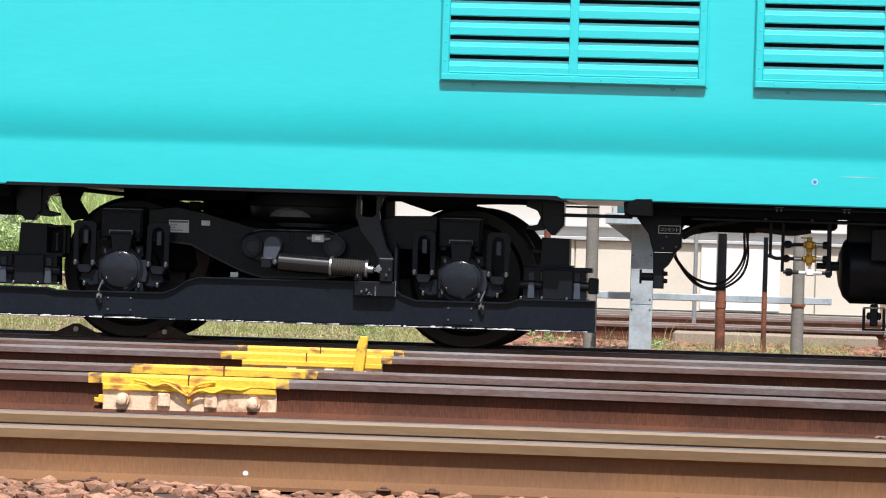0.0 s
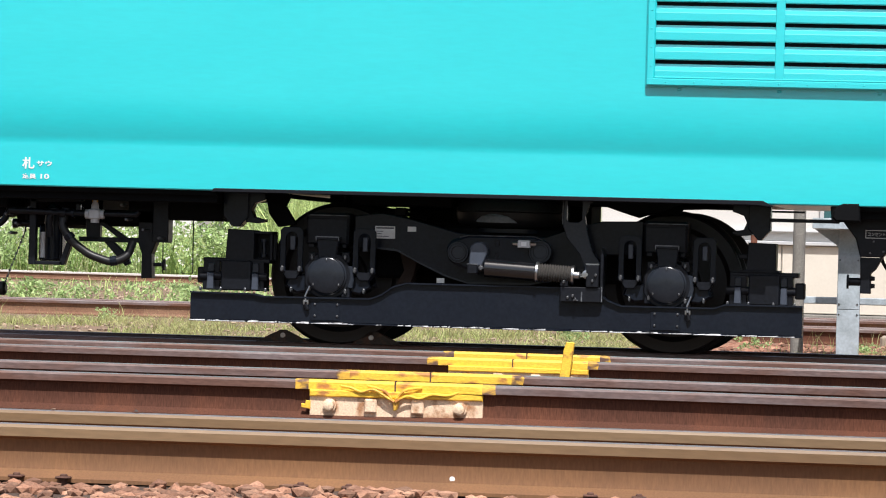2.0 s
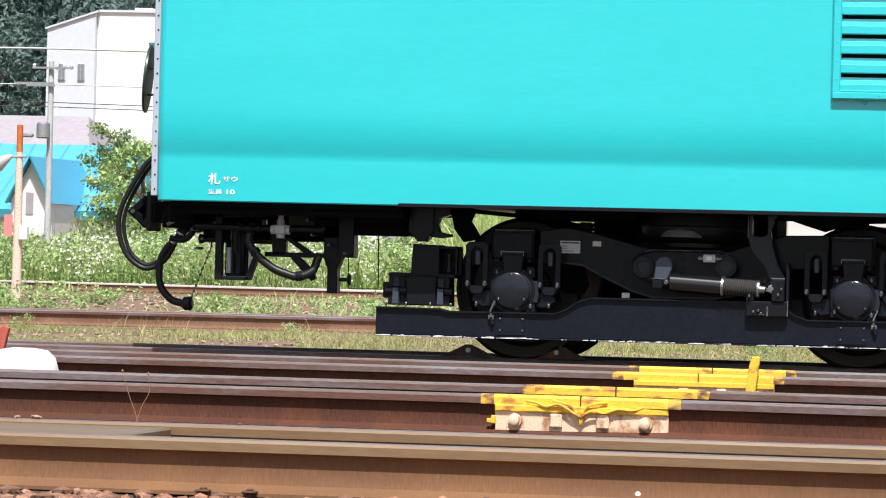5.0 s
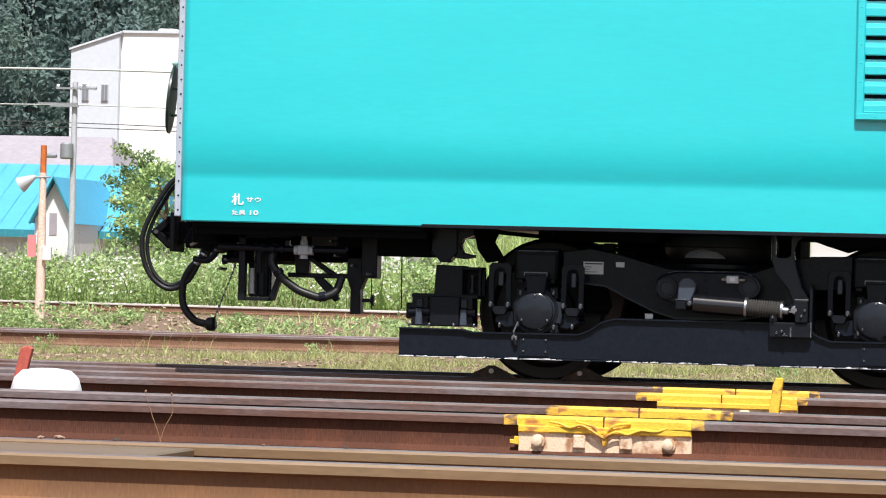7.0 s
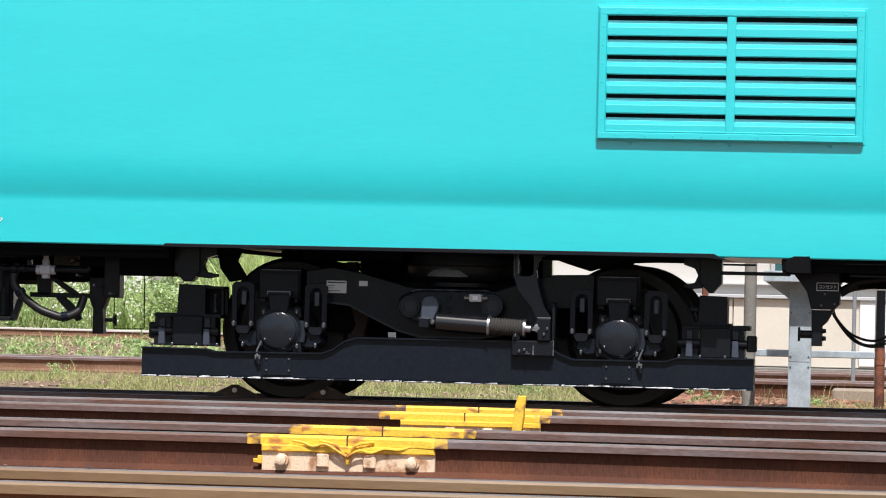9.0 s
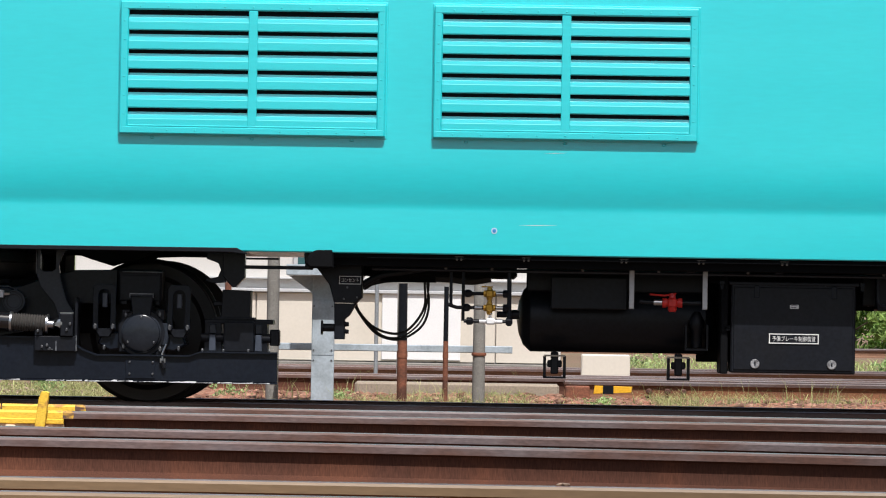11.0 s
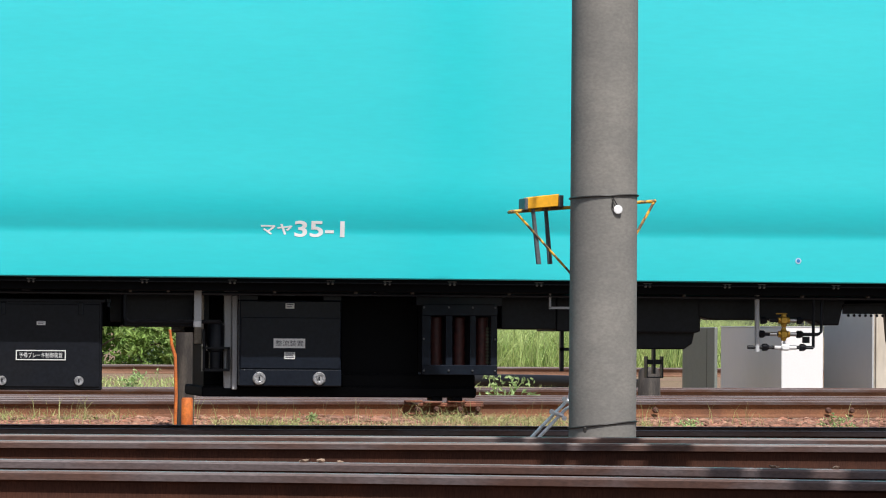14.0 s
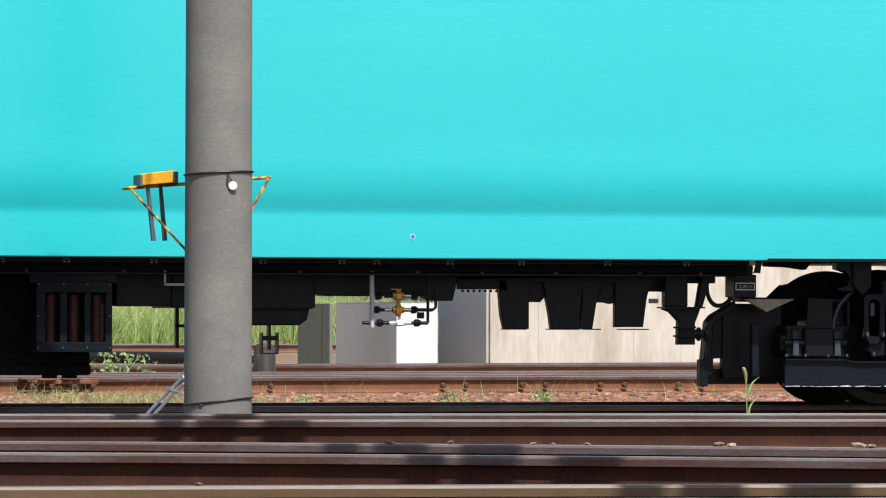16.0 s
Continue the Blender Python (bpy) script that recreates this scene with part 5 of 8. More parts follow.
def lock_parts(parent, x, y, z, r=0.029):
    part("lock", Shape().lathe((x, y, z), (0, -1, 0), [(0, r), (0.006, r), (0.010, r * 0.9), (0.010, r * 0.55), (0.006, r * 0.5), (0.006, 0.001)], 22), CHROME, parent, "grey round turn lock", smooth=True)
    part("lock_slot", Shape().box(x - 0.004, x + 0.004, y - 0.0095, y - 0.0055, z - 0.012, z + 0.012, 0.001), SLATE, parent)


def sign(parent, x0, x1, z0, z1, y, words, lines=0, rim=True):
    if rim:
        part("sign_plate", Shape().box(x0, x1, y - 0.004, y, z0, z1), BLACK, parent)
        fr = Shape()
        t = 0.006
        for a, b, c, d in ((x0, x1, z1 - t, z1), (x0, x1, z0, z0 + t), (x0, x0 + t, z0 + t, z1 - t), (x1 - t, x1, z0 + t, z1 - t)):
            fr.box(a, b, y - 0.0055, y - 0.004, c, d)
        part("rim", fr, LABELS, parent)
        lettering(words, (z1 - z0) * 0.52, x0 + 0.02, y - 0.0045, z0 + (z1 - z0) * 0.24, LABELS, parent, x1 - x0 - 0.04)
    else:
        part("sign_plate", Shape().box(x0, x1, y - 0.004, y, z0, z1), LABELS, parent)
        if words:
            lettering(words, (z1 - z0) * 0.62, x0 + 0.012, y - 0.0045, z0 + (z1 - z0) * 0.19, PRINT, parent, x1 - x0 - 0.024)
        else:
            pr = Shape()
            for k in range(lines):
                z = z1 - (k + 0.7) * (z1 - z0) / (lines + 0.3)
                pr.box(x0 + 0.006, x1 - 0.006 - 0.008 * (k % 2), y - 0.0052, y - 0.004, z, z + (z1 - z0) * 0.16)
            part("print", pr, PRINT, parent)


# control boxes
cbx = under("control_box", Shape().box(5.806, 6.562, 0.31, 0.85, 0.244, 0.792, 0.008).box(5.79, 6.58, 0.303, 0.34, 0.778, 0.798, 0.004), BLACK, "black brake control box with a white-framed sign")
part("door", Shape().box(5.822, 6.546, 0.303, 0.312, 0.262, 0.766, 0.004), BLACK, cbx)
sign(cbx, 6.037, 6.339, 0.425, 0.486, 0.302, "予備ブレーキ制御装置")
sign(cbx, 6.162, 6.215, 0.638, 0.662, 0.302, "", 2, False)
lock_parts(cbx, 5.954, 0.302, 0.300)
lock_parts(cbx, 6.420, 0.302, 0.301)
for x in (5.96, 6.43):
    part("hinge", Shape().box(x - 0.016, x + 0.016, 0.296, 0.304, 0.70, 0.775, 0.003), SLATE, cbx)
under("box_side", Shape().box(5.745, 5.79, 0.34, 0.80, 0.236, 0.83, 0.006).box(5.78, 5.80, 0.32, 0.36, 0.50, 0.53).box(5.68, 6.62, 0.5, 0.9, 0.79, 0.90, 0.01), DEEP)
# Dark plates added only to shut bright gaps beside the control box
under("gap_filler_plate", Shape().box(5.62, 5.84, 0.90, 0.94, 0.30, 0.90, 0.004), DEEP)
under("gap_filler_plate", Shape().box(6.54, 6.76, 0.70, 0.74, 0.632, 0.90, 0.004), DEEP)
for x in (5.75, 6.60):
    under("box_bolt", Shape().lathe((x, 0.33, 0.80), (0, 0, -1), [(0, 0.02), (0.02, 0.02), (0.022, 0.012), (0.05, 0.012)], 8), SLATE)
under("filter_cup", Shape().box(5.535, 5.678, 0.50, 0.60, 0.372, 0.385).box(5.535, 5.548, 0.50, 0.60, 0.385, 0.53).box(5.665, 5.678, 0.50, 0.60, 0.385, 0.53).lathe((5.607, 0.56, 0.39), (0, 0, 1), [(0, 0.035), (0.10, 0.035), (0.12, 0.05), (0.16, 0.05), (0.22, 0.02)], 14), BLACK, smooth=True)
under("plain_box", Shape().box(6.70, 7.131, 0.48, 1.0, 0.632, 0.855, 0.008).box(6.62, 7.25, 0.6, 1.3, 0.66, 0.90, 0.01), BLACK)
under("bent_pipe", Shape().tube(smooth_path([(6.697, 0.31, 0.87), (6.697, 0.31, 0.74), (6.71, 0.31, 0.668), (6.80, 0.31, 0.662), (7.0, 0.31, 0.664), (7.28, 0.31, 0.666)]), 0.012, 8), BLACK, smooth=True)
under("pipe_clip", Shape().box(7.115, 7.16, 0.275, 0.30, 0.632, 0.668, 0.003), WHITE)
lf = under("filter_rack", Shape().box(7.185, 7.20, 0.42, 0.50, 0.372, 0.62).box(7.185, 7.354, 0.42, 0.50, 0.362, 0.378).box(7.34, 7.354, 0.42, 0.50, 0.378, 0.51).box(7.185, 7.354, 0.42, 0.50, 0.50, 0.512)
           .lathe((7.27, 0.48, 0.38), (0, 0, 1), [(0, 0.04), (0.10, 0.04), (0.11, 0.055), (0.26, 0.055), (0.30, 0.03)], 16), BLACK, smooth=True)
under("grey_column", Shape().box(7.372, 7.403, 0.46, 0.52, 0.25, 0.90, 0.004).box(7.325, 7.370, 0.50, 0.54, 0.255, 0.90, 0.004), GREYPAINT, "pale weathered strap")
under("grey_column", Shape().box(7.145, 7.20, 0.50, 0.56, 0.53, 0.92, 0.004), BEIGE, "pale weathered strap")
rb = under("rectifier_box", Shape().box(7.405, 8.034, 0.36, 0.9, 0.272, 0.80, 0.008).box(7.405, 7.52, 0.36, 0.9, 0.80, 0.905, 0.004).box(7.92, 8.034, 0.36, 0.9, 0.80, 0.905, 0.004), SLATE, "dark slate rectifier box with grey signs and white locks")
part("door", Shape().box(7.412, 8.028, 0.352, 0.362, 0.38, 0.695, 0.004), SLATE, rb)
part("lower_band", Shape().prism([(7.405, 0.276), (8.034, 0.276), (8.034, 0.375), (7.405, 0.375)], 0.345, 0.362, 0.004), SLATE, rb)
sign(rb, 7.614, 7.809, 0.508, 0.566, 0.351, "整流装置", 0, False)
sign(rb, 7.687, 7.741, 0.750, 0.782, 0.359, "", 2, False)
sign(rb, 7.681, 7.747, 0.441, 0.483, 0.351, "", 3, False)
lock_parts(rb, 7.526, 0.344, 0.321, 0.040)
lock_parts(rb, 7.896, 0.344, 0.322, 0.040)
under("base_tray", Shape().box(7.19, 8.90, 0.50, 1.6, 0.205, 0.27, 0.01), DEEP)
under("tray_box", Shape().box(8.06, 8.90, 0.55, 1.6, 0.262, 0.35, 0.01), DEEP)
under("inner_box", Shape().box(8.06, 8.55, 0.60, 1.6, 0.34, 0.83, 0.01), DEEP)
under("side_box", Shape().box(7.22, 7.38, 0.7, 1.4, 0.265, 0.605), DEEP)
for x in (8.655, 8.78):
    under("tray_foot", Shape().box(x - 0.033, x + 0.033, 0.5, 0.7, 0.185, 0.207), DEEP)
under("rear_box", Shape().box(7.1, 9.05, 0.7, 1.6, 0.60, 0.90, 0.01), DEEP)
# resistor box with three coils behind a frame
rbx = under("resistor_box", Shape().box(8.50, 9.04, 0.37, 0.9, 0.775, 0.90, 0.004), SLATE, "slate framed resistor box with brown coils")
for x0, x1 in ((8.535, 8.590), (8.683, 8.725), (8.834, 8.872), (8.965, 9.005)):
    part("frame_bar", Shape().box(x0, x1, 0.35, 0.40, 0.40, 0.715, 0.003), SLATE, rbx)
for z0, z1 in ((0.715, 0.785), (0.348, 0.41)):
    part("frame_rail", Shape().box(8.535, 9.005, 0.345, 0.40, z0, z1, 0.004), SLATE, rbx)
part("back", Shape().box(8.535, 9.00, 0.50, 0.52, 0.36, 0.78), DEEP, rbx)
for x in (8.637, 8.780, 8.922):
    prof = [(0, 0.03)]
    for i in range(20):
        prof += [(i * 0.015, 0.040), (i * 0.015 + 0.008, 0.0385)]
    part("coil", Shape().lathe((x, 0.45, 0.41), (0, 0, 1), prof + [(0.30, 0.03)], 14), COIL, rbx, "brown wound coil", smooth=True)
mesh_strip = Shape()
for i in range(11):
    mesh_strip.box(8.944, 8.962, 0.41, 0.414, 0.420 + i * 0.021, 0.432 + i * 0.021)
part("mesh_strip", mesh_strip, material("dull_green_mesh", (0.10, 0.115, 0.07), rough=0.7, vary=0.3), rbx)
for x in (8.545, 8.70, 8.85, 8.99):
    for z in (0.375, 0.765):
        share("bolt", BOLT_SMALL, rbx, (x, 0.345, z))
for z in (0.57,):
    share("bolt", BOLT_SMALL, rbx, (8.545, 0.345, z))
    share("bolt", BOLT_SMALL, rbx, (8.99, 0.345, z))

hanger = under("cable_hanger", Shape().box(8.232, 8.315, 0.325, 0.36, 0.833, 0.872, 0.008), GREYPAINT, "pale bolted hanger")
for x in (8.252, 8.295):
    share("bolt", BOLT_SMALL, hanger, (x, 0.324, 0.852))

# middle right
under("plain_box", Shape().box(9.05, 9.40, 0.48, 1.2, 0.632, 0.90, 0.008).box(9.40, 9.75, 0.5, 1.2, 0.622, 0.86, 0.008), BLACK)
under("grey_loop", Shape().box(9.318, 9.330, 0.29, 0.305, 0.765, 0.905).box(9.318, 9.62, 0.29, 0.305, 0.760, 0.774), GREYPAINT, "light grey strap loop")
under("drop_stub", Shape().box(9.463, 9.485, 0.68, 0.72, 0.372, 0.64).box(9.463, 9.62, 0.68, 0.72, 0.50, 0.52).box(9.60, 9.62, 0.68, 0.72, 0.42, 0.62), BLACK)
under("oil_tank", Shape().prism([(9.70, 0.86), (10.32, 0.86), (10.32, 0.63), (10.29, 0.617), (9.70, 0.617)], 0.50, 0.9, 0.01).prism([(9.75, 0.63), (10.30, 0.63), (10.28, 0.55), (10.23, 0.515), (9.75, 0.513)], 0.56, 0.9, 0.01), BLACK, "black rounded tank")
under("tank_trap", Shape().box(9.99, 9.998, 0.56, 0.64, 0.34, 0.47).box(10.09, 10.098, 0.56, 0.64, 0.34, 0.47).box(9.99, 10.098, 0.56, 0.64, 0.335, 0.342).box(10.035, 10.05, 0.57, 0.63, 0.36, 0.52).box(10.0, 10.085, 0.58, 0.62, 0.42, 0.45), BLACK)
under("under_beam", Shape().prism([(10.3, 0.89), (13.0, 0.89), (13.0, 0.84), (11.24, 0.80), (11.21, 0.672), (11.10, 0.672), (11.05, 0.70), (10.40, 0.70), (10.3, 0.72)], 0.50, 0.75, 0.01).box(11.24, 12.95, 0.5, 0.7, 0.79, 0.86, 0.006), BLACK)
under("bolt_strip", Shape().box(11.24, 11.56, 0.5, 0.53, 0.745, 0.80), BLACK)
for i in range(9):
    under("hanging_bolt", Shape().lathe((11.27 + i * 0.037, 0.5, 0.735), (0, -1, 0), [(0, 0.009), (0.012, 0.009)], 8), BLACK)
for pts in ([(11.505, 0.80), (11.709, 0.80), (11.709, 0.495), (11.545, 0.494), (11.525, 0.58)], [(11.80, 0.80), (12.06, 0.80), (12.06, 0.70), (12.03, 0.495), (11.855, 0.495), (11.84, 0.60)],
            [(12.05, 0.80), (12.20, 0.80), (12.155, 0.66), (12.128, 0.496), (12.04, 0.495), (12.06, 0.70)], [(12.277, 0.80), (12.52, 0.80), (12.491, 0.70), (12.465, 0.508), (12.277, 0.507)]):
    hp = under("floor_duct", Shape().prism(pts, 0.50, 0.555, 0.006), BLACK, "black tapering duct under the floor")
    xs = [p[0] for p in pts]
    part("flange", Shape().box(min(xs) + 0.03, max(xs) - 0.02, 0.485, 0.56, 0.490, 0.497), SLATE, hp)
for pts in ([(11.70, 0.86), (11.85, 0.86), (11.82, 0.70), (11.79, 0.665), (11.73, 0.665), (11.70, 0.70)], [(12.10, 0.86), (12.30, 0.86), (12.30, 0.664), (12.25, 0.655), (12.22, 0.664), (12.12, 0.664)],
            [(12.46, 0.86), (12.62, 0.86), (12.62, 0.735), (12.46, 0.735)]):
    under("arched_plate", Shape().prism(pts, 0.53, 0.585), BLACK)
under("beige_tag", Shape().box(12.50, 12.56, 0.48, 0.50, 0.66, 0.69), BEIGE)
fn = under("funnel_joint", Shape().prism([(12.568, 0.634), (12.573, 0.622), (12.619, 0.604), (12.672, 0.549), (12.668, 0.396), (12.786, 0.396), (12.786, 0.535), (12.82, 0.622), (12.825, 0.634)], 0.41, 0.47, 0.008).box(12.585, 12.735, 0.41, 0.50, 0.638, 0.87, 0.006).prism([(12.795, 0.638), (12.835, 0.638), (12.905, 0.87), (12.835, 0.87)], 0.41, 0.47, 0.006)
           .lathe((12.775, 0.43, 0.464), (1, 0, 0), [(0, 0.03), (0.03, 0.03), (0.032, 0.045), (0.045, 0.045), (0.047, 0.028), (0.07, 0.028), (0.072, 0.05), (0.09, 0.05)], 12), BLACK, "black funnel joint with a side flange", smooth=True)
part("ring", Shape().lathe((12.72, 0.43, 0.445), (0, 0, 1), [(0, 0.075), (0.012, 0.075)], 16).lathe((12.72, 0.43, 0.50), (0, 0, 1), [(0, 0.075), (0.012, 0.075)], 16).box(12.56, 12.83, 0.345, 0.52, 0.628, 0.638), SLATE, fn)
ob2 = under("socket_box", Shape().box(13.012, 13.162, 0.31, 0.50, 0.700, 0.845, 0.006).box(12.6, 13.14, 0.31, 0.5, 0.845, 0.905, 0.006), BLACK, "black socket box with a white-framed sign")
sign(ob2, 13.020, 13.150, 0.745, 0.793, 0.308, "コンセント")
part("bright_end", Shape().prism([(13.16, 0.925), (13.195, 0.93), (13.185, 0.855), (13.14, 0.855)], 0.30, 0.31), SLATE, ob2)
under("socket_cable", Shape().tube(smooth_path([(12.87, 0.45, 0.84), (12.88, 0.45, 0.72), (12.92, 0.45, 0.655), (12.98, 0.45, 0.65), (13.03, 0.45, 0.69), (13.03, 0.45, 0.76)]), 0.014, 8), RUBBER, smooth=True)
# guard in front of the right bogie
pg = under("snow_guard", Shape().prism([(12.86, 0.20), (12.895, 0.54), (12.93, 0.585), (13.08, 0.672), (13.10, 0.64), (12.97, 0.56), (12.935, 0.52), (12.92, 0.20)], 0.50, 0.60, 0.008).prism([(12.842, 0.13), (12.895, 0.13), (12.895, 0.30), (12.842, 0.30)], 0.48, 0.56, 0.006)
           .prism([(13.025, 0.60), (13.09, 0.66), (13.42, 0.66), (13.42, 0.18), (13.03, 0.18), (13.02, 0.26), (13.025, 0.34)], 0.58, 0.64).prism([(12.92, 0.30), (13.03, 0.31), (13.03, 0.60), (12.96, 0.56), (12.92, 0.5)], 0.60, 0.66).prism([(12.92, 0.14), (13.42, 0.14), (13.42, 0.22), (12.985, 0.24), (12.985, 0.31), (12.92, 0.31)], 0.66, 0.70).box(13.09, 13.45, 0.4, 0.62, 0.672, 0.70, 0.01), BLACK, "black snow guard plates ahead of the bogie")
part("edge_strip", Shape().prism([(12.878, 0.205), (12.918, 0.205), (12.918, 0.52), (12.895, 0.545), (12.878, 0.50)], 0.488, 0.50), SLATE, pg)
part("tie_plate", Shape().prism([(13.10, 0.690), (13.44, 0.690), (13.26, 0.612), (13.24, 0.612)], 0.36, 0.40, 0.004), BEIGE, pg)
part("upright", Shape().box(13.150, 13.200, 0.36, 0.42, 0.19, 0.53, 0.006), SLATE, pg)
part("bolt", Shape().lathe((13.245, 0.36, 0.628), (0, -1, 0), [(0, 0.02), (0.01, 0.02)], 10), BEIGE, pg)
under("wheel_cover", Shape().prism([(13.355, 0.70), (13.443, 0.781), (13.584, 0.799), (13.689, 0.842), (13.83, 0.86), (14.2, 0.87), (14.2, 0.55), (13.36, 0.55)], 0.62, 0.70, 0.006).prism([(13.30, 0.93), (13.60, 0.93), (13.56, 0.88), (13.45, 0.895), (13.30, 0.90)], 0.5, 0.6), DEEP)
under("bent_hose", Shape().tube(smooth_path([(13.715, 0.40, 0.50), (13.72, 0.40, 0.56), (13.755, 0.40, 0.65), (13.83, 0.40, 0.73), (13.90, 0.42, 0.78)]), 0.011, 8), LUG, smooth=True)
under("right_gear", Shape().box(16.9, 18.3, 0.5, 2.3, 0.55, 0.90, 0.02), DEEP)


# ---- joints on the near tracks ----
CREAM = material("worn_cream_paint", (0.78, 0.59, 0.42), rough=0.7, vary=0.18, scale=16, fine=150, bump=0.4, other=(0.34, 0.15, 0.06), amount=0.9, spread=(0.52, 0.66))
YCHIP = material("chipped_yellow_paint", (0.84, 0.53, 0.05), rough=0.6, vary=0.14, scale=19, fine=140, bump=0.45, other=(0.40, 0.15, 0.05), amount=0.9, spread=(0.565, 0.66), stretch=(0.5, 1, 1))
YWORN = material("half_worn_yellow_paint", (0.70, 0.40, 0.05), rough=0.7, vary=0.2, scale=26, fine=140, bump=0.4, other=(0.13, 0.07, 0.05), amount=1.0, spread=(0.44, 0.56), stretch=(0.5, 1, 1))
FASTENER = material("rusty_fastener", (0.10, 0.045, 0.03), rough=0.8, vary=0.3, bump=0.3)


def painted_head(track, f, shift, x0, x1, z):
    """A coat of yellow paint over the rail's head, with ends that fray."""
    s = Shape()
    prof = [(0.034, -0.036), (0.034, -0.009), (0.027, -0.0005), (0.012, 0.0016), (-0.012, 0.0016), (-0.027, -0.0005), (-0.034, -0.009), (-0.034, -0.036)]
    xs = [x0 - 0.03, x0 - 0.005, x0 + 0.02] + [x0 + (x1 - x0) * i / 10 for i in range(1, 10)] + [x1 - 0.02, x1 + 0.005, x1 + 0.03]
    n = len(xs) - 1
    for i, x in enumerate(xs):
        for k, (a, b) in enumerate(prof):
            e = 0.022 * noise.noise((k * 1.3, x0 * 9 + i, 4.0)) if i in (0, 1, n - 1, n) else 0
            s.v.append((x + e, f(x) + shift + a, z + b))
    m = len(prof)
    s.f = [(i * m + k, i * m + k + 1, i * m + m + k + 1, i * m + m + k) for i in range(n) for k in range(m - 1)]
    s.m = [1 if i in (0, 1, n - 2, n - 1) else 0 for i in range(n) for k in range(m - 1)]
    head = part("painted_head", s, [YCHIP, YWORN], track, "chipped yellow paint on the rail head", smooth=True)
    xm = (x0 + x1) / 2
    part("rail_gap", Shape().box(xm - 0.003, xm + 0.003, f(xm) + shift - 0.0352, f(xm) + shift + 0.0352, z - 0.04, z + 0.0022), FASTENER, head)
    return head


def fishplate(track, f, shift, x0, x1, z, wires):
    y = f((x0 + x1) / 2) + shift
    pl = part("fishplate", Shape().prism([(x0, z - 0.135), (x1, z - 0.135), (x1, z - 0.052), (x0, z - 0.052)], y - 0.034, y - 0.006, 0.004), CREAM, track, "worn cream fishplate with a yellow upper edge")
    part("upper_edge", Shape().prism([(x0, z - 0.062), (x1, z - 0.062), (x1, z - 0.036), (x0, z - 0.036)], y - 0.046, y - 0.012, 0.006), YCHIP, pl)
    w = x1 - x0
    for k, q in enumerate((0.118, 0.355, 0.625, 0.872)):
        x = x0 + w * q
        if k in (0, 3):
            part("bolt", Shape().lathe((x, y - 0.034, z - 0.094), (0, -1, 0), [(0, 0.026), (0.012, 0.026), (0.014, 0.019), (0.04, 0.019), (0.044, 0.012)], 12), CREAM, pl, smooth=True)
        else:
            part("square_nut", Shape().box(x - 0.024, x + 0.024, y - 0.05, y - 0.034, z - 0.118, z - 0.066, 0.005), CREAM, pl)
    part("end_clip", Shape().prism([(x0 - 0.030, z - 0.105), (x0 + 0.004, z - 0.110), (x0 + 0.004, z - 0.080), (x0 - 0.012, z - 0.078), (x0 - 0.016, z - 0.092), (x0 - 0.030, z - 0.090)], y - 0.045, y - 0.02, 0.003), YCHIP, pl)
    if wires:
        xm = (x0 + x1) / 2
        wr = Shape()
        for pts in ([(xm - 0.005, -0.058, -0.075), (xm - 0.04, -0.060, -0.052), (xm - 0.085, -0.055, -0.030), (xm - 0.13, -0.050, -0.040), (xm - 0.17, -0.048, -0.026), (xm - 0.21, -0.040, -0.020)], [(xm - 0.01, -0.058, -0.07), (xm - 0.04, -0.055, -0.035), (xm - 0.11, -0.045, -0.016)],
                    [(xm + 0.0, -0.058, -0.075), (xm + 0.045, -0.060, -0.050), (xm + 0.09, -0.055, -0.058), (xm + 0.14, -0.052, -0.042), (xm + 0.20, -0.048, -0.044), (xm + 0.255, -0.038, -0.024)], [(xm, -0.058, -0.07), (xm + 0.035, -0.055, -0.03), (xm + 0.10, -0.045, -0.018)]):
            wr.tube(smooth_path([(a, y + b, z + c) for a, b, c in pts], 4), 0.0052, 7)
        part("bond_wire", wr, YCHIP, pl, "yellow painted bond wires", smooth=True)
        part("wire_clip", Shape().prism([(xm - 0.020, z - 0.060), (xm - 0.004, z - 0.066), (xm + 0.018, z - 0.058), (xm + 0.013, z - 0.085), (xm + 0.005, z - 0.105), (xm - 0.006, z - 0.108), (xm - 0.010, z - 0.085)], y - 0.056, y - 0.04, 0.005), YCHIP, pl)
    return pl


painted_head(TRACK_B, near_b, -1.34, 1.765, 2.47, ZN)
painted_head(TRACK_B, near_b, 0.0, 1.70, 2.41, ZN)
painted_head(TRACK_C, near_c, -1.2, 1.695, 2.44, ZN)
painted_head(TRACK_C, near_c, 0.0, 1.60, 2.37, ZN)
fishplate(TRACK_B, near_b, -1.34, 1.792, 2.452, ZN, True)
fishplate(TRACK_C, near_c, -1.2, 1.765, 2.425, ZN, False)
yc = near_c(2.3) - 1.2
single("marker_stake", Shape().prism([(2.285, -0.06), (2.333, -0.06), (2.362, 0.185), (2.352, 0.192), (2.325, 0.190), (2.312, 0.15)], yc - 0.10, yc - 0.07, 0.004), YCHIP, "yellow painted stake leaning by the rail joint", "stake")
# spikes along the nearest rail's foot, and white splashes on its web
SPIKE = Shape().box(-0.020, 0.020, -0.024, 0.016, 0.0, 0.007, 0.003).box(-0.009, 0.009, -0.010, 0.010, -0.03, 0.013, 0.003).mesh("rail_clip", FASTENER)
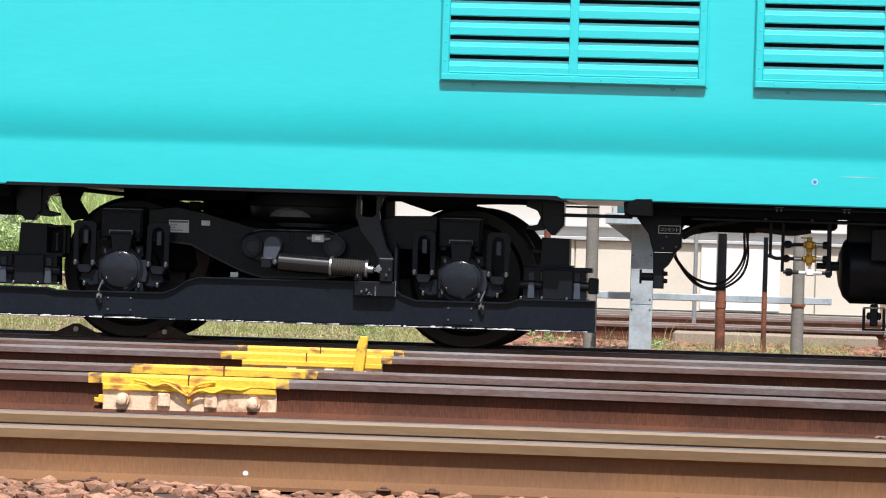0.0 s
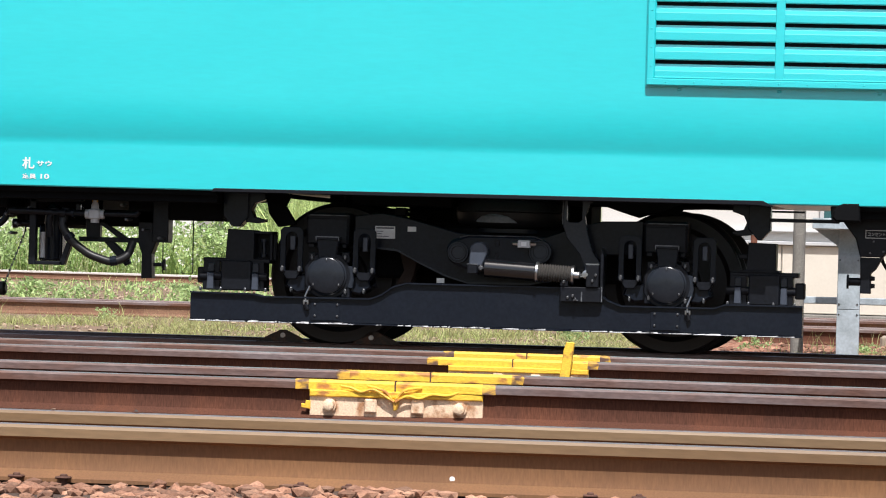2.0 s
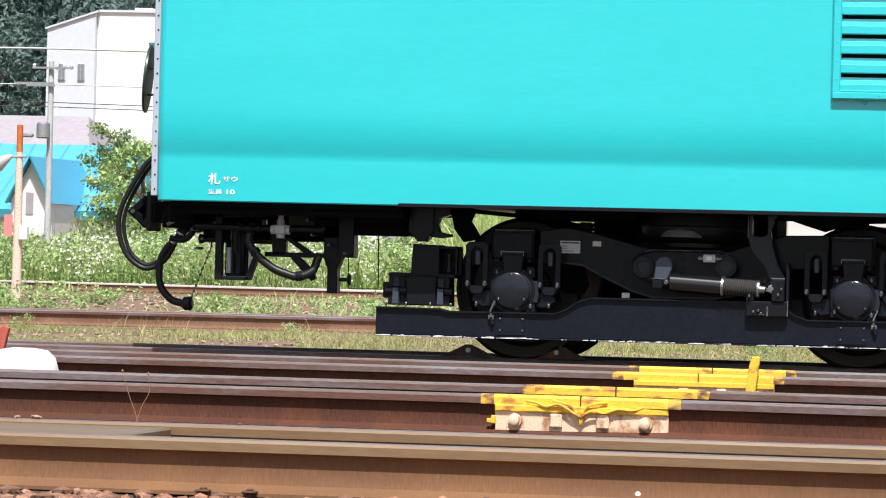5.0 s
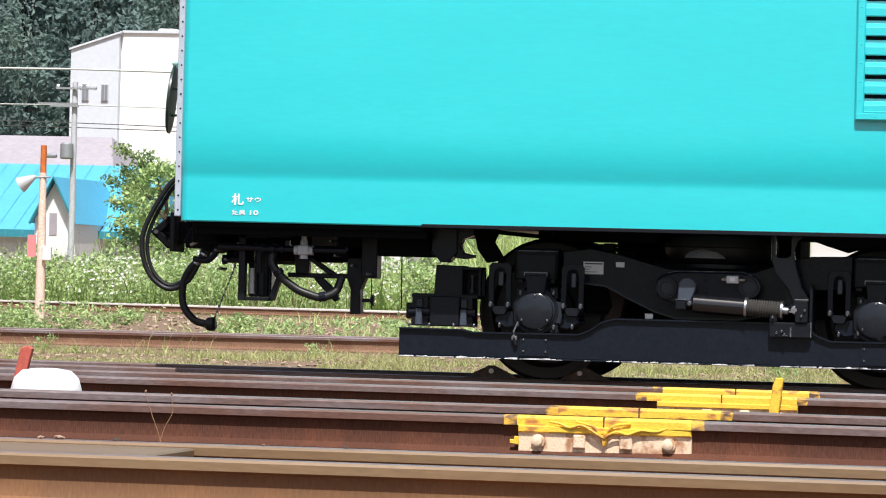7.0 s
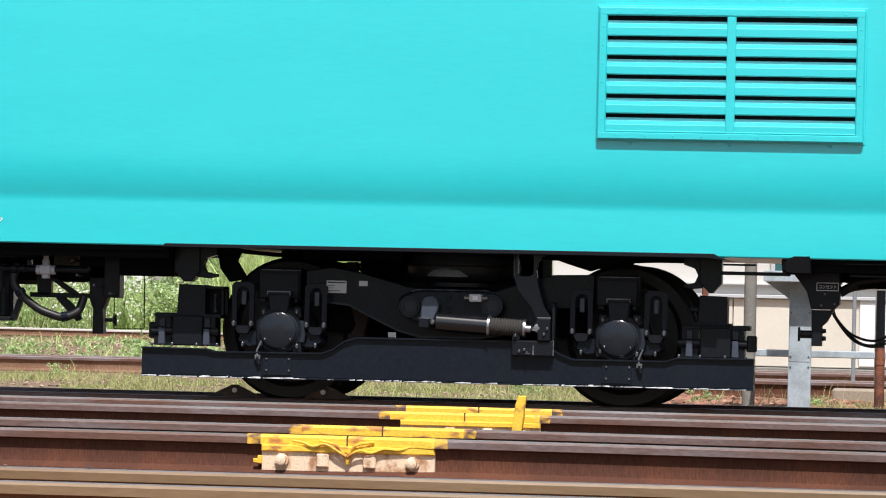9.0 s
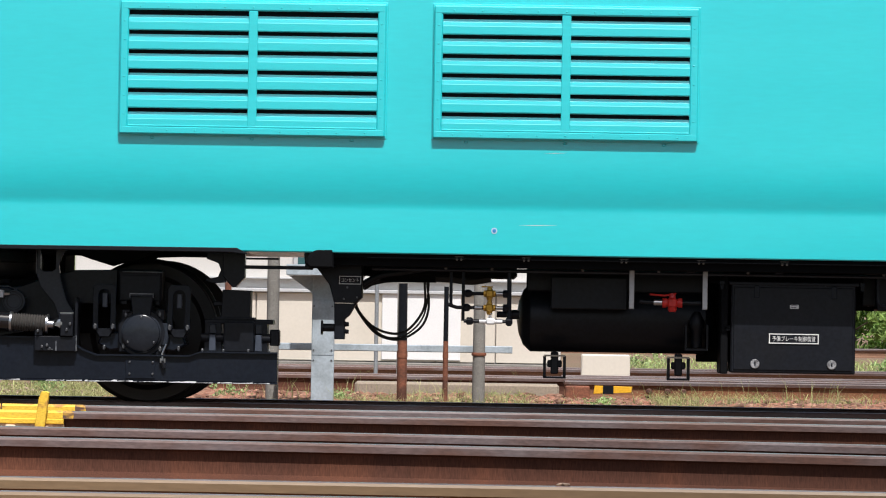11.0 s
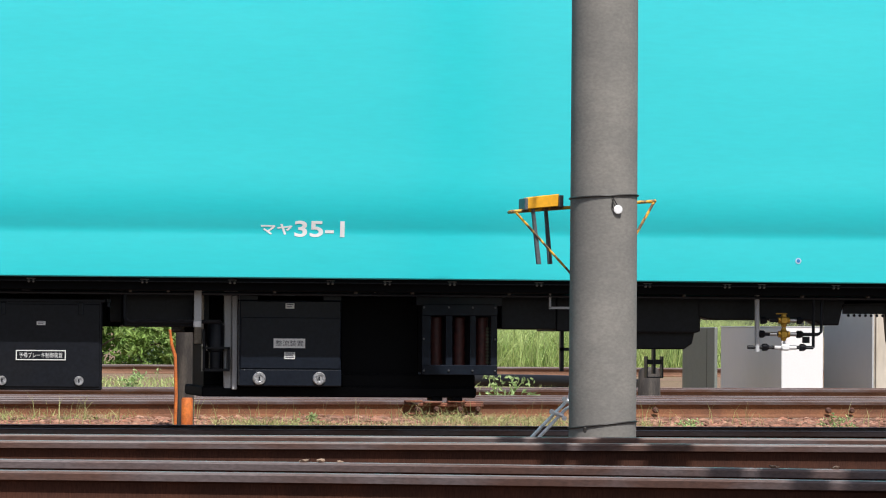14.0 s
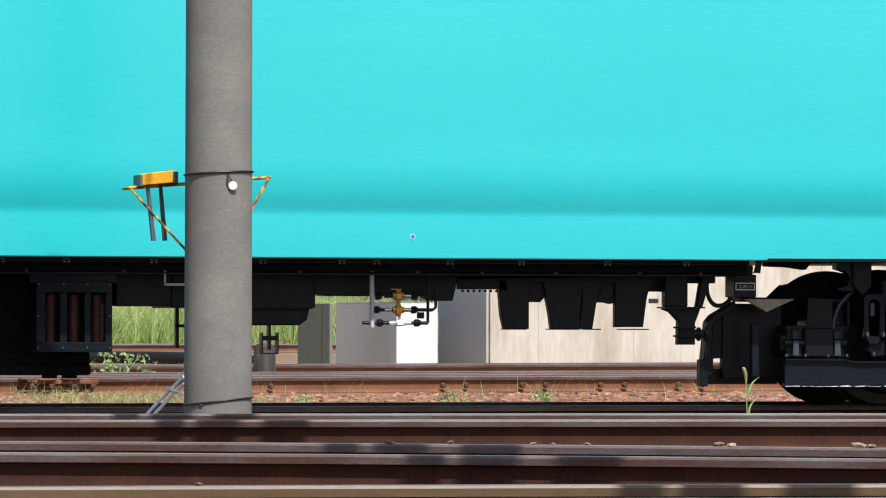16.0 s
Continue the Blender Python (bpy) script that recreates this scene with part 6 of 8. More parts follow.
for i in range(-4, 14):
    for dx in (0.0, 0.13):
        x = 1.80 + i * 0.78 + dx
        share("rail_clip", SPIKE, TRACK_A, (x, near_a(x) - 0.93 - 0.072, ZN - 0.143), (0, 0, 0.15 * math.sin(i * 7.1)))
part("filler_block", Shape().box(-2.6, 1.465, near_a(0) - 0.88, near_a(0) - 0.045, -0.02, ZN - 0.012, 0.006), HEADTAN, TRACK_A, "tan steel filler between two rails")
ya = near_a(3) - 0.93
part("white_splash", Shape().lathe((2.98, ya - 0.0095, -0.012), (0, -1, 0), [(0, 0.008), (0.001, 0.007)], 9).lathe((2.992, ya - 0.020, -0.040), (0, -1, 0.3), [(0, 0.006), (0.001, 0.005)], 8), WHITE, TRACK_A)

# ---- between the near tracks ----
SNOW = material("white_painted_stone", (0.78, 0.78, 0.78), rough=0.7, vary=0.04, scale=8, bump=0.15, depth=0.01)
st = Shape()
k = 14
for j, (r, z) in enumerate(((0.165, -0.12), (0.168, 0.06), (0.152, 0.115), (0.115, 0.148), (0.05, 0.158))):
    st.v += [(-0.87 + r * math.cos(2 * math.pi * i / k) * (1 + 0.06 * noise.noise((i, j, 7))), -7.0 + r * 0.8 * math.sin(2 * math.pi * i / k), z + 0.006 * noise.noise((i * 2, j, 1))) for i in range(k)]
st.f = [(j * k + i, j * k + (i + 1) % k, j * k + k + (i + 1) % k, j * k + k + i) for j in range(4) for i in range(k)] + [tuple(range(4 * k, 5 * k))]
st.m = [0] * len(st.f)
single("marker_stone", st, SNOW, "white painted stone set between two tracks", "stone", smooth=True)
RUSTRED = material("faded_red_paint", (0.48, 0.10, 0.07), rough=0.7, vary=0.2, bump=0.15)
single("red_stake", Shape().prism([(-1.15, -0.1), (-1.095, -0.1), (-1.015, 0.240), (-1.035, 0.252), (-1.070, 0.245)], -6.75, -6.72, 0.004), RUSTRED, "faded red stake leaning beside the rails", "stake")
TWIG = material("dry_twig", (0.30, 0.17, 0.09), rough=0.8, vary=0.2, bump=0.1)
single("dry_weed", Shape().tube(smooth_path([(0.73, -11.0, -0.06), (0.715, -11.0, 0.02), (0.685, -11.0, 0.10), (0.66, -11.0, 0.175)]), 0.0014, 5).tube(smooth_path([(0.715, -11.0, 0.0), (0.735, -11.0, 0.06), (0.76, -11.0, 0.11), (0.755, -11.0, 0.17)]), 0.0013, 5)
       .lathe((0.66, -11, 0.175), (0, 0, 1), [(0, 0.002), (0.006, 0.005), (0.012, 0.002)], 6).lathe((0.755, -11, 0.168), (0, 0, 1), [(0, 0.002), (0.006, 0.005), (0.012, 0.002)], 6), TWIG, "dry forked weed stalk between the rails", "weed")

# ---- concrete pole with the overhead beam that shades the rails ----
POLE_X, POLE_Y = 9.110, -2.5
SPUN = material("spun_concrete", (0.195, 0.187, 0.172), rough=0.9, vary=0.11, scale=2.6, fine=46, bump=0.2, other=(0.265, 0.250, 0.225), amount=0.8, spread=(0.40, 0.70), stretch=(1, 1, 1.7))
GALV = material("galvanised_steel", (0.42, 0.44, 0.46), rough=0.45, metal=0.6, vary=0.15, scale=9, bump=0.05)
RACKYEL = material("rusty_yellow_paint", (0.72, 0.38, 0.02), rough=0.6, vary=0.15, scale=18, bump=0.2, other=(0.10, 0.06, 0.04), amount=0.95, spread=(0.44, 0.52))
pole = thing("concrete_pole", "grey concrete pole with a yellow rack and overhead beam", "pole", at=(POLE_X, POLE_Y, -0.13))
PI = Matrix.Translation((-POLE_X, -POLE_Y, 0.13))


def pole_part(name, shape, mat, label="", parent=None, smooth=False):
    ob = part(name, shape, mat, parent or pole, label, smooth)
    if parent is None:
        ob.matrix_parent_inverse = PI
    return ob


pole_part("shaft", Shape().lathe((POLE_X, POLE_Y, -0.2), (0, 0, 1), [(0, 0.187), (1.0, 0.186), (3.0, 0.183), (5.2, 0.175)], 48), SPUN, "grey concrete shaft", smooth=True)
WIRE = material("black_wire", (0.02, 0.018, 0.016), rough=0.5, vary=0.2, bump=0.02)
for z, dz in ((1.363, 0.010), (0.105, 0.022)):
    ring = [(POLE_X + 0.19 * math.cos(a), POLE_Y + 0.19 * math.sin(a), z + dz * math.cos(a + 0.4)) for a in [2 * math.pi * i / 32 for i in range(33)]]
    pole_part("strap_wire", Shape().tube(ring, 0.0055, 6), WIRE, smooth=True)
pole_part("tag_loop", Shape().tube(smooth_path([(9.12, -2.692, 1.36), (9.135, -2.694, 1.335), (9.15, -2.692, 1.31), (9.16, -2.69, 1.295)]), 0.003, 5).tube(smooth_path([(9.13, -2.692, 1.36), (9.12, -2.694, 1.325), (9.125, -2.692, 1.295), (9.14, -2.69, 1.29)]), 0.003, 5), WIRE)
pole_part("tag", Shape().lathe((9.152, -2.692, 1.290), (0, -1, 0), [(0, 0.0245), (0.003, 0.0245), (0.0045, 0.021), (0.0045, 0.001)], 22), WHITE, "white round tag")
pole_part("wire_knot", Shape().box(8.968, 8.984, -2.695, -2.68, 0.066, 0.095, 0.003), WIRE)
DARKBAR = material("dark_blue_grey_steel", (0.10, 0.115, 0.13), rough=0.5, vary=0.2, bump=0.06)
rack = pole_part("rack", Shape().tube([(8.625, -2.30, 1.283), (9.446, -2.30, 1.352)], 0.009, 8).tube([(8.64, -2.15, 1.283), (9.44, -2.15, 1.352)], 0.008, 8).tube([(8.63, -2.30, 1.284), (8.64, -2.14, 1.284)], 0.009, 8).tube([(9.44, -2.30, 1.352), (9.44, -2.14, 1.352)], 0.009, 8)
                 .tube([(8.65, -2.30, 1.282), (8.955, -2.36, 0.94)], 0.007, 7).tube([(9.435, -2.30, 1.345), (9.285, -2.36, 1.10)], 0.008, 7), RACKYEL, "rusty yellow tube rack", smooth=True)
part("box", Shape().prism([(8.700, 1.296), (8.885, 1.314), (8.889, 1.384), (8.725, 1.365), (8.702, 1.354)], -2.34, -2.16, 0.006), material("orange_yellow_paint", (0.82, 0.40, 0.015), rough=0.5, vary=0.08, bump=0.08), rack, "orange-yellow block")
part("strut", Shape().prism([(8.738, 1.30), (8.756, 1.30), (8.795, 0.992), (8.770, 0.992)], -2.32, -2.29, 0.003).prism([(8.832, 1.31), (8.850, 1.31), (8.880, 0.995), (8.856, 0.995)], -2.20, -2.17, 0.003), DARKBAR, rack, "hanging dark grey bars")
part("end_plate", Shape().box(8.694, 8.712, -2.35, -2.15, 1.292, 1.358, 0.003), DARKBAR, rack)
part("end_plate", Shape().box(8.886, 8.912, -2.35, -2.15, 1.310, 1.376, 0.003), DARKBAR, rack)
BRIGHT = material("bright_galvanised_steel", (0.74, 0.76, 0.78), rough=0.4, metal=0.1, vary=0.15, scale=12, bump=0.05)
stay = pole_part("guy_rod", Shape().tube([(8.73, -1.5, -0.16), (8.945, -1.5, 0.067), (9.112, -1.5, 0.235), (9.20, -2.32, 1.9)], 0.0095, 8).tube([(8.77, -1.52, -0.16), (8.985, -1.52, 0.067), (9.085, -1.52, 0.172), (9.15, -1.60, 0.225), (9.22, -2.32, 1.9)], 0.0095, 8), BRIGHT, "bright galvanised guy rods", smooth=True)
for x, z, w in ((9.038, 0.146, 0.036), (9.100, 0.222, 0.024)):
    clip = part("clamp", Shape().tube([(x - w, -1.525, z + w * 0.35), (x + w, -1.525, z - w * 0.35)], 0.011, 8), BRIGHT, stay)
    part("clamp_nut", Shape().lathe((x - w, -1.54, z + w * 0.35), (0, -1, 0), [(0, 0.016), (0.014, 0.016), (0.014, 0.001)], 6).lathe((x + w, -1.54, z - w * 0.35 - 0.012), (0, -1, 0), [(0, 0.014), (0.014, 0.014), (0.014, 0.001)], 6), BRIGHT, clip)
beam = Shape()
zb = 4.86
for x, w in ((POLE_X - 0.36, 0.06), (POLE_X - 0.15, 0.09), (POLE_X + 0.17, 0.10)):
    beam.box(x - w, x + w, -31.9, -6.6, zb - 0.06, zb + 0.06)
for i in range(41):
    a, b = (-0.36, 0.17) if i % 2 else (0.17, -0.36)
    beam.tube([(POLE_X + a, -31.6 + i * 0.6, zb), (POLE_X + b, -31.0 + i * 0.6, zb)], 0.03, 6)
for x in (-0.15, 0.17):
    beam.tube([(POLE_X + x, -6.7, zb), (POLE_X, -2.5, zb)], 0.012, 6)
pole_part("overhead_beam", beam, GALV, "lattice beam over the tracks")
pole_part("far_shaft", Shape().lathe((POLE_X, -32.0, -0.2), (0, 0, 1), [(0, 0.19), (5.2, 0.16)], 24), CONCRETE, smooth=True)

# ---- posts behind the coach ----
RUSTPOST = material("rust_brown_post", (0.22, 0.078, 0.042), rough=0.8, vary=0.3, scale=7, bump=0.25, other=(0.07, 0.03, 0.02), amount=0.8)
DARKPOST = material("tarred_timber", (0.035, 0.03, 0.027), rough=0.8, vary=0.3, scale=6, bump=0.3, stretch=(3, 3, 0.5), other=(0.10, 0.085, 0.07), amount=0.7)
ORANGE = material("orange_paint", (0.62, 0.17, 0.03), rough=0.6, vary=0.2, scale=9, bump=0.15, other=(0.40, 0.10, 0.03), amount=0.7)


def round_post(name, x, y, r, z1, mat, label, seg=20):
    return single(name, Shape().lathe((x, y, -0.25), (0, 0, 1), [(0, r * 1.05), (0.3, r * 1.03), (z1 + 0.25, r * 0.95), (z1 + 0.26, r * 0.5)], seg), mat, label, "post", smooth=True)


round_post("concrete_post", 2.563, 8.0, 0.049, 2.4, CONCRETE, "slim grey concrete post behind the coach")
cp = thing("concrete_post", "grey concrete post with a wire strap behind the coach", "post", at=(4.193, 8.0, -0.17))
part("shaft", Shape().lathe((0, 0, -0.1), (0, 0, 1), [(0, 0.051), (0.9, 0.047), (1.10, 0.045), (1.14, 0.030), (1.15, 0.005)], 22), CONCRETE, cp, smooth=True)
part("strap", Shape().lathe((0, 0, 0.41), (0, 0, 1), [(0, 0.056), (0.012, 0.060), (0.024, 0.056)], 22), RUSTPOST, cp, "rusty strap", smooth=True)
for x, y, r, z in ((3.588, 8.0, 0.038, 0.80), (3.930, 8.0, 0.020, 0.78)):
    rp = thing("pipe_post", "rusty brown pipe post, black towards its top", "post", at=(x, y, -0.17), group="rusty pipe posts")
    part("lower_pipe", Shape().lathe((0, 0, -0.1), (0, 0, 1), [(0, r), (0.1, r * 1.05), (0.62, r)], 16), RUSTPOST, rp, smooth=True)
    part("upper_pipe", Shape().lathe((0, 0, 0.52), (0, 0, 1), [(0, r * 0.98), (z - 0.35, r * 0.92)], 16), BLACK, rp, "black upper pipe", smooth=True)
    part("collar", Shape().lathe((0, 0, 0.385), (0, 0, 1), [(0, r * 1.12), (0.05, r * 1.12)], 16), RUSTPOST, rp, smooth=True)
PALESTEEL = material("pale_blue_grey_steel", (0.40, 0.46, 0.51), rough=0.5, vary=0.1, scale=6, fine=60, bump=0.05, other=(0.26, 0.30, 0.33), amount=0.8)
hc = thing("steel_column", "light grey bolted steel column with a bracket top", "column", at=(2.983, 7.55, -0.17))
part("shaft", Shape().box(-0.087, 0.087, -0.05, 0.05, -0.1, 2.6, 0.006), PALESTEEL, hc)
part("cover_plate", Shape().box(-0.082, 0.084, -0.056, -0.05, 0.40, 0.82, 0.002).box(-0.086, 0.089, -0.056, -0.05, -0.05, 0.395, 0.002), PALESTEEL, hc)
# plate drawn out forward and sideways beyond its size, to shade the column
part("bracket", Shape().box(-0.28, 0.16, -0.26, 0.05, 1.017, 1.10, 0.004), PALESTEEL, hc)
part("gusset", Shape().prism([(-0.275, 1.015), (-0.0875, 1.015), (-0.0875, 0.87), (-0.11, 0.90)], -0.02, 0.02, 0.003), PALESTEEL, hc)
for z in (0.02, 0.36, 0.44, 0.78):
    for x in (-0.07, 0.07):
        share("bolt", BOLT_SMALL, hc, (x, -0.056, z))
gb = thing("guard_rail", "pale grey weathered guard rail on posts", "guard rail", at=(3.5, 8.6, -0.17))
part("bar", Shape().box(-0.95, 0.955, -0.02, 0.02, 0.425, 0.482, 0.006), PALESTEEL, gb)
for x in (-0.60,):
    part("stub", Shape().box(x - 0.02, x + 0.02, 0.02, 0.05, -0.1, 0.47, 0.003), GALV, gb)
dp = thing("timber_post", "dark tarred timber post with an orange base", "post", at=(7.806, 8.0, -0.17))
part("shaft", Shape().lathe((0, 0, -0.1), (0, 0, 1), [(0, 0.076), (0.9, 0.074), (1.4, 0.072)], 18), DARKPOST, dp, smooth=True)
part("orange_sleeve", Shape().lathe((0.012, -0.045, 0.03), (0, 0, 1), [(0, 0.050), (0.21, 0.050), (0.225, 0.044)], 14), ORANGE, dp, "orange lower sleeve", smooth=True)
single("orange_stake", Shape().prism([(7.700, -0.25), (7.722, -0.25), (7.732, 0.10), (7.722, 0.42), (7.695, 0.50), (7.675, 0.62), (7.658, 0.62), (7.672, 0.50), (7.701, 0.40), (7.708, 0.10)], 7.78, 7.82, 0.004), ORANGE, "thin orange bent stake by the timber post", "stake")

# ---- tracks and sheds behind ----
FARWEB = material("far_rail_rust", (0.17, 0.085, 0.05), rough=0.85, vary=0.25, scale=3, fine=60, bump=0.2, other=(0.23, 0.13, 0.08), amount=0.7)


# Matt pale grey in place of the sky's shine on the polished rail
BRIGHTTOP = material("worn_rail_sheen", (0.55, 0.51, 0.48), rough=0.5, vary=0.15, scale=3, fine=40, bump=0.05)
ORANGEWEB = material("orange_rail_rust", (0.20, 0.085, 0.040), rough=0.9, vary=0.25, scale=3, fine=70, bump=0.25, other=(0.13, 0.055, 0.03), amount=0.8)


def far_track(label, pts, gap, z=0.0, shiny=False, web=FARWEB, head=HEADTAN):
    t = thing("track", label, "railway track", kind="structure")
    line = [(p.x, p.y) for p in smooth_path([(x, y, 0) for x, y in pts], 5)]
    top = BRIGHTTOP if shiny else SHINE
    head = BRIGHTTOP if shiny else head
    rail("rail", line, z, [web, head, top], t)
    rail("rail", [(x, y + gap) for x, y in line], z, [web, head, top], t)
    return t


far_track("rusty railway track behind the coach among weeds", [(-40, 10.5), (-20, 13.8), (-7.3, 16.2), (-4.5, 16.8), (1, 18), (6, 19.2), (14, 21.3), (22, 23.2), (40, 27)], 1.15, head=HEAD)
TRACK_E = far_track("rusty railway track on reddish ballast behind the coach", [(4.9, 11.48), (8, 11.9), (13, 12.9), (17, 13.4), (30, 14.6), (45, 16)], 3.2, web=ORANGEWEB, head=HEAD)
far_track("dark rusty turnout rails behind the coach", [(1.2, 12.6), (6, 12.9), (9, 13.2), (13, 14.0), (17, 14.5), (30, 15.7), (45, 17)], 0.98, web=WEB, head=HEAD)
far_track("bright worn railway track beyond the weeds", [(-70, 62), (-40, 60), (-20, 58), (-12, 56.5), (0, 55), (3, 54.8)], 1.13, -0.02, True)
far_track("dull brown railway track in front of the meadow", [(3.2, 50), (10, 49.6), (20, 49), (45, 48)], 1.13, 0.02, head=HEAD)
NUT = Shape().lathe((0, 0, 0), (0, -1, 0), [(0, 0.028), (0.03, 0.028), (0.05, 0.018)], 8).mesh("rail_anchor", FASTENER)
line_e = [(p.x, p.y) for p in smooth_path([(x, y, 0) for x, y in [(2.2, 11.0), (4.3, 11.4), (8, 11.9), (13, 12.9), (17, 13.4), (30, 14.6)]], 5)]
for x in (5.64, 5.80, 5.94, 12.35, 12.6, 14.3, 14.53, 15.09, 15.33, 15.885, 16.13, 16.68, 16.93):
    y = np.interp(x, [p[0] for p in line_e], [p[1] for p in line_e])
    share("rail_anchor", NUT, TRACK_E, (x, float(y) - 0.05, -0.085))
# a bolted joint in the rear rail: stacked rusty plates and bolts
joint = part("fishplate", Shape().box(10.20, 10.93, float(np.interp(10.55, [p[0] for p in line_e], [p[1] for p in line_e])) - 0.075, float(np.interp(10.55, [p[0] for p in line_e], [p[1] for p in line_e])) - 0.035, -0.055, -0.020, 0.006), RUSTPOST, TRACK_E, "rusty fishplate with bolts")
for i, x in enumerate((10.28, 10.46, 10.68, 10.85)):
    y = float(np.interp(x, [p[0] for p in line_e], [p[1] for p in line_e])) - 0.10
    part("tie_plate", Shape().box(x - 0.08, x + 0.08, y - 0.03, y + 0.06, -0.015 - 0.008 * (i % 2), 0.003 - 0.008 * (i % 2), 0.004), RUSTPOST, joint)
    share("rail_anchor", NUT, TRACK_E, (x + 0.03, y - 0.01, -0.075), scale=(0.9, 1, 0.9))
    part("tie_plate", Shape().box(x - 0.06, x + 0.07, y - 0.03, y + 0.05, -0.125, -0.108, 0.004), RUSTPOST, joint)
lamp = thing("point_lever", "grey and yellow point lever box beside the track", "point lever", at=(5.2, 10.6, -0.17))
part("box", Shape().box(-0.30, -0.09, -0.08, 0.08, 0.0, 0.14, 0.01), RUSTPOST, lamp)
part("yellow_arm", Shape().prism([(-0.06, 0.075), (0.26, 0.09), (0.27, 0.14), (-0.05, 0.145)], -0.06, -0.02, 0.004), material("orange_yellow_enamel", (0.80, 0.42, 0.02), rough=0.5, vary=0.1, bump=0.1), lamp)
part("black_band", Shape().box(0.02, 0.11, -0.062, -0.018, 0.076, 0.146), BLACK, lamp)
WALLPALE = material("pale_kerb_concrete", (0.32, 0.26, 0.20), rough=0.85, vary=0.2, scale=4, bump=0.2)
single("kerb_block", Shape().box(3.06, 4.86, 11.9, 12.25, -0.3, -0.045, 0.02), WALLPALE, "low concrete kerb beside the track", "kerb")

WALL = material("beige_wall_panel", (0.66, 0.61, 0.53), rough=0.7, vary=0.03, scale=1.2, fine=30, bump=0.03, other=(0.58, 0.53, 0.45), amount=0.6)
SIDING = material("pale_siding", (0.62, 0.60, 0.57), rough=0.65, vary=0.05, scale=1.5, bump=0.04)
STAINED = material("stained_cream_wall", (0.63, 0.58, 0.50), rough=0.75, vary=0.10, scale=1.6, fine=7, bump=0.05, other=(0.36, 0.29, 0.20), amount=0.75, spread=(0.47, 0.80), stretch=(2.6, 1, 0.55))
shed = thing("storage_shed", "pale storage shed with beige panels and a white sheet door", "shed", at=(2.7, 22.0, -0.17))
part("wall", Shape().box(-3.2, 2.25, 0.05, 4.0, -0.1, 3.2, 0.01), SIDING, shed)
for i in range(8):
    x = -3.17 + i * 0.67
    part("panel", Shape().box(x + 0.006, x + 0.664, 0.0, 0.05, 0.18, 0.93, 0.006), WALL, shed)
part("ledge", Shape().box(-3.2, 2.25, -0.06, 0.05, 0.935, 0.975, 0.006).box(-3.2, 2.25, -0.03, 0.05, 1.08, 1.10, 0.004), GREYPAINT, shed)
part("plinth", Shape().box(-3.2, 2.25, -0.08, 0.05, -0.1, 0.17, 0.01), CONCRETE, shed)
part("white_door", Shape().box(0.25, 1.13, -0.03, 0.0, 0.20, 0.935, 0.006), WHITE, shed, "white sheet door")
win = part("window", Shape().box(-0.75, 0.05, -0.02, 0.05, 1.12, 1.52, 0.006), GREYPAINT, shed)
part("pane", Shape().box(-0.70, -0.36, -0.026, -0.018, 1.16, 1.48).box(-0.33, 0.0, -0.026, -0.018, 1.16, 1.48), material("window_glass", (0.05, 0.12, 0.13), rough=0.08, vary=0.1, bump=0), win)
part("downpipe", Shape().lathe((-1.25, -3.2, -0.05), (0, 0, 1), [(0, 0.035), (3.0, 0.035)], 12), RUSTPOST, shed, "rusty downpipe", smooth=True)
part("corner_post", Shape().box(0.62, 0.70, -6.6, -6.5, -0.05, 3.0, 0.006), CONCRETE, shed)
part("roof", Shape().prism([(-3.35, 3.2), (2.4, 3.2), (2.4, 3.28), (-3.35, 3.28)], -0.3, 4.3), GREYPAINT, shed)
planks = thing("plank_stack", "stack of old grey planks lying by the track", "planks", at=(3.4, 15.2, -0.17))
for i in range(7):
    part("plank", Shape().box(-1.6 + 0.13 * (i % 3), 1.5 - 0.2 * (i % 2), -0.25 + 0.1 * (i % 4), -0.12 + 0.1 * (i % 4), 0.03 + 0.03 * (i // 2), 0.055 + 0.03 * (i // 2), 0.003), DARKPOST if i % 3 else GREYPAINT, planks)
round_post("steel_post", 3.10, 16.0, 0.02, 1.6, GALV, "thin grey steel post before the shed")
single("white_block", Shape().box(5.12, 5.61, 17.2, 17.6, -0.2, 0.172, 0.012), WALL, "pale concrete block near the track", "block")

# right: white container, grey cabinet, long stained wall
cw = thing("equipment_cabinet", "white low equipment cabinet with a grey shaded side", "cabinet", at=(16.735, 25.6, -0.17))
part("body", Shape().box(-0.255, 0.255, -1.6, 1.7, -0.1, 0.885, 0.008), WHITE, cw)
part("lid", Shape().box(-0.262, 0.262, -1.607, 1.707, 0.885, 0.893, 0.003), GREYPAINT, cw)
cg = thing("equipment_cabinet", "narrow grey equipment cabinet beside the white one", "cabinet", at=(15.72, 25.3, -0.17))
part("body", Shape().box(-0.06, -0.02, -1.3, 0.5, -0.1, 0.875, 0.008), material("grey_green_paint", (0.20, 0.22, 0.20), rough=0.5, vary=0.1, bump=0.04), cg, "dull grey-green panel")
part("door_seam", Shape().box(-0.062, -0.058, -0.9, -0.88, 0.05, 0.85), BLACK, cg)
wl = thing("concrete_building", "long cream building with water-stained wall panels", "building", at=(26.0, 24.0, -0.17))
part("wall", Shape().box(-8.38, 14, 0.04, 2.4, -0.1, 4.0, 0.01), STAINED, wl)
for i in range(12):
    x = -8.36 + i * 0.60
    part("panel", Shape().box(x + 0.001, x + 0.599, 0.0, 0.04, -0.05, 2.9, 0.002), STAINED, wl)
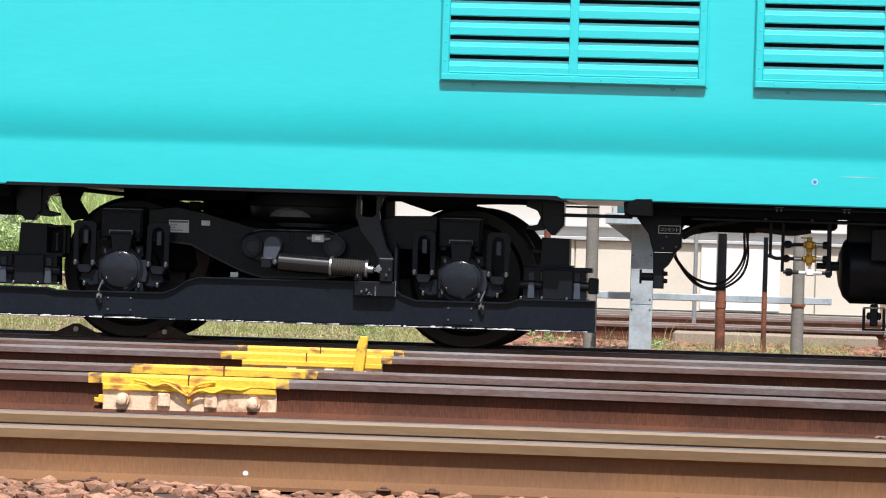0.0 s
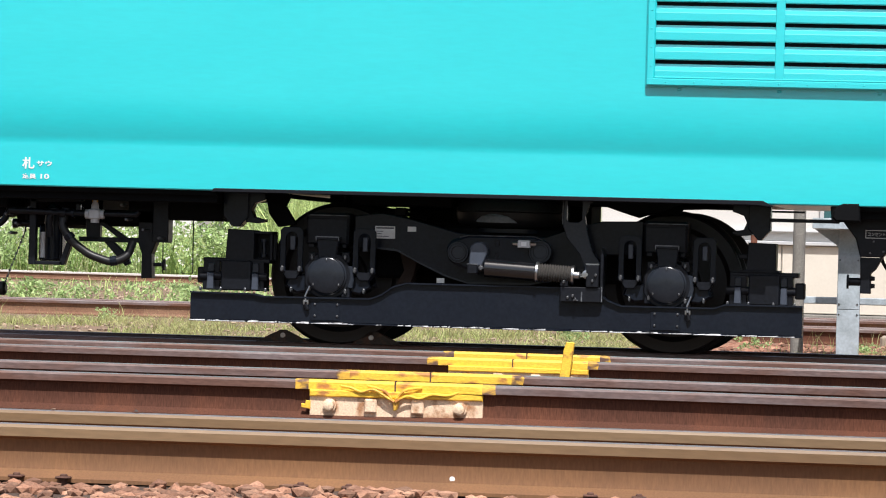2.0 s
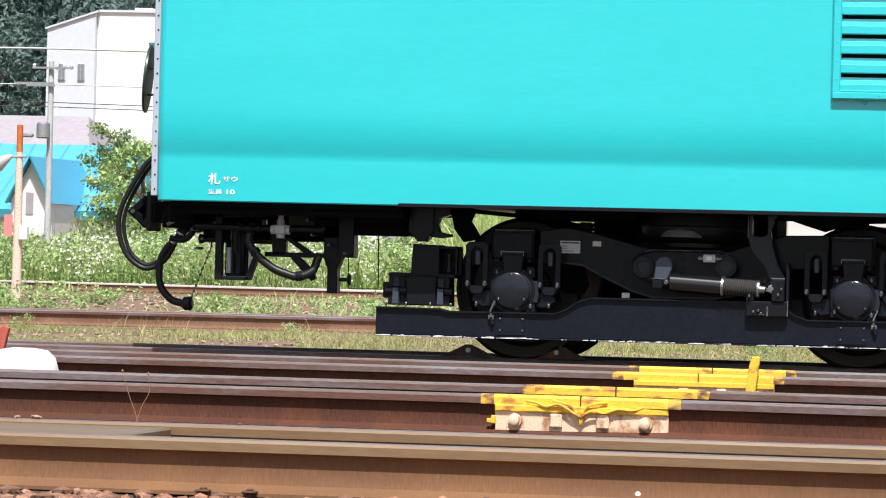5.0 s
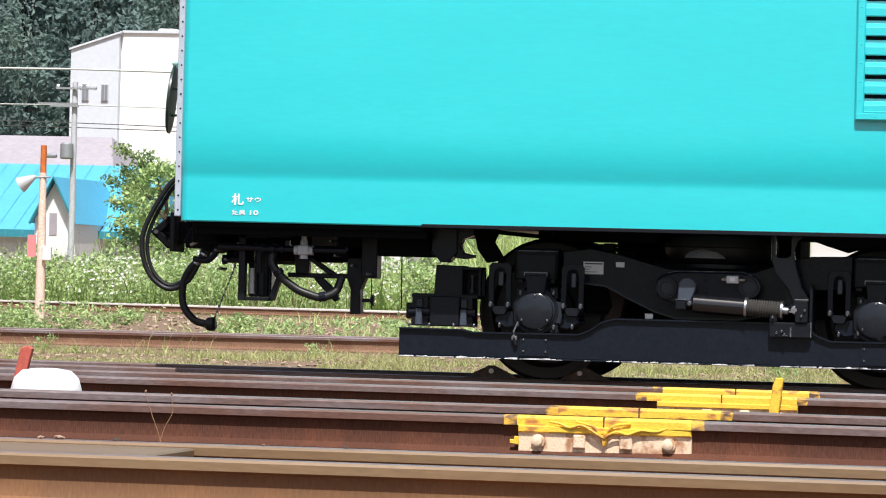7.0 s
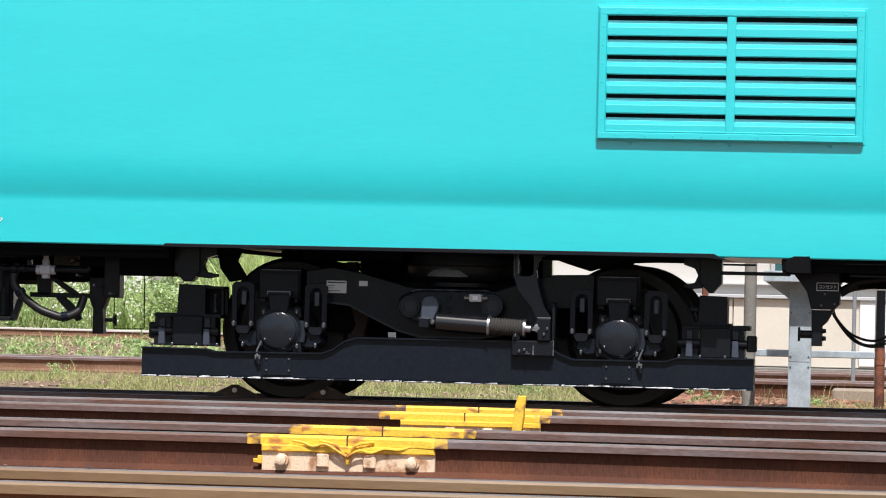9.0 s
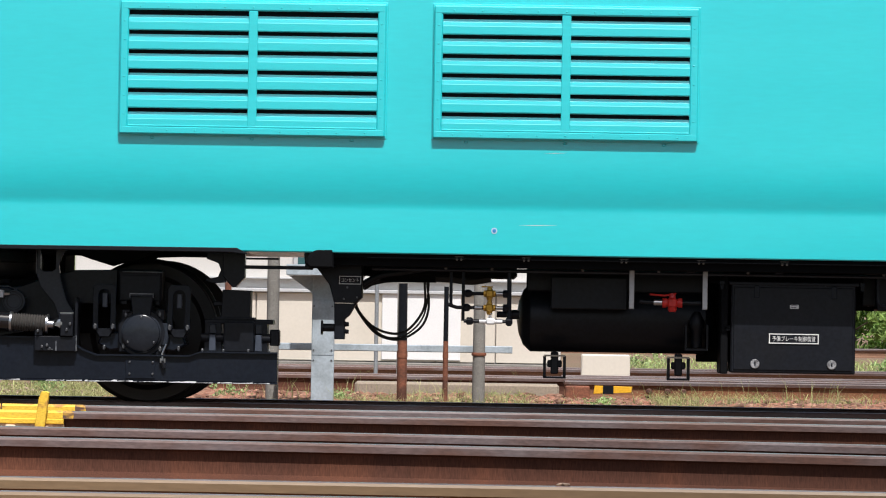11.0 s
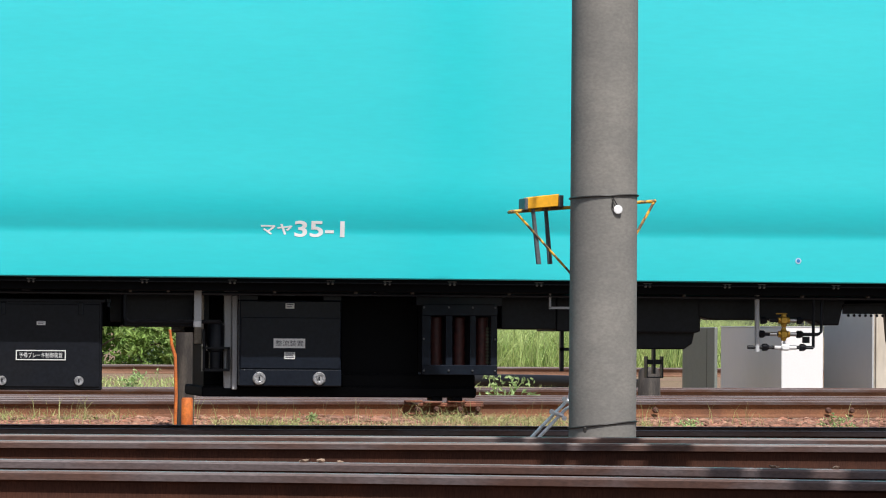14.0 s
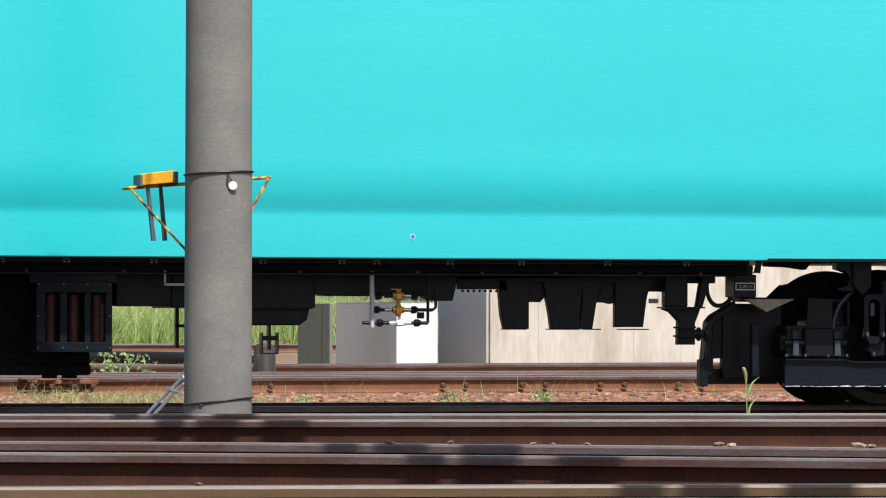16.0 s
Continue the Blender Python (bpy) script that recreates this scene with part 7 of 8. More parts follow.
# grey sheet puts the left side's shade into the colour
part("shade_grey_side", Shape().box(-8.40, -8.381, 0.03, 2.4, -0.1, 4.0), GREYPAINT, wl)
part("roof", Shape().box(-8.6, 14.2, -0.3, 2.7, 4.0, 4.15, 0.01), GREYPAINT, wl)
single("drain_hose", Shape().tube(smooth_path([(14.2, 35.5, -0.08), (14.9, 35.0, -0.06), (15.7, 33.7, -0.06), (16.6, 33.0, -0.10)]), 0.09, 10), RUBBER, "black ribbed drain hose lying on the ground", "hose", smooth=True)
single("low_bollard", Shape().lathe((13.42, 17.0, -0.2), (0, 0, 1), [(0, 0.12), (0.43, 0.11), (0.47, 0.08), (0.48, 0.01)], 18), DARKPOST, "short grey concrete bollard behind the track", "bollard", smooth=True)


# ---- distance on the left ----
def recede(ob, k):
    """Moves a far thing away from the camera's stand and enlarges it by k."""
    e = Matrix.Translation(EYE)
    ob.matrix_basis = e @ Matrix.Diagonal((k, k, k, 1)) @ e.inverted() @ ob.matrix_basis
    return ob



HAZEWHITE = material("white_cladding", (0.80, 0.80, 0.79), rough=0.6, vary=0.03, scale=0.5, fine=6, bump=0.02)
# Bluish grey holding distance haze, and the shade on the tower's side
HAZEGREY = material("hazy_shade_cladding", (0.60, 0.64, 0.70), rough=0.6, vary=0.04, scale=0.5, fine=6, bump=0.02)
BLUEROOF = material("blue_sheet_roof", (0.10, 0.42, 0.62), rough=0.45, vary=0.06, scale=1.0, fine=8, bump=0.05)
TEAL = material("teal_fascia", (0.03, 0.24, 0.30), rough=0.5, vary=0.08)
GREYROOF = material("mauve_grey_roof", (0.36, 0.33, 0.36), rough=0.7, vary=0.08, scale=0.6, fine=5)
# Window grey lightened to hold the haze in front of the tower
DULLGLASS = material("haze_paled_window", (0.22, 0.24, 0.27), rough=0.3, vary=0.1, bump=0)
GLASS = material("dark_window", (0.06, 0.07, 0.09), rough=0.1, vary=0.1, bump=0)

tower = thing("tall_building", "tall white clad building with its shaded side painted grey", "building", at=(-40.0, 150.0, -0.2))
part("front_wall", Shape().prism([(-3.66, 0), (9, 0), (9, 11.15), (-3.66, 11.0)], 0, 12), HAZEWHITE, tower)
# the side is white too; its shade is put into the grey
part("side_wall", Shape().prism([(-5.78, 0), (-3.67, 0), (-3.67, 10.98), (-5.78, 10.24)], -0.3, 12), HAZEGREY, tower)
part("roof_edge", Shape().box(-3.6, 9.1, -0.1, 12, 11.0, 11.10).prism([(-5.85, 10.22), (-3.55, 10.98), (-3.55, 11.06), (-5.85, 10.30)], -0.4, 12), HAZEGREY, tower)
part("roof_vent", Shape().box(-2.6, -1.8, 2, 3, 11.1, 11.32, 0.05), HAZEWHITE, tower)
for x in (-5.10, -4.25):
    w = part("window", Shape().box(x - 0.16, x + 0.16, -0.36, -0.3, 8.05, 8.80, 0.02), GREYPAINT, tower)
    for a, b in ((x - 0.13, x - 0.01), (x + 0.01, x + 0.13)):
        part("pane", Shape().box(a, b, -0.38, -0.36, 8.09, 8.76), DULLGLASS, w)
hall = thing("low_hall", "low hall with a mauve-grey roof", "building", at=(-36.0, 110.0, -0.2))
part("wall", Shape().box(-8, 2.9, 0, 10, 0, 3.3), HAZEGREY, hall)
part("roof", Shape().add([(-8.3, -0.3, 3.2), (3.3, -0.3, 3.2), (1.7, 5, 5.4), (-8.3, 5, 5.4), (-8.3, 10.3, 3.2), (3.3, 10.3, 3.2)], [(0, 1, 2, 3), (3, 2, 5, 4), (1, 5, 2), (0, 3, 4)]), GREYROOF, hall)
house = thing("blue_roofed_house", "white house with a bright blue sheet roof and gable", "house", at=(-22.0, 62.0, -0.2))
part("wall", Shape().box(-7, 2.75, 0, 6, 0, 1.68), HAZEWHITE, house)
part("roof", Shape().add([(-7.3, -0.4, 1.64), (3.0, -0.4, 1.64), (2.75, 3.0, 3.14), (-7.3, 3.0, 3.14), (-7.3, 6.4, 1.64), (3.0, 6.4, 1.64), (-7.3, -0.4, 1.56), (3.0, -0.4, 1.56)], [(0, 1, 2, 3), (3, 2, 5, 4), (1, 5, 2), (6, 7, 1, 0)]), BLUEROOF, house)
ribs = Shape()
for i in range(26):
    x = -7.1 + i * 0.39
    ribs.add([(x, -0.42, 1.65), (x + 0.03, -0.42, 1.65), (x + 0.03, 3.0, 3.16), (x, 3.0, 3.16), (x, -0.42, 1.63), (x + 0.03, -0.42, 1.63)], [(0, 1, 2, 3), (4, 5, 1, 0)])
part("roof_ribs", ribs, BLUEROOF, house)
part("fascia", Shape().box(-7.3, 3.02, -0.46, -0.40, 1.50, 1.66), TEAL, house)
g = part("gable", Shape().prism([(1.34, 0.0), (2.22, 0.0), (2.22, 1.86), (1.78, 2.68), (1.34, 1.86)], -2.2, 0.5), HAZEWHITE, house, "white gable front")
part("gable_roof", Shape().add([(1.29, -2.4, 1.78), (1.78, -2.4, 2.75), (2.27, -2.4, 1.78), (1.29, 1.5, 1.78), (1.78, 1.5, 2.75), (2.27, 1.5, 1.78)], [(0, 1, 4, 3), (1, 2, 5, 4)]), BLUEROOF, g)
part("gable_edge", Shape().tube([(1.29, -2.42, 1.77), (1.78, -2.42, 2.74), (2.27, -2.42, 1.77)], 0.035, 6), TEAL, g)
part("gable_window", Shape().box(1.66, 1.82, -2.22, -2.2, 1.55, 2.0), GREYROOF, g)
part("gable_window", Shape().box(1.9, 2.1, -2.22, -2.2, 0.6, 1.1), GREYROOF, g)
part("window", Shape().box(2.45, 2.68, -0.03, 0.0, 0.5, 1.2), GREYROOF, house)
recede(house, 1.3)

PALEPOLE = material("pale_pole_concrete", (0.50, 0.51, 0.53), rough=0.85, vary=0.12, scale=3, fine=20, bump=0.1, other=(0.40, 0.41, 0.42), amount=0.6)
up = thing("utility_pole", "grey utility pole with a transformer and cross arms", "utility pole", at=(-22.78, 70.0, -0.2))
part("shaft", Shape().lathe((0, 0, 0), (0, 0, 1), [(-0.6, 0.085), (5.2, 0.062)], 14), PALEPOLE, up, smooth=True)
for z, a, b in ((5.02, -0.42, 0.55), (4.66, -0.85, 0.1), (4.61, -0.55, 0.12)):
    part("cross_arm", Shape().box(a, b, -0.15, -0.08, z, z + 0.045), GALV, up)
for x in (-0.38, 0.16, 0.33, 0.50):
    part("insulator_cap", Shape().lathe((x, -0.1, 5.0), (0, 0, 1), [(0, 0.015), (0.07, 0.015)], 6), GALV, up)
    part("insulator", Shape().lathe((x, -0.1, 5.065), (0, 0, 1), [(0, 0.03), (0.04, 0.045), (0.07, 0.025)], 8), WHITE, up, smooth=True)
part("transformer", Shape().lathe((-0.10, -0.22, 3.40), (0, 0, 1), [(0, 0.13), (0.03, 0.155), (0.34, 0.155), (0.38, 0.11)], 16).box(-0.62, -0.35, -0.2, -0.1, 3.42, 3.52, 0.03), GALV, up, smooth=True)
recede(up, 0.93)
WIREGREY = material("pale_wire", (0.50, 0.52, 0.50), rough=0.5, vary=0.05, bump=0)
WIREOLIVE = material("olive_wire", (0.28, 0.31, 0.24), rough=0.5, vary=0.1, bump=0)
for z0, z1, r, m in ((7.30, 6.85, 0.022, WIREOLIVE), (7.22, 6.78, 0.018, WIREOLIVE), (5.15, 5.10, 0.024, WIREGREY), (4.33, 4.30, 0.014, WIREGREY), (4.15, 3.9, 0.01, WIRE), (3.97, 3.80, 0.01, WIRE)):
    ww = smooth_path([(-60, 66, z0 + 1.2), (-32, 66, z0), (-21.5, 66, z1), (-8, 66, z1 - 0.1), (30, 66, z1 + 0.8)], 6)
    recede(single("overhead_wire", Shape().tube(ww, r, 5), m, "thin overhead wire between far poles", "wire", group="overhead wires"), 0.9706)
op = thing("orange_post", "faded orange post with a grey horn speaker and small boxes", "post", at=(-17.63, 50.0, -0.2))
ORANGEOLD = material("faded_orange_timber", (0.80, 0.58, 0.47), rough=0.8, vary=0.3, scale=14, fine=60, bump=0.2, other=(0.70, 0.58, 0.48), amount=0.9)
part("shaft", Shape().lathe((0, 0, 0), (0, 0, 1), [(-0.42, 0.10), (0, 0.095), (2.6, 0.062)], 12), ORANGEOLD, op, smooth=True)
part("tip", Shape().lathe((0, 0, 2.6), (0, 0, 1), [(0, 0.058), (0.5, 0.056), (0.51, 0.02)], 12), ORANGE, op, smooth=True)
part("horn", Shape().lathe((-0.42, -0.05, 2.36), (0.75, 0, 0.45), [(0, 0.15), (0.02, 0.15), (0.18, 0.09), (0.30, 0.05), (0.34, 0.02)], 14), GREYPAINT, op, "grey horn speaker", smooth=True)
part("arm", Shape().tube([(-0.25, -0.05, 2.50), (0.15, -0.05, 2.52)], 0.02, 6), GALV, op)
part("red_sign", Shape().box(-0.24, -0.08, -0.09, -0.07, 1.05, 1.45), material("faded_red_sign", (0.72, 0.25, 0.25), rough=0.6, vary=0.15), op, "faded red plate")
part("meter_box", Shape().box(0.05, 0.22, -0.14, -0.02, 0.98, 1.25, 0.02), WHITE, op)
recede(op, 0.74)
cone = single("red_cone", Shape().lathe((-15.32, 48.0, 0.0), (0.05, 0, 1), [(0, 0.10), (0.3, 0.08), (0.62, 0.05), (0.78, 0.03)], 12), RUSTRED, "faded red traffic post among the daisies", "traffic cone", smooth=True)
recede(cone, 1.3)
van = thing("white_van", "small white van parked behind tall grass", "van", at=(-20.2, 58.0, -0.2))
part("body", Shape().prism([(-0.9, 0.25), (0.9, 0.25), (0.95, 0.75), (0.80, 1.20), (0.70, 1.24), (-0.8, 1.24), (-0.9, 1.15)], -0.7, 0.7, 0.05), HAZEWHITE, van)
part("side_window", Shape().prism([(-0.70, 0.82), (0.70, 0.82), (0.62, 1.12), (-0.70, 1.12)], -0.712, -0.70), GLASS, van)
for x in (-0.55, 0.55):
    part("wheel", Shape().lathe((x, -0.72, 0.27), (0, 1, 0), [(0, 0.2), (0.02, 0.27), (0.16, 0.27), (0.18, 0.2)], 18), RUBBER, van, smooth=True)

recede(van, 1.4)

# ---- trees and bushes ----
# Pale blue-green: the haze of distance is put into the leaf colour
LEAF_FAR = leafy("hazed_far_leaves", (0.22, 0.31, 0.31), (0.31, 0.43, 0.38), 0.25, 0.6, 0.15)
LEAF_BUSH = leafy("bush_leaves", (0.19, 0.32, 0.15), (0.33, 0.43, 0.17), 1.6, 0.45)
LEAF_YOUNG = leafy("young_leaves", (0.48, 0.60, 0.28), (0.34, 0.48, 0.20), 1.2)
LEAF_DARK = leafy("dark_bush_leaves", (0.15, 0.26, 0.06), (0.25, 0.36, 0.10), 1.5)
GRASS = leafy("grass_blades", (0.55, 0.62, 0.26), (0.41, 0.54, 0.20), 0.7)
GRASS_DRY = leafy("dry_grass_blades", (0.37, 0.43, 0.15), (0.46, 0.43, 0.22), 1.0)
STRAW = leafy("straw_stalks", (0.62, 0.58, 0.36), (0.50, 0.52, 0.26), 1.0)
PETAL = material("daisy_white", (0.82, 0.82, 0.76), rough=0.7, vary=0.05, bump=0)
BARK = material("bark", (0.10, 0.075, 0.055), rough=0.9, vary=0.3, bump=0.3)
DARKBARK = material("dark_bark", (0.05, 0.05, 0.045), rough=0.9, vary=0.3, bump=0.3)
rng = np.random.default_rng(7)


def leaves(shape, centres, per, spread, size, flat=0.0):
    """Small folded leaves scattered in clumps round the given centres."""
    q = np.repeat(np.array(centres, float), per, axis=0)
    m = len(q)
    q = q + rng.normal(0, 1, (m, 3)) * np.array(spread)
    a = rng.normal(0, 1, (m, 3))
    a /= np.linalg.norm(a, axis=1, keepdims=True) + 1e-9
    b = np.cross(a, rng.normal(0, 1, (m, 3)))
    b /= np.linalg.norm(b, axis=1, keepdims=True) + 1e-9
    s = size * rng.uniform(0.6, 1.4, (m, 1))
    n = np.cross(a, b) * s * 0.25
    k = len(shape.v)
    shape.v += np.stack([q - a * s, q + b * s * 0.5 + n, q + a * s, q - b * s * 0.5 + n], axis=1).reshape(-1, 3).tolist()
    for i in range(k, k + 4 * m, 4):
        shape.f += ((i, i + 1, i + 2), (i, i + 2, i + 3))
    shape.m += [0] * (2 * m)


def build_tree(label, at, height, width, clumps, per, size, mat, group="", low=0.25, name="tree", spread=(0.055, 0.035), stem=1.0, bark=BARK):
    t = thing(name, label, name, at=at, group=group)
    tr = Shape()
    tr.tube(smooth_path([(0, 0, -0.1), (0.03 * width, 0, height * 0.3), (-0.02 * width, 0.02, height * 0.6), (0, 0, height * 0.9)]), [stem * width * 0.035 * (1 - 0.04 * i) for i in range(19)], 8)
    cs = []
    for i in range(clumps):
        z = low + (1 - low) * rng.uniform(0, 1) ** 0.9
        r = width * 0.5 * (1 - ((z - 0.45) / 0.62) ** 2 if abs(z - 0.45) < 0.6 else 0.15) * rng.uniform(0.35, 1.05)
        a = rng.uniform(0, 2 * math.pi)
        cs.append((r * math.cos(a), r * math.sin(a), z * height))
    for c in cs[:: max(1, clumps // 12)]:
        tr.tube([(0, 0, max(0.1, c[2] * 0.7)), (c[0] * 0.5, c[1] * 0.5, c[2] * 0.85), c], [stem * width * 0.014, stem * width * 0.009, stem * width * 0.003], 5)
    part("trunk", tr, bark, t, smooth=True)
    cr = Shape()
    leaves(cr, cs, per, (width * spread[0], width * spread[0], height * spread[1]), size)
    part("crown", cr, mat, t)
    return t




def build_young_tree(label, at, height, reach):
    """A slim trunk with rising limbs, leaf clumps along each limb and open gaps between."""
    t = thing("tree", label, "tree", at=at)
    stem = smooth_path([(0, 0, -0.1), (0.04, 0, height * 0.3), (-0.05, 0.03, height * 0.65), (-0.12, 0, height * 0.97)], 6)
    tr = Shape().tube(stem, [0.034 * (1 - 0.045 * i) for i in range(len(stem))], 8)
    cs, tips = [], []
    for i in range(34):
        f = 0.10 + 0.86 * i / 33
        p = stem[min(len(stem) - 1, int(f * (len(stem) - 1)))]
        a = i * 2.4 + rng.uniform(-0.4, 0.4)
        r = reach * (1.06 - f) ** 0.62 * rng.uniform(0.55, 1.1) + 0.08
        q = (p[0] + r * math.cos(a), p[1] + r * math.sin(a), p[2] + 0.20 + 0.12 * rng.uniform(-1, 1))
        m = ((p[0] + q[0]) / 2, (p[1] + q[1]) / 2, (p[2] + q[2]) / 2 + 0.05)
        tr.tube([p, m, q], [0.013, 0.008, 0.003], 5)
        for k in (0.35, 0.62, 0.85, 1.0):
            cs.append((p[0] + (q[0] - p[0]) * k, p[1] + (q[1] - p[1]) * k, p[2] + (q[2] - p[2]) * k))
        if i % 6 == 2:
            tips.append(q)
    part("trunk", tr, BARK, t, smooth=True)
    cr = Shape()
    leaves(cr, cs, 46, (0.085, 0.085, 0.050), 0.036)
    part("crown", cr, LEAF_BUSH, t)
    yl = Shape()
    leaves(yl, tips, 26, (0.05, 0.05, 0.03), 0.034)
    part("yellow_leaves", yl, leafy("yellow_leaves", (0.62, 0.50, 0.10), (0.50, 0.48, 0.12), 2.0), t, "yellow leaves at the twig ends")
    return t


recede(build_young_tree("open young tree with some yellow leaves beside the track", (-14.36, 45.0, -0.2), 2.95, 0.98), 1.4)
recede(build_tree("dark green bush behind the far track", (-12.6, 47.0, -0.2), 2.2, 1.8, 90, 90, 0.026, LEAF_DARK, low=0.05, name="bush"), 1.4)
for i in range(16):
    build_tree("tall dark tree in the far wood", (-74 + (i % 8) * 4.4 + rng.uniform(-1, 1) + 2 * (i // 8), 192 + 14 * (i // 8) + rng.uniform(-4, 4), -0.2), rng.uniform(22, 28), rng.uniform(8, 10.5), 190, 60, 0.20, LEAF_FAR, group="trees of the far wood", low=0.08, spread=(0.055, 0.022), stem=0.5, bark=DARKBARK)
for x, h, w in ((9.6, 1.3, 1.5), (10.3, 1.5, 1.6), (11.1, 1.25, 1.4), (12.0, 1.35, 1.6)):
    recede(build_tree("dark green leafy bush beyond the rear tracks", (x, 41 + 0.5 * math.sin(x * 5), -0.2), h, w, 60, 34, 0.062, LEAF_DARK, group="bushes beyond the tracks", low=0.02, name="bush"), 1.28)
for i in range(9):
    build_tree("green bush at the edge of the meadow", (-21 + i * 2.1, 72 + 1.5 * math.sin(i * 2.2), -0.2), rng.uniform(2.6, 3.6), rng.uniform(2.4, 3.0), 80, 34, 0.08, LEAF_YOUNG, group="bushes at the edge of the meadow", low=0.02, name="bush")
for i in range(7):
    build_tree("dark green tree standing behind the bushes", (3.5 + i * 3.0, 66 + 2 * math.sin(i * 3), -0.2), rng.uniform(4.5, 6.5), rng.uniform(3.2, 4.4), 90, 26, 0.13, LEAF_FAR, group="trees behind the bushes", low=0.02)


def blades(shape, n, xr, yr, hr, width, lean=0.35, mask=None):
    xs, ys = rng.uniform(*xr, n), rng.uniform(*yr, n)
    hs, a, l = rng.uniform(*hr, n), rng.uniform(0, 2 * math.pi, n), rng.normal(0, lean, (n, 2))
    for x, y, h, t, q in zip(xs, ys, hs, a, l):
        if mask and noise.noise((x * mask, y * mask * 0.7, 5.0)) < 0.0:
            continue
        z = ground_height(x, y) - 0.01 if abs(x) < 40 and y < 60 else -0.2
        w = width * rng.uniform(0.6, 1.3)
        dx, dy = w * math.cos(t), w * math.sin(t)
        k = len(shape.v)
        shape.v += [(x - dx, y - dy, z), (x + dx, y + dy, z), (x + dx * 0.6 + q[0] * h * 0.35, y + dy * 0.6 + q[1] * h * 0.35, z + h * 0.62), (x - dx * 0.6 + q[0] * h * 0.35, y - dy * 0.6 + q[1] * h * 0.35, z + h * 0.62),
                    (x + q[0] * h, y + q[1] * h, z + h)]
        shape.f += [(k, k + 1, k + 2, k + 3), (k + 3, k + 2, k + 4)]
        shape.m += [0, 0]


g1 = Shape()
blades(g1, 60000, (-11, 4.6), (5.5, 15.5), (0.02, 0.11), 0.005, 0.9, mask=0.6)
blades(g1, 1500, (-11, 4.6), (6.5, 15.5), (0.10, 0.26), 0.003, 0.4, mask=0.9)
blades(g1, 13000, (5.6, 11.6), (5.5, 11.2), (0.05, 0.14), 0.004, 0.8, mask=0.5)
blades(g1, 2500, (2.0, 5.6), (5.5, 11.2), (0.03, 0.10), 0.004, 0.8, mask=0.7)
blades(g1, 1300, (3.5, 18), (6.5, 11.6), (0.08, 0.30), 0.0025, 0.35, mask=1.1)
single("low_grass", g1, GRASS_DRY, "low dry grass in patches between the tracks", "grass", kind="stuff")
g2 = Shape()
blades(g2, 26000, (-30, -6), (60, 68), (0.25, 1.2), 0.012, 0.62)
blades(g2, 5000, (-34, -8), (68, 80), (0.7, 1.4), 0.025, 0.2)
blades(g2, 34000, (-11, 4), (57, 67), (0.5, 2.3), 0.014, 0.5)
blades(g2, 34000, (13.0, 25), (57, 68), (0.25, 1.45), 0.008, 0.55)
blades(g2, 5000, (6, 16), (30, 46), (0.04, 0.16), 0.008, 0.7)
blades(g2, 6000, (-22, 1), (19, 56), (0.06, 0.25), 0.010, 0.5, mask=0.3)
g3 = Shape()
blades(g3, 6000, (-30, 4), (58, 67), (0.3, 1.2), 0.014, 0.5)
blades(g3, 9000, (12.5, 25), (57, 68), (0.2, 1.1), 0.012, 0.6)
single("tall_grass", g3, LEAF_DARK, "darker broad-bladed grass in the meadow", "grass", kind="stuff")
g4 = Shape()
blades(g4, 7000, (-30, 4), (58, 66), (0.7, 1.9), 0.005, 0.25, mask=0.5)
blades(g4, 1500, (12.5, 25), (57, 66), (0.6, 1.5), 0.004, 0.3, mask=0.5)
single("dry_stalks", g4, STRAW, "pale dry stalks standing in the meadow grass", "grass", kind="stuff")
single("tall_grass", g2, GRASS, "tall green meadow grass behind the tracks", "grass", kind="stuff")
g5 = Shape()
leaves(g5, [(rng.uniform(-29, -8), rng.uniform(58.5, 61), -0.1 + rng.uniform(0.05, 1.0)) for _ in range(420)], 42, (0.16, 0.16, 0.13), 0.055)
single("meadow_weeds", g5, LEAF_YOUNG, "leafy green weeds among the meadow flowers", "weeds", kind="stuff")
fl = Shape()
for x, y in zip(rng.uniform(-30, -6, 6500), rng.uniform(58.2, 63, 6500)):
    if noise.noise((x * 0.45, y * 0.45, 2)) < 0.16:
        continue
    z, r = rng.uniform(0.15, 0.95), rng.uniform(0.014, 0.036)
    fl.add([(x + r * math.cos(a), y - 0.4 * r * abs(math.sin(a)), z + 0.8 * r * math.sin(a)) for a in (0, 1.05, 2.09, 3.14, 4.19, 5.24)], [(0, 1, 2, 3, 4, 5)])
single("daisies", fl, PETAL, "white daisies in the meadow grass", "flowers", kind="stuff")


def build_weed(label, x, y, n, size, spread, height, mat, group):
    s = Shape()
    cs = [(x + rng.normal(0, spread), y + rng.normal(0, spread * 0.5), ground_height(x, y) + rng.uniform(0.05, 1) * height) for _ in range(n)]
    leaves(s, cs, 9, (size * 1.3, size * 1.3, size), size)
    t = thing("weed", label, "weed", at=(x, y, ground_height(x, y)), group=group)
    w = part("foliage", s, mat, t)
    w.matrix_parent_inverse = Matrix.Translation((-x, -y, -ground_height(x, y)))
    st = Shape()
    for c in cs[::3]:
        st.tube([(x, y, ground_height(x, y) - 0.02), c], [0.006, 0.002], 5)
    q = part("stem", st, mat, t)
    q.matrix_parent_inverse = w.matrix_parent_inverse
    return t


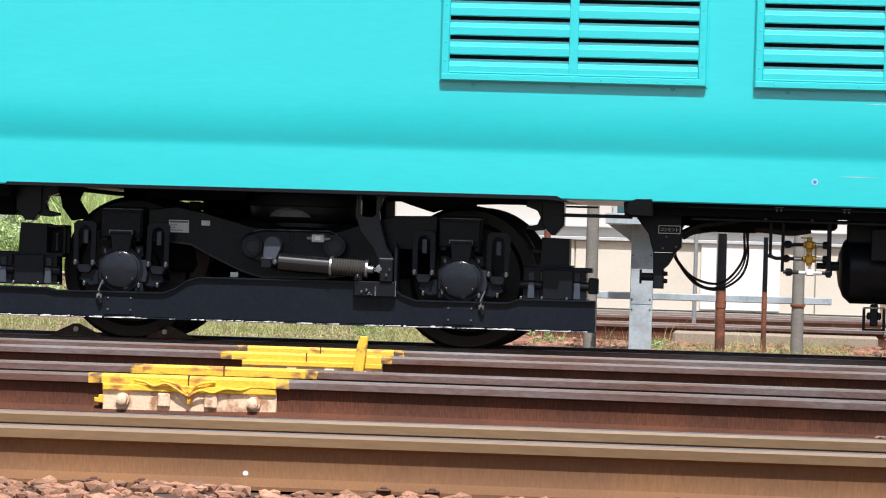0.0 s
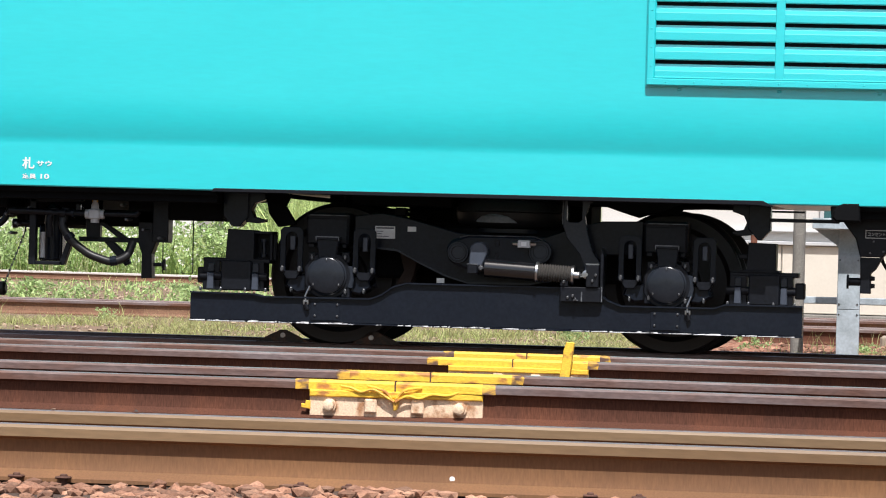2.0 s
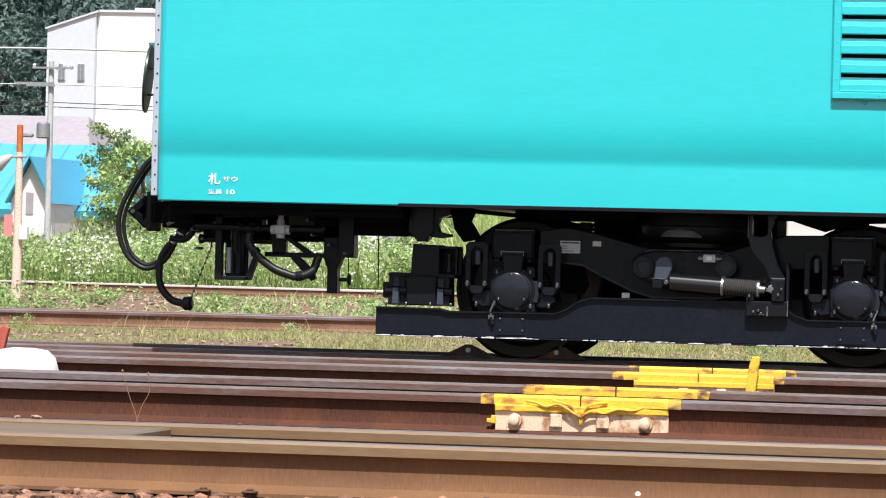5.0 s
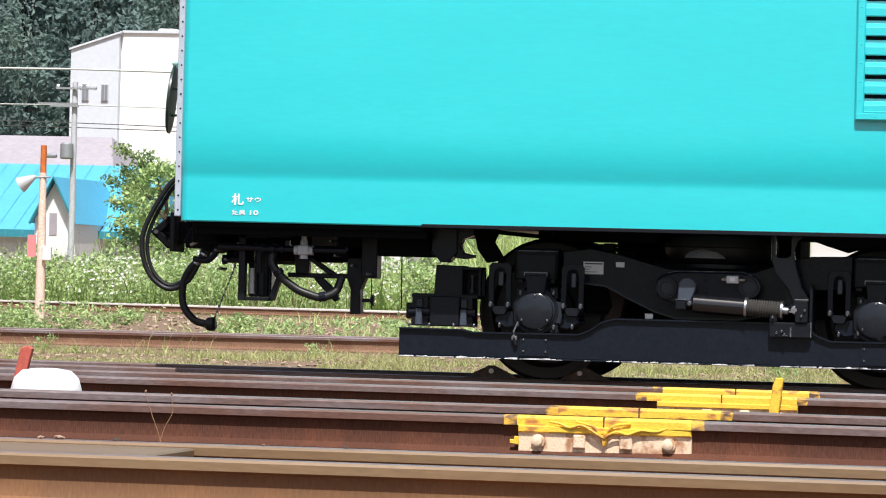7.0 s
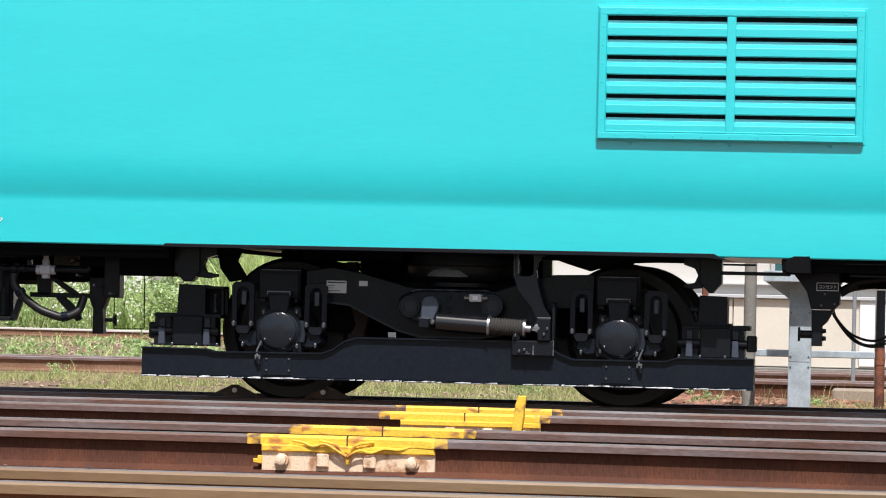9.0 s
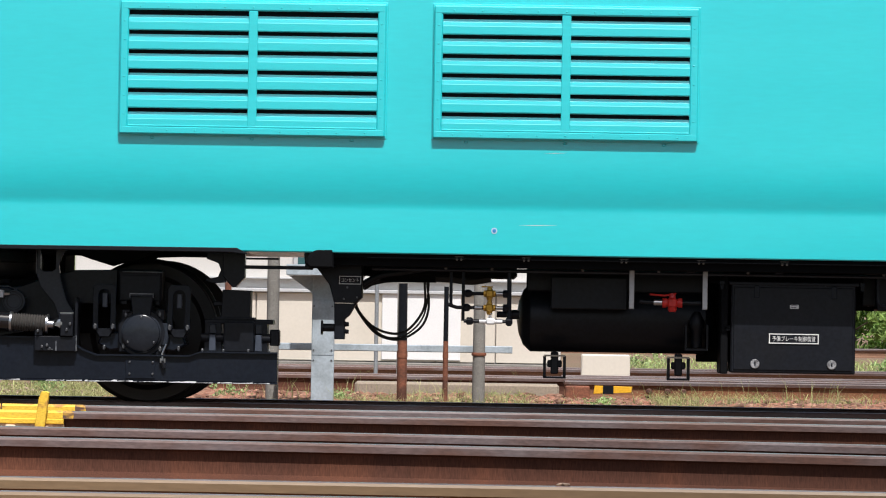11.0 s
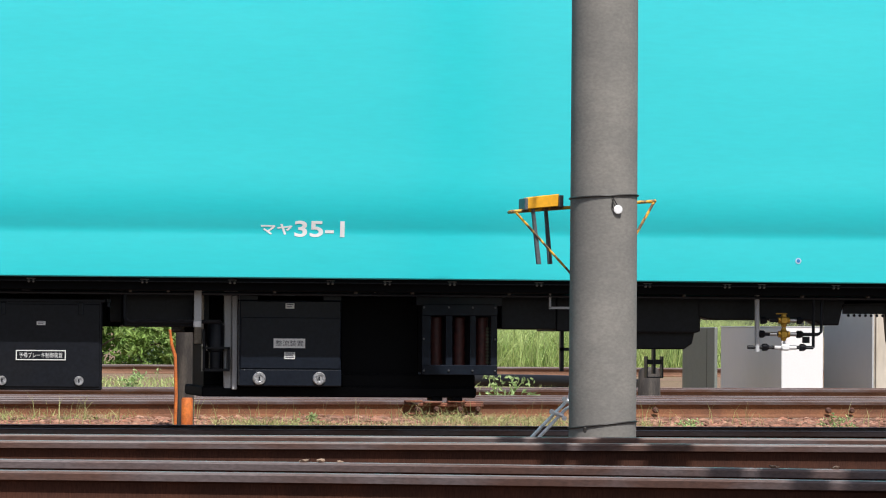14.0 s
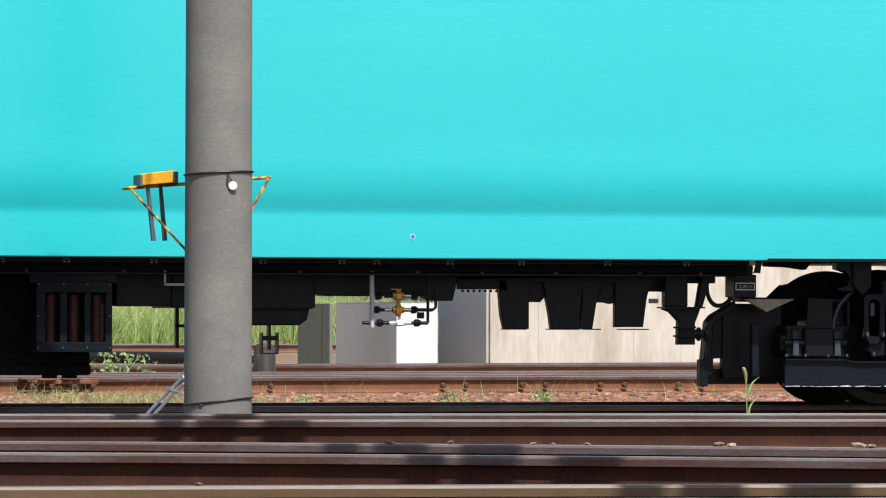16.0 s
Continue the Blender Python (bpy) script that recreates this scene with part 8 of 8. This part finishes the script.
for i in range(18):
    q = -0.40 + i * 0.0165 + rng.uniform(-0.006, 0.006)
    y = rng.uniform(20, 40)
    x = EYE[0] + q * (y - EYE[1])
    build_weed("bushy green weed between the rear tracks", x, y, int(rng.uniform(40, 90)), 0.032, rng.uniform(0.18, 0.4), rng.uniform(0.18, 0.42), LEAF_YOUNG, "weeds between the rear tracks")
for x, y, h in ((13.11, 8.0, 0.16), (12.0, 8.5, 0.08), (9.0, 9.5, 0.10), (5.2, 8.8, 0.10), (14.1, 8.8, 0.10), (3.0, 9.2, 0.10), (12.5, 20.5, 0.34), (7.5, 33, 0.3), (8.4, 33.5, 0.36), (9.6, 34, 0.3), (6.2, 33.5, 0.3), (1.3, 10.8, 0.13), (2.1, 9.8, 0.14), (0.4, 11.5, 0.12), (-4.6, 15.2, 0.12), (-7.2, 14.6, 0.14)):
    build_weed("small green weed in the ballast", x, y, 22, 0.014 if y < 16 else 0.03, h * 0.5, h, LEAF_YOUNG, "weeds in the ballast")
sw = thing("seed_stalk", "single green grass stalk with a pale seed head", "weed", at=(11.69, -4.0, -0.13))
part("stalk", Shape().tube(smooth_path([(0, 0, 0), (-0.006, 0, 0.18), (-0.012, 0, 0.36), (-0.016, 0, 0.40)]), 0.003, 6), LEAF_YOUNG, sw, smooth=True)
part("seed_head", Shape().tube(smooth_path([(-0.012, 0, 0.35), (-0.014, 0, 0.40), (-0.024, 0, 0.432), (-0.034, 0, 0.436)]), [0.004 + 0.006 * math.sin(math.pi * min(1, i / 18)) for i in range(19)], 7), GRASS_DRY, sw, smooth=True)
for pts in ([(-0.004, 0, 0.29), (0.022, 0, 0.355), (0.062, 0, 0.390)], [(0, 0, 0.17), (0.012, 0, 0.235), (0.062, 0, 0.290)], [(0, 0, 0.02), (-0.01, 0, 0.10), (0.02, 0, 0.13)]):
    part("blade", Shape().tube(smooth_path(pts), [0.001, 0.006, 0.008, 0.008, 0.007, 0.007, 0.006, 0.005, 0.004, 0.003, 0.002, 0.001, 0.001], 4), LEAF_YOUNG, sw)

# ---- ballast ----
def stone_mesh(seed, cuts=2, mat=STONE):
    r = np.random.default_rng(seed)
    bm = bmesh.new()
    bmesh.ops.create_icosphere(bm, subdivisions=1, radius=1.0)
    for v in bm.verts:
        v.co *= 0.72 + 0.45 * r.random()
        v.co.z *= 0.75
    for _ in range(cuts):
        n = Vector(r.normal(0, 1, 3)).normalized()
        for v in bm.verts:
            d = v.co.dot(n)
            if d > 0.55:
                v.co -= n * (d - 0.55)
    me = bpy.data.meshes.new("stone")
    bm.to_mesh(me)
    bm.free()
    me.materials.append(mat)
    return me


STONES = [stone_mesh(i) for i in range(9)]
PALESTONE = material("tan_stone", (0.29, 0.205, 0.145), rough=0.9, vary=0.2, scale=14, fine=160, bump=0.3, per_object=0.3)
PALESTONES = [stone_mesh(i, mat=PALESTONE) for i in range(9)]
RUSTSTONES = [stone_mesh(i, mat=RUSTSTONE) for i in range(9)]
for i in range(290):
    x = rng.uniform(0.4, 6.2)
    y = near_a(x) - 0.93 - 0.07 - abs(rng.normal(0, 0.30))
    s = rng.uniform(0.013, 0.034)
    share("stone", RUSTSTONES[i % 9], GROUND, (x, y, ground_height(x, y) + s * 0.3 - 0.018), tuple(rng.uniform(0, 6.28, 3)), (s * rng.uniform(0.9, 1.5), s, s * rng.uniform(0.8, 1.1)))
# stones and bits of leaf lying on the rail heads
for i, (x, line, s) in enumerate(((8.33, near_b, 0.03), (8.55, near_b, 0.03), (8.84, near_b, 0.022), (8.91, near_b, 0.018), (9.03, near_b, 0.022), (9.48, near_b, 0.04), (9.52, near_b, 0.03), (9.95, near_b, 0.045), (9.99, near_b, 0.035), (6.62, near_b, 0.03), (6.68, near_b, 0.034), (6.75, near_b, 0.02), (8.34, near_b, 0.02), (8.55, near_b, 0.02), (0.98, near_a, 0.022), (1.04, near_a, 0.026), (1.66, near_a, 0.014), (4.67, near_a, 0.022), (4.68, near_a, 0.024), (6.88, near_a, 0.02))):
    share("stone", PALESTONES[i % 9], GROUND, (x, line(x), ZN + s * 0.2), (0, 0.1, i * 1.7), (s * 0.85, s * 0.6, s * 0.34))
LEAFBIT = Shape().add([(-0.022, 0, 0.004), (0, -0.008, 0.001), (0.024, 0, 0.009), (0.002, 0.009, 0.003)], [(0, 1, 2), (0, 2, 3)]).mesh("dry_leaf", DARKBARK)
for x in (1.21, 1.91):
    share("dry_leaf", LEAFBIT, GROUND, (x, near_a(x), ZN + 0.001), (0, 0, x))


def scatter(name, n, xr, yr, size, label, jitter=0.35, mat=STONE):
    base = [(np.array([tuple(v.co) for v in m.vertices]), [tuple(p.vertices) for p in m.polygons]) for m in STONES]
    s = Shape()
    for i in range(n):
        v, f = base[i % 9]
        x, y = rng.uniform(*xr), rng.uniform(*yr)
        k = rng.uniform(*size)
        a = rng.uniform(0, 6.28)
        m = np.array([[math.cos(a), -math.sin(a), 0], [math.sin(a), math.cos(a), 0], [0, 0, 1]]) * k
        q = v * [rng.uniform(0.9, 1.5), 1, rng.uniform(0.7, 1.0)] @ m.T + [x, y, ground_height(x, y) + k * jitter]
        b = len(s.v)
        s.v += [tuple(p) for p in q]
        s.f += [tuple(b + j for j in face) for face in f]
    s.m = [0] * len(s.f)
    return single(name, s, mat, label, "ballast", kind="stuff")


scatter("ballast", 6000, (-1.5, 8), (-16.2, -14.4), (0.011, 0.032), "rusty brown ballast stones by the nearest rail", mat=RUSTSTONE)
scatter("ballast", 15000, (1.2, 18.5), (6.0, 12.2), (0.024, 0.056), "reddish brown ballast stones behind the coach")
scatter("ballast", 2200, (-10, 4.8), (6.0, 15.5), (0.012, 0.030), "pale gravel scattered in the grass", mat=GRAVEL)
scatter("ballast", 3600, (-20, 4), (18, 55), (0.02, 0.05), "pale gravel between the rear tracks", mat=GRAVEL)
scatter("ballast", 900, (-2, 12), (-9.6, -6.2), (0.015, 0.03), "reddish brown ballast stones between the near tracks")
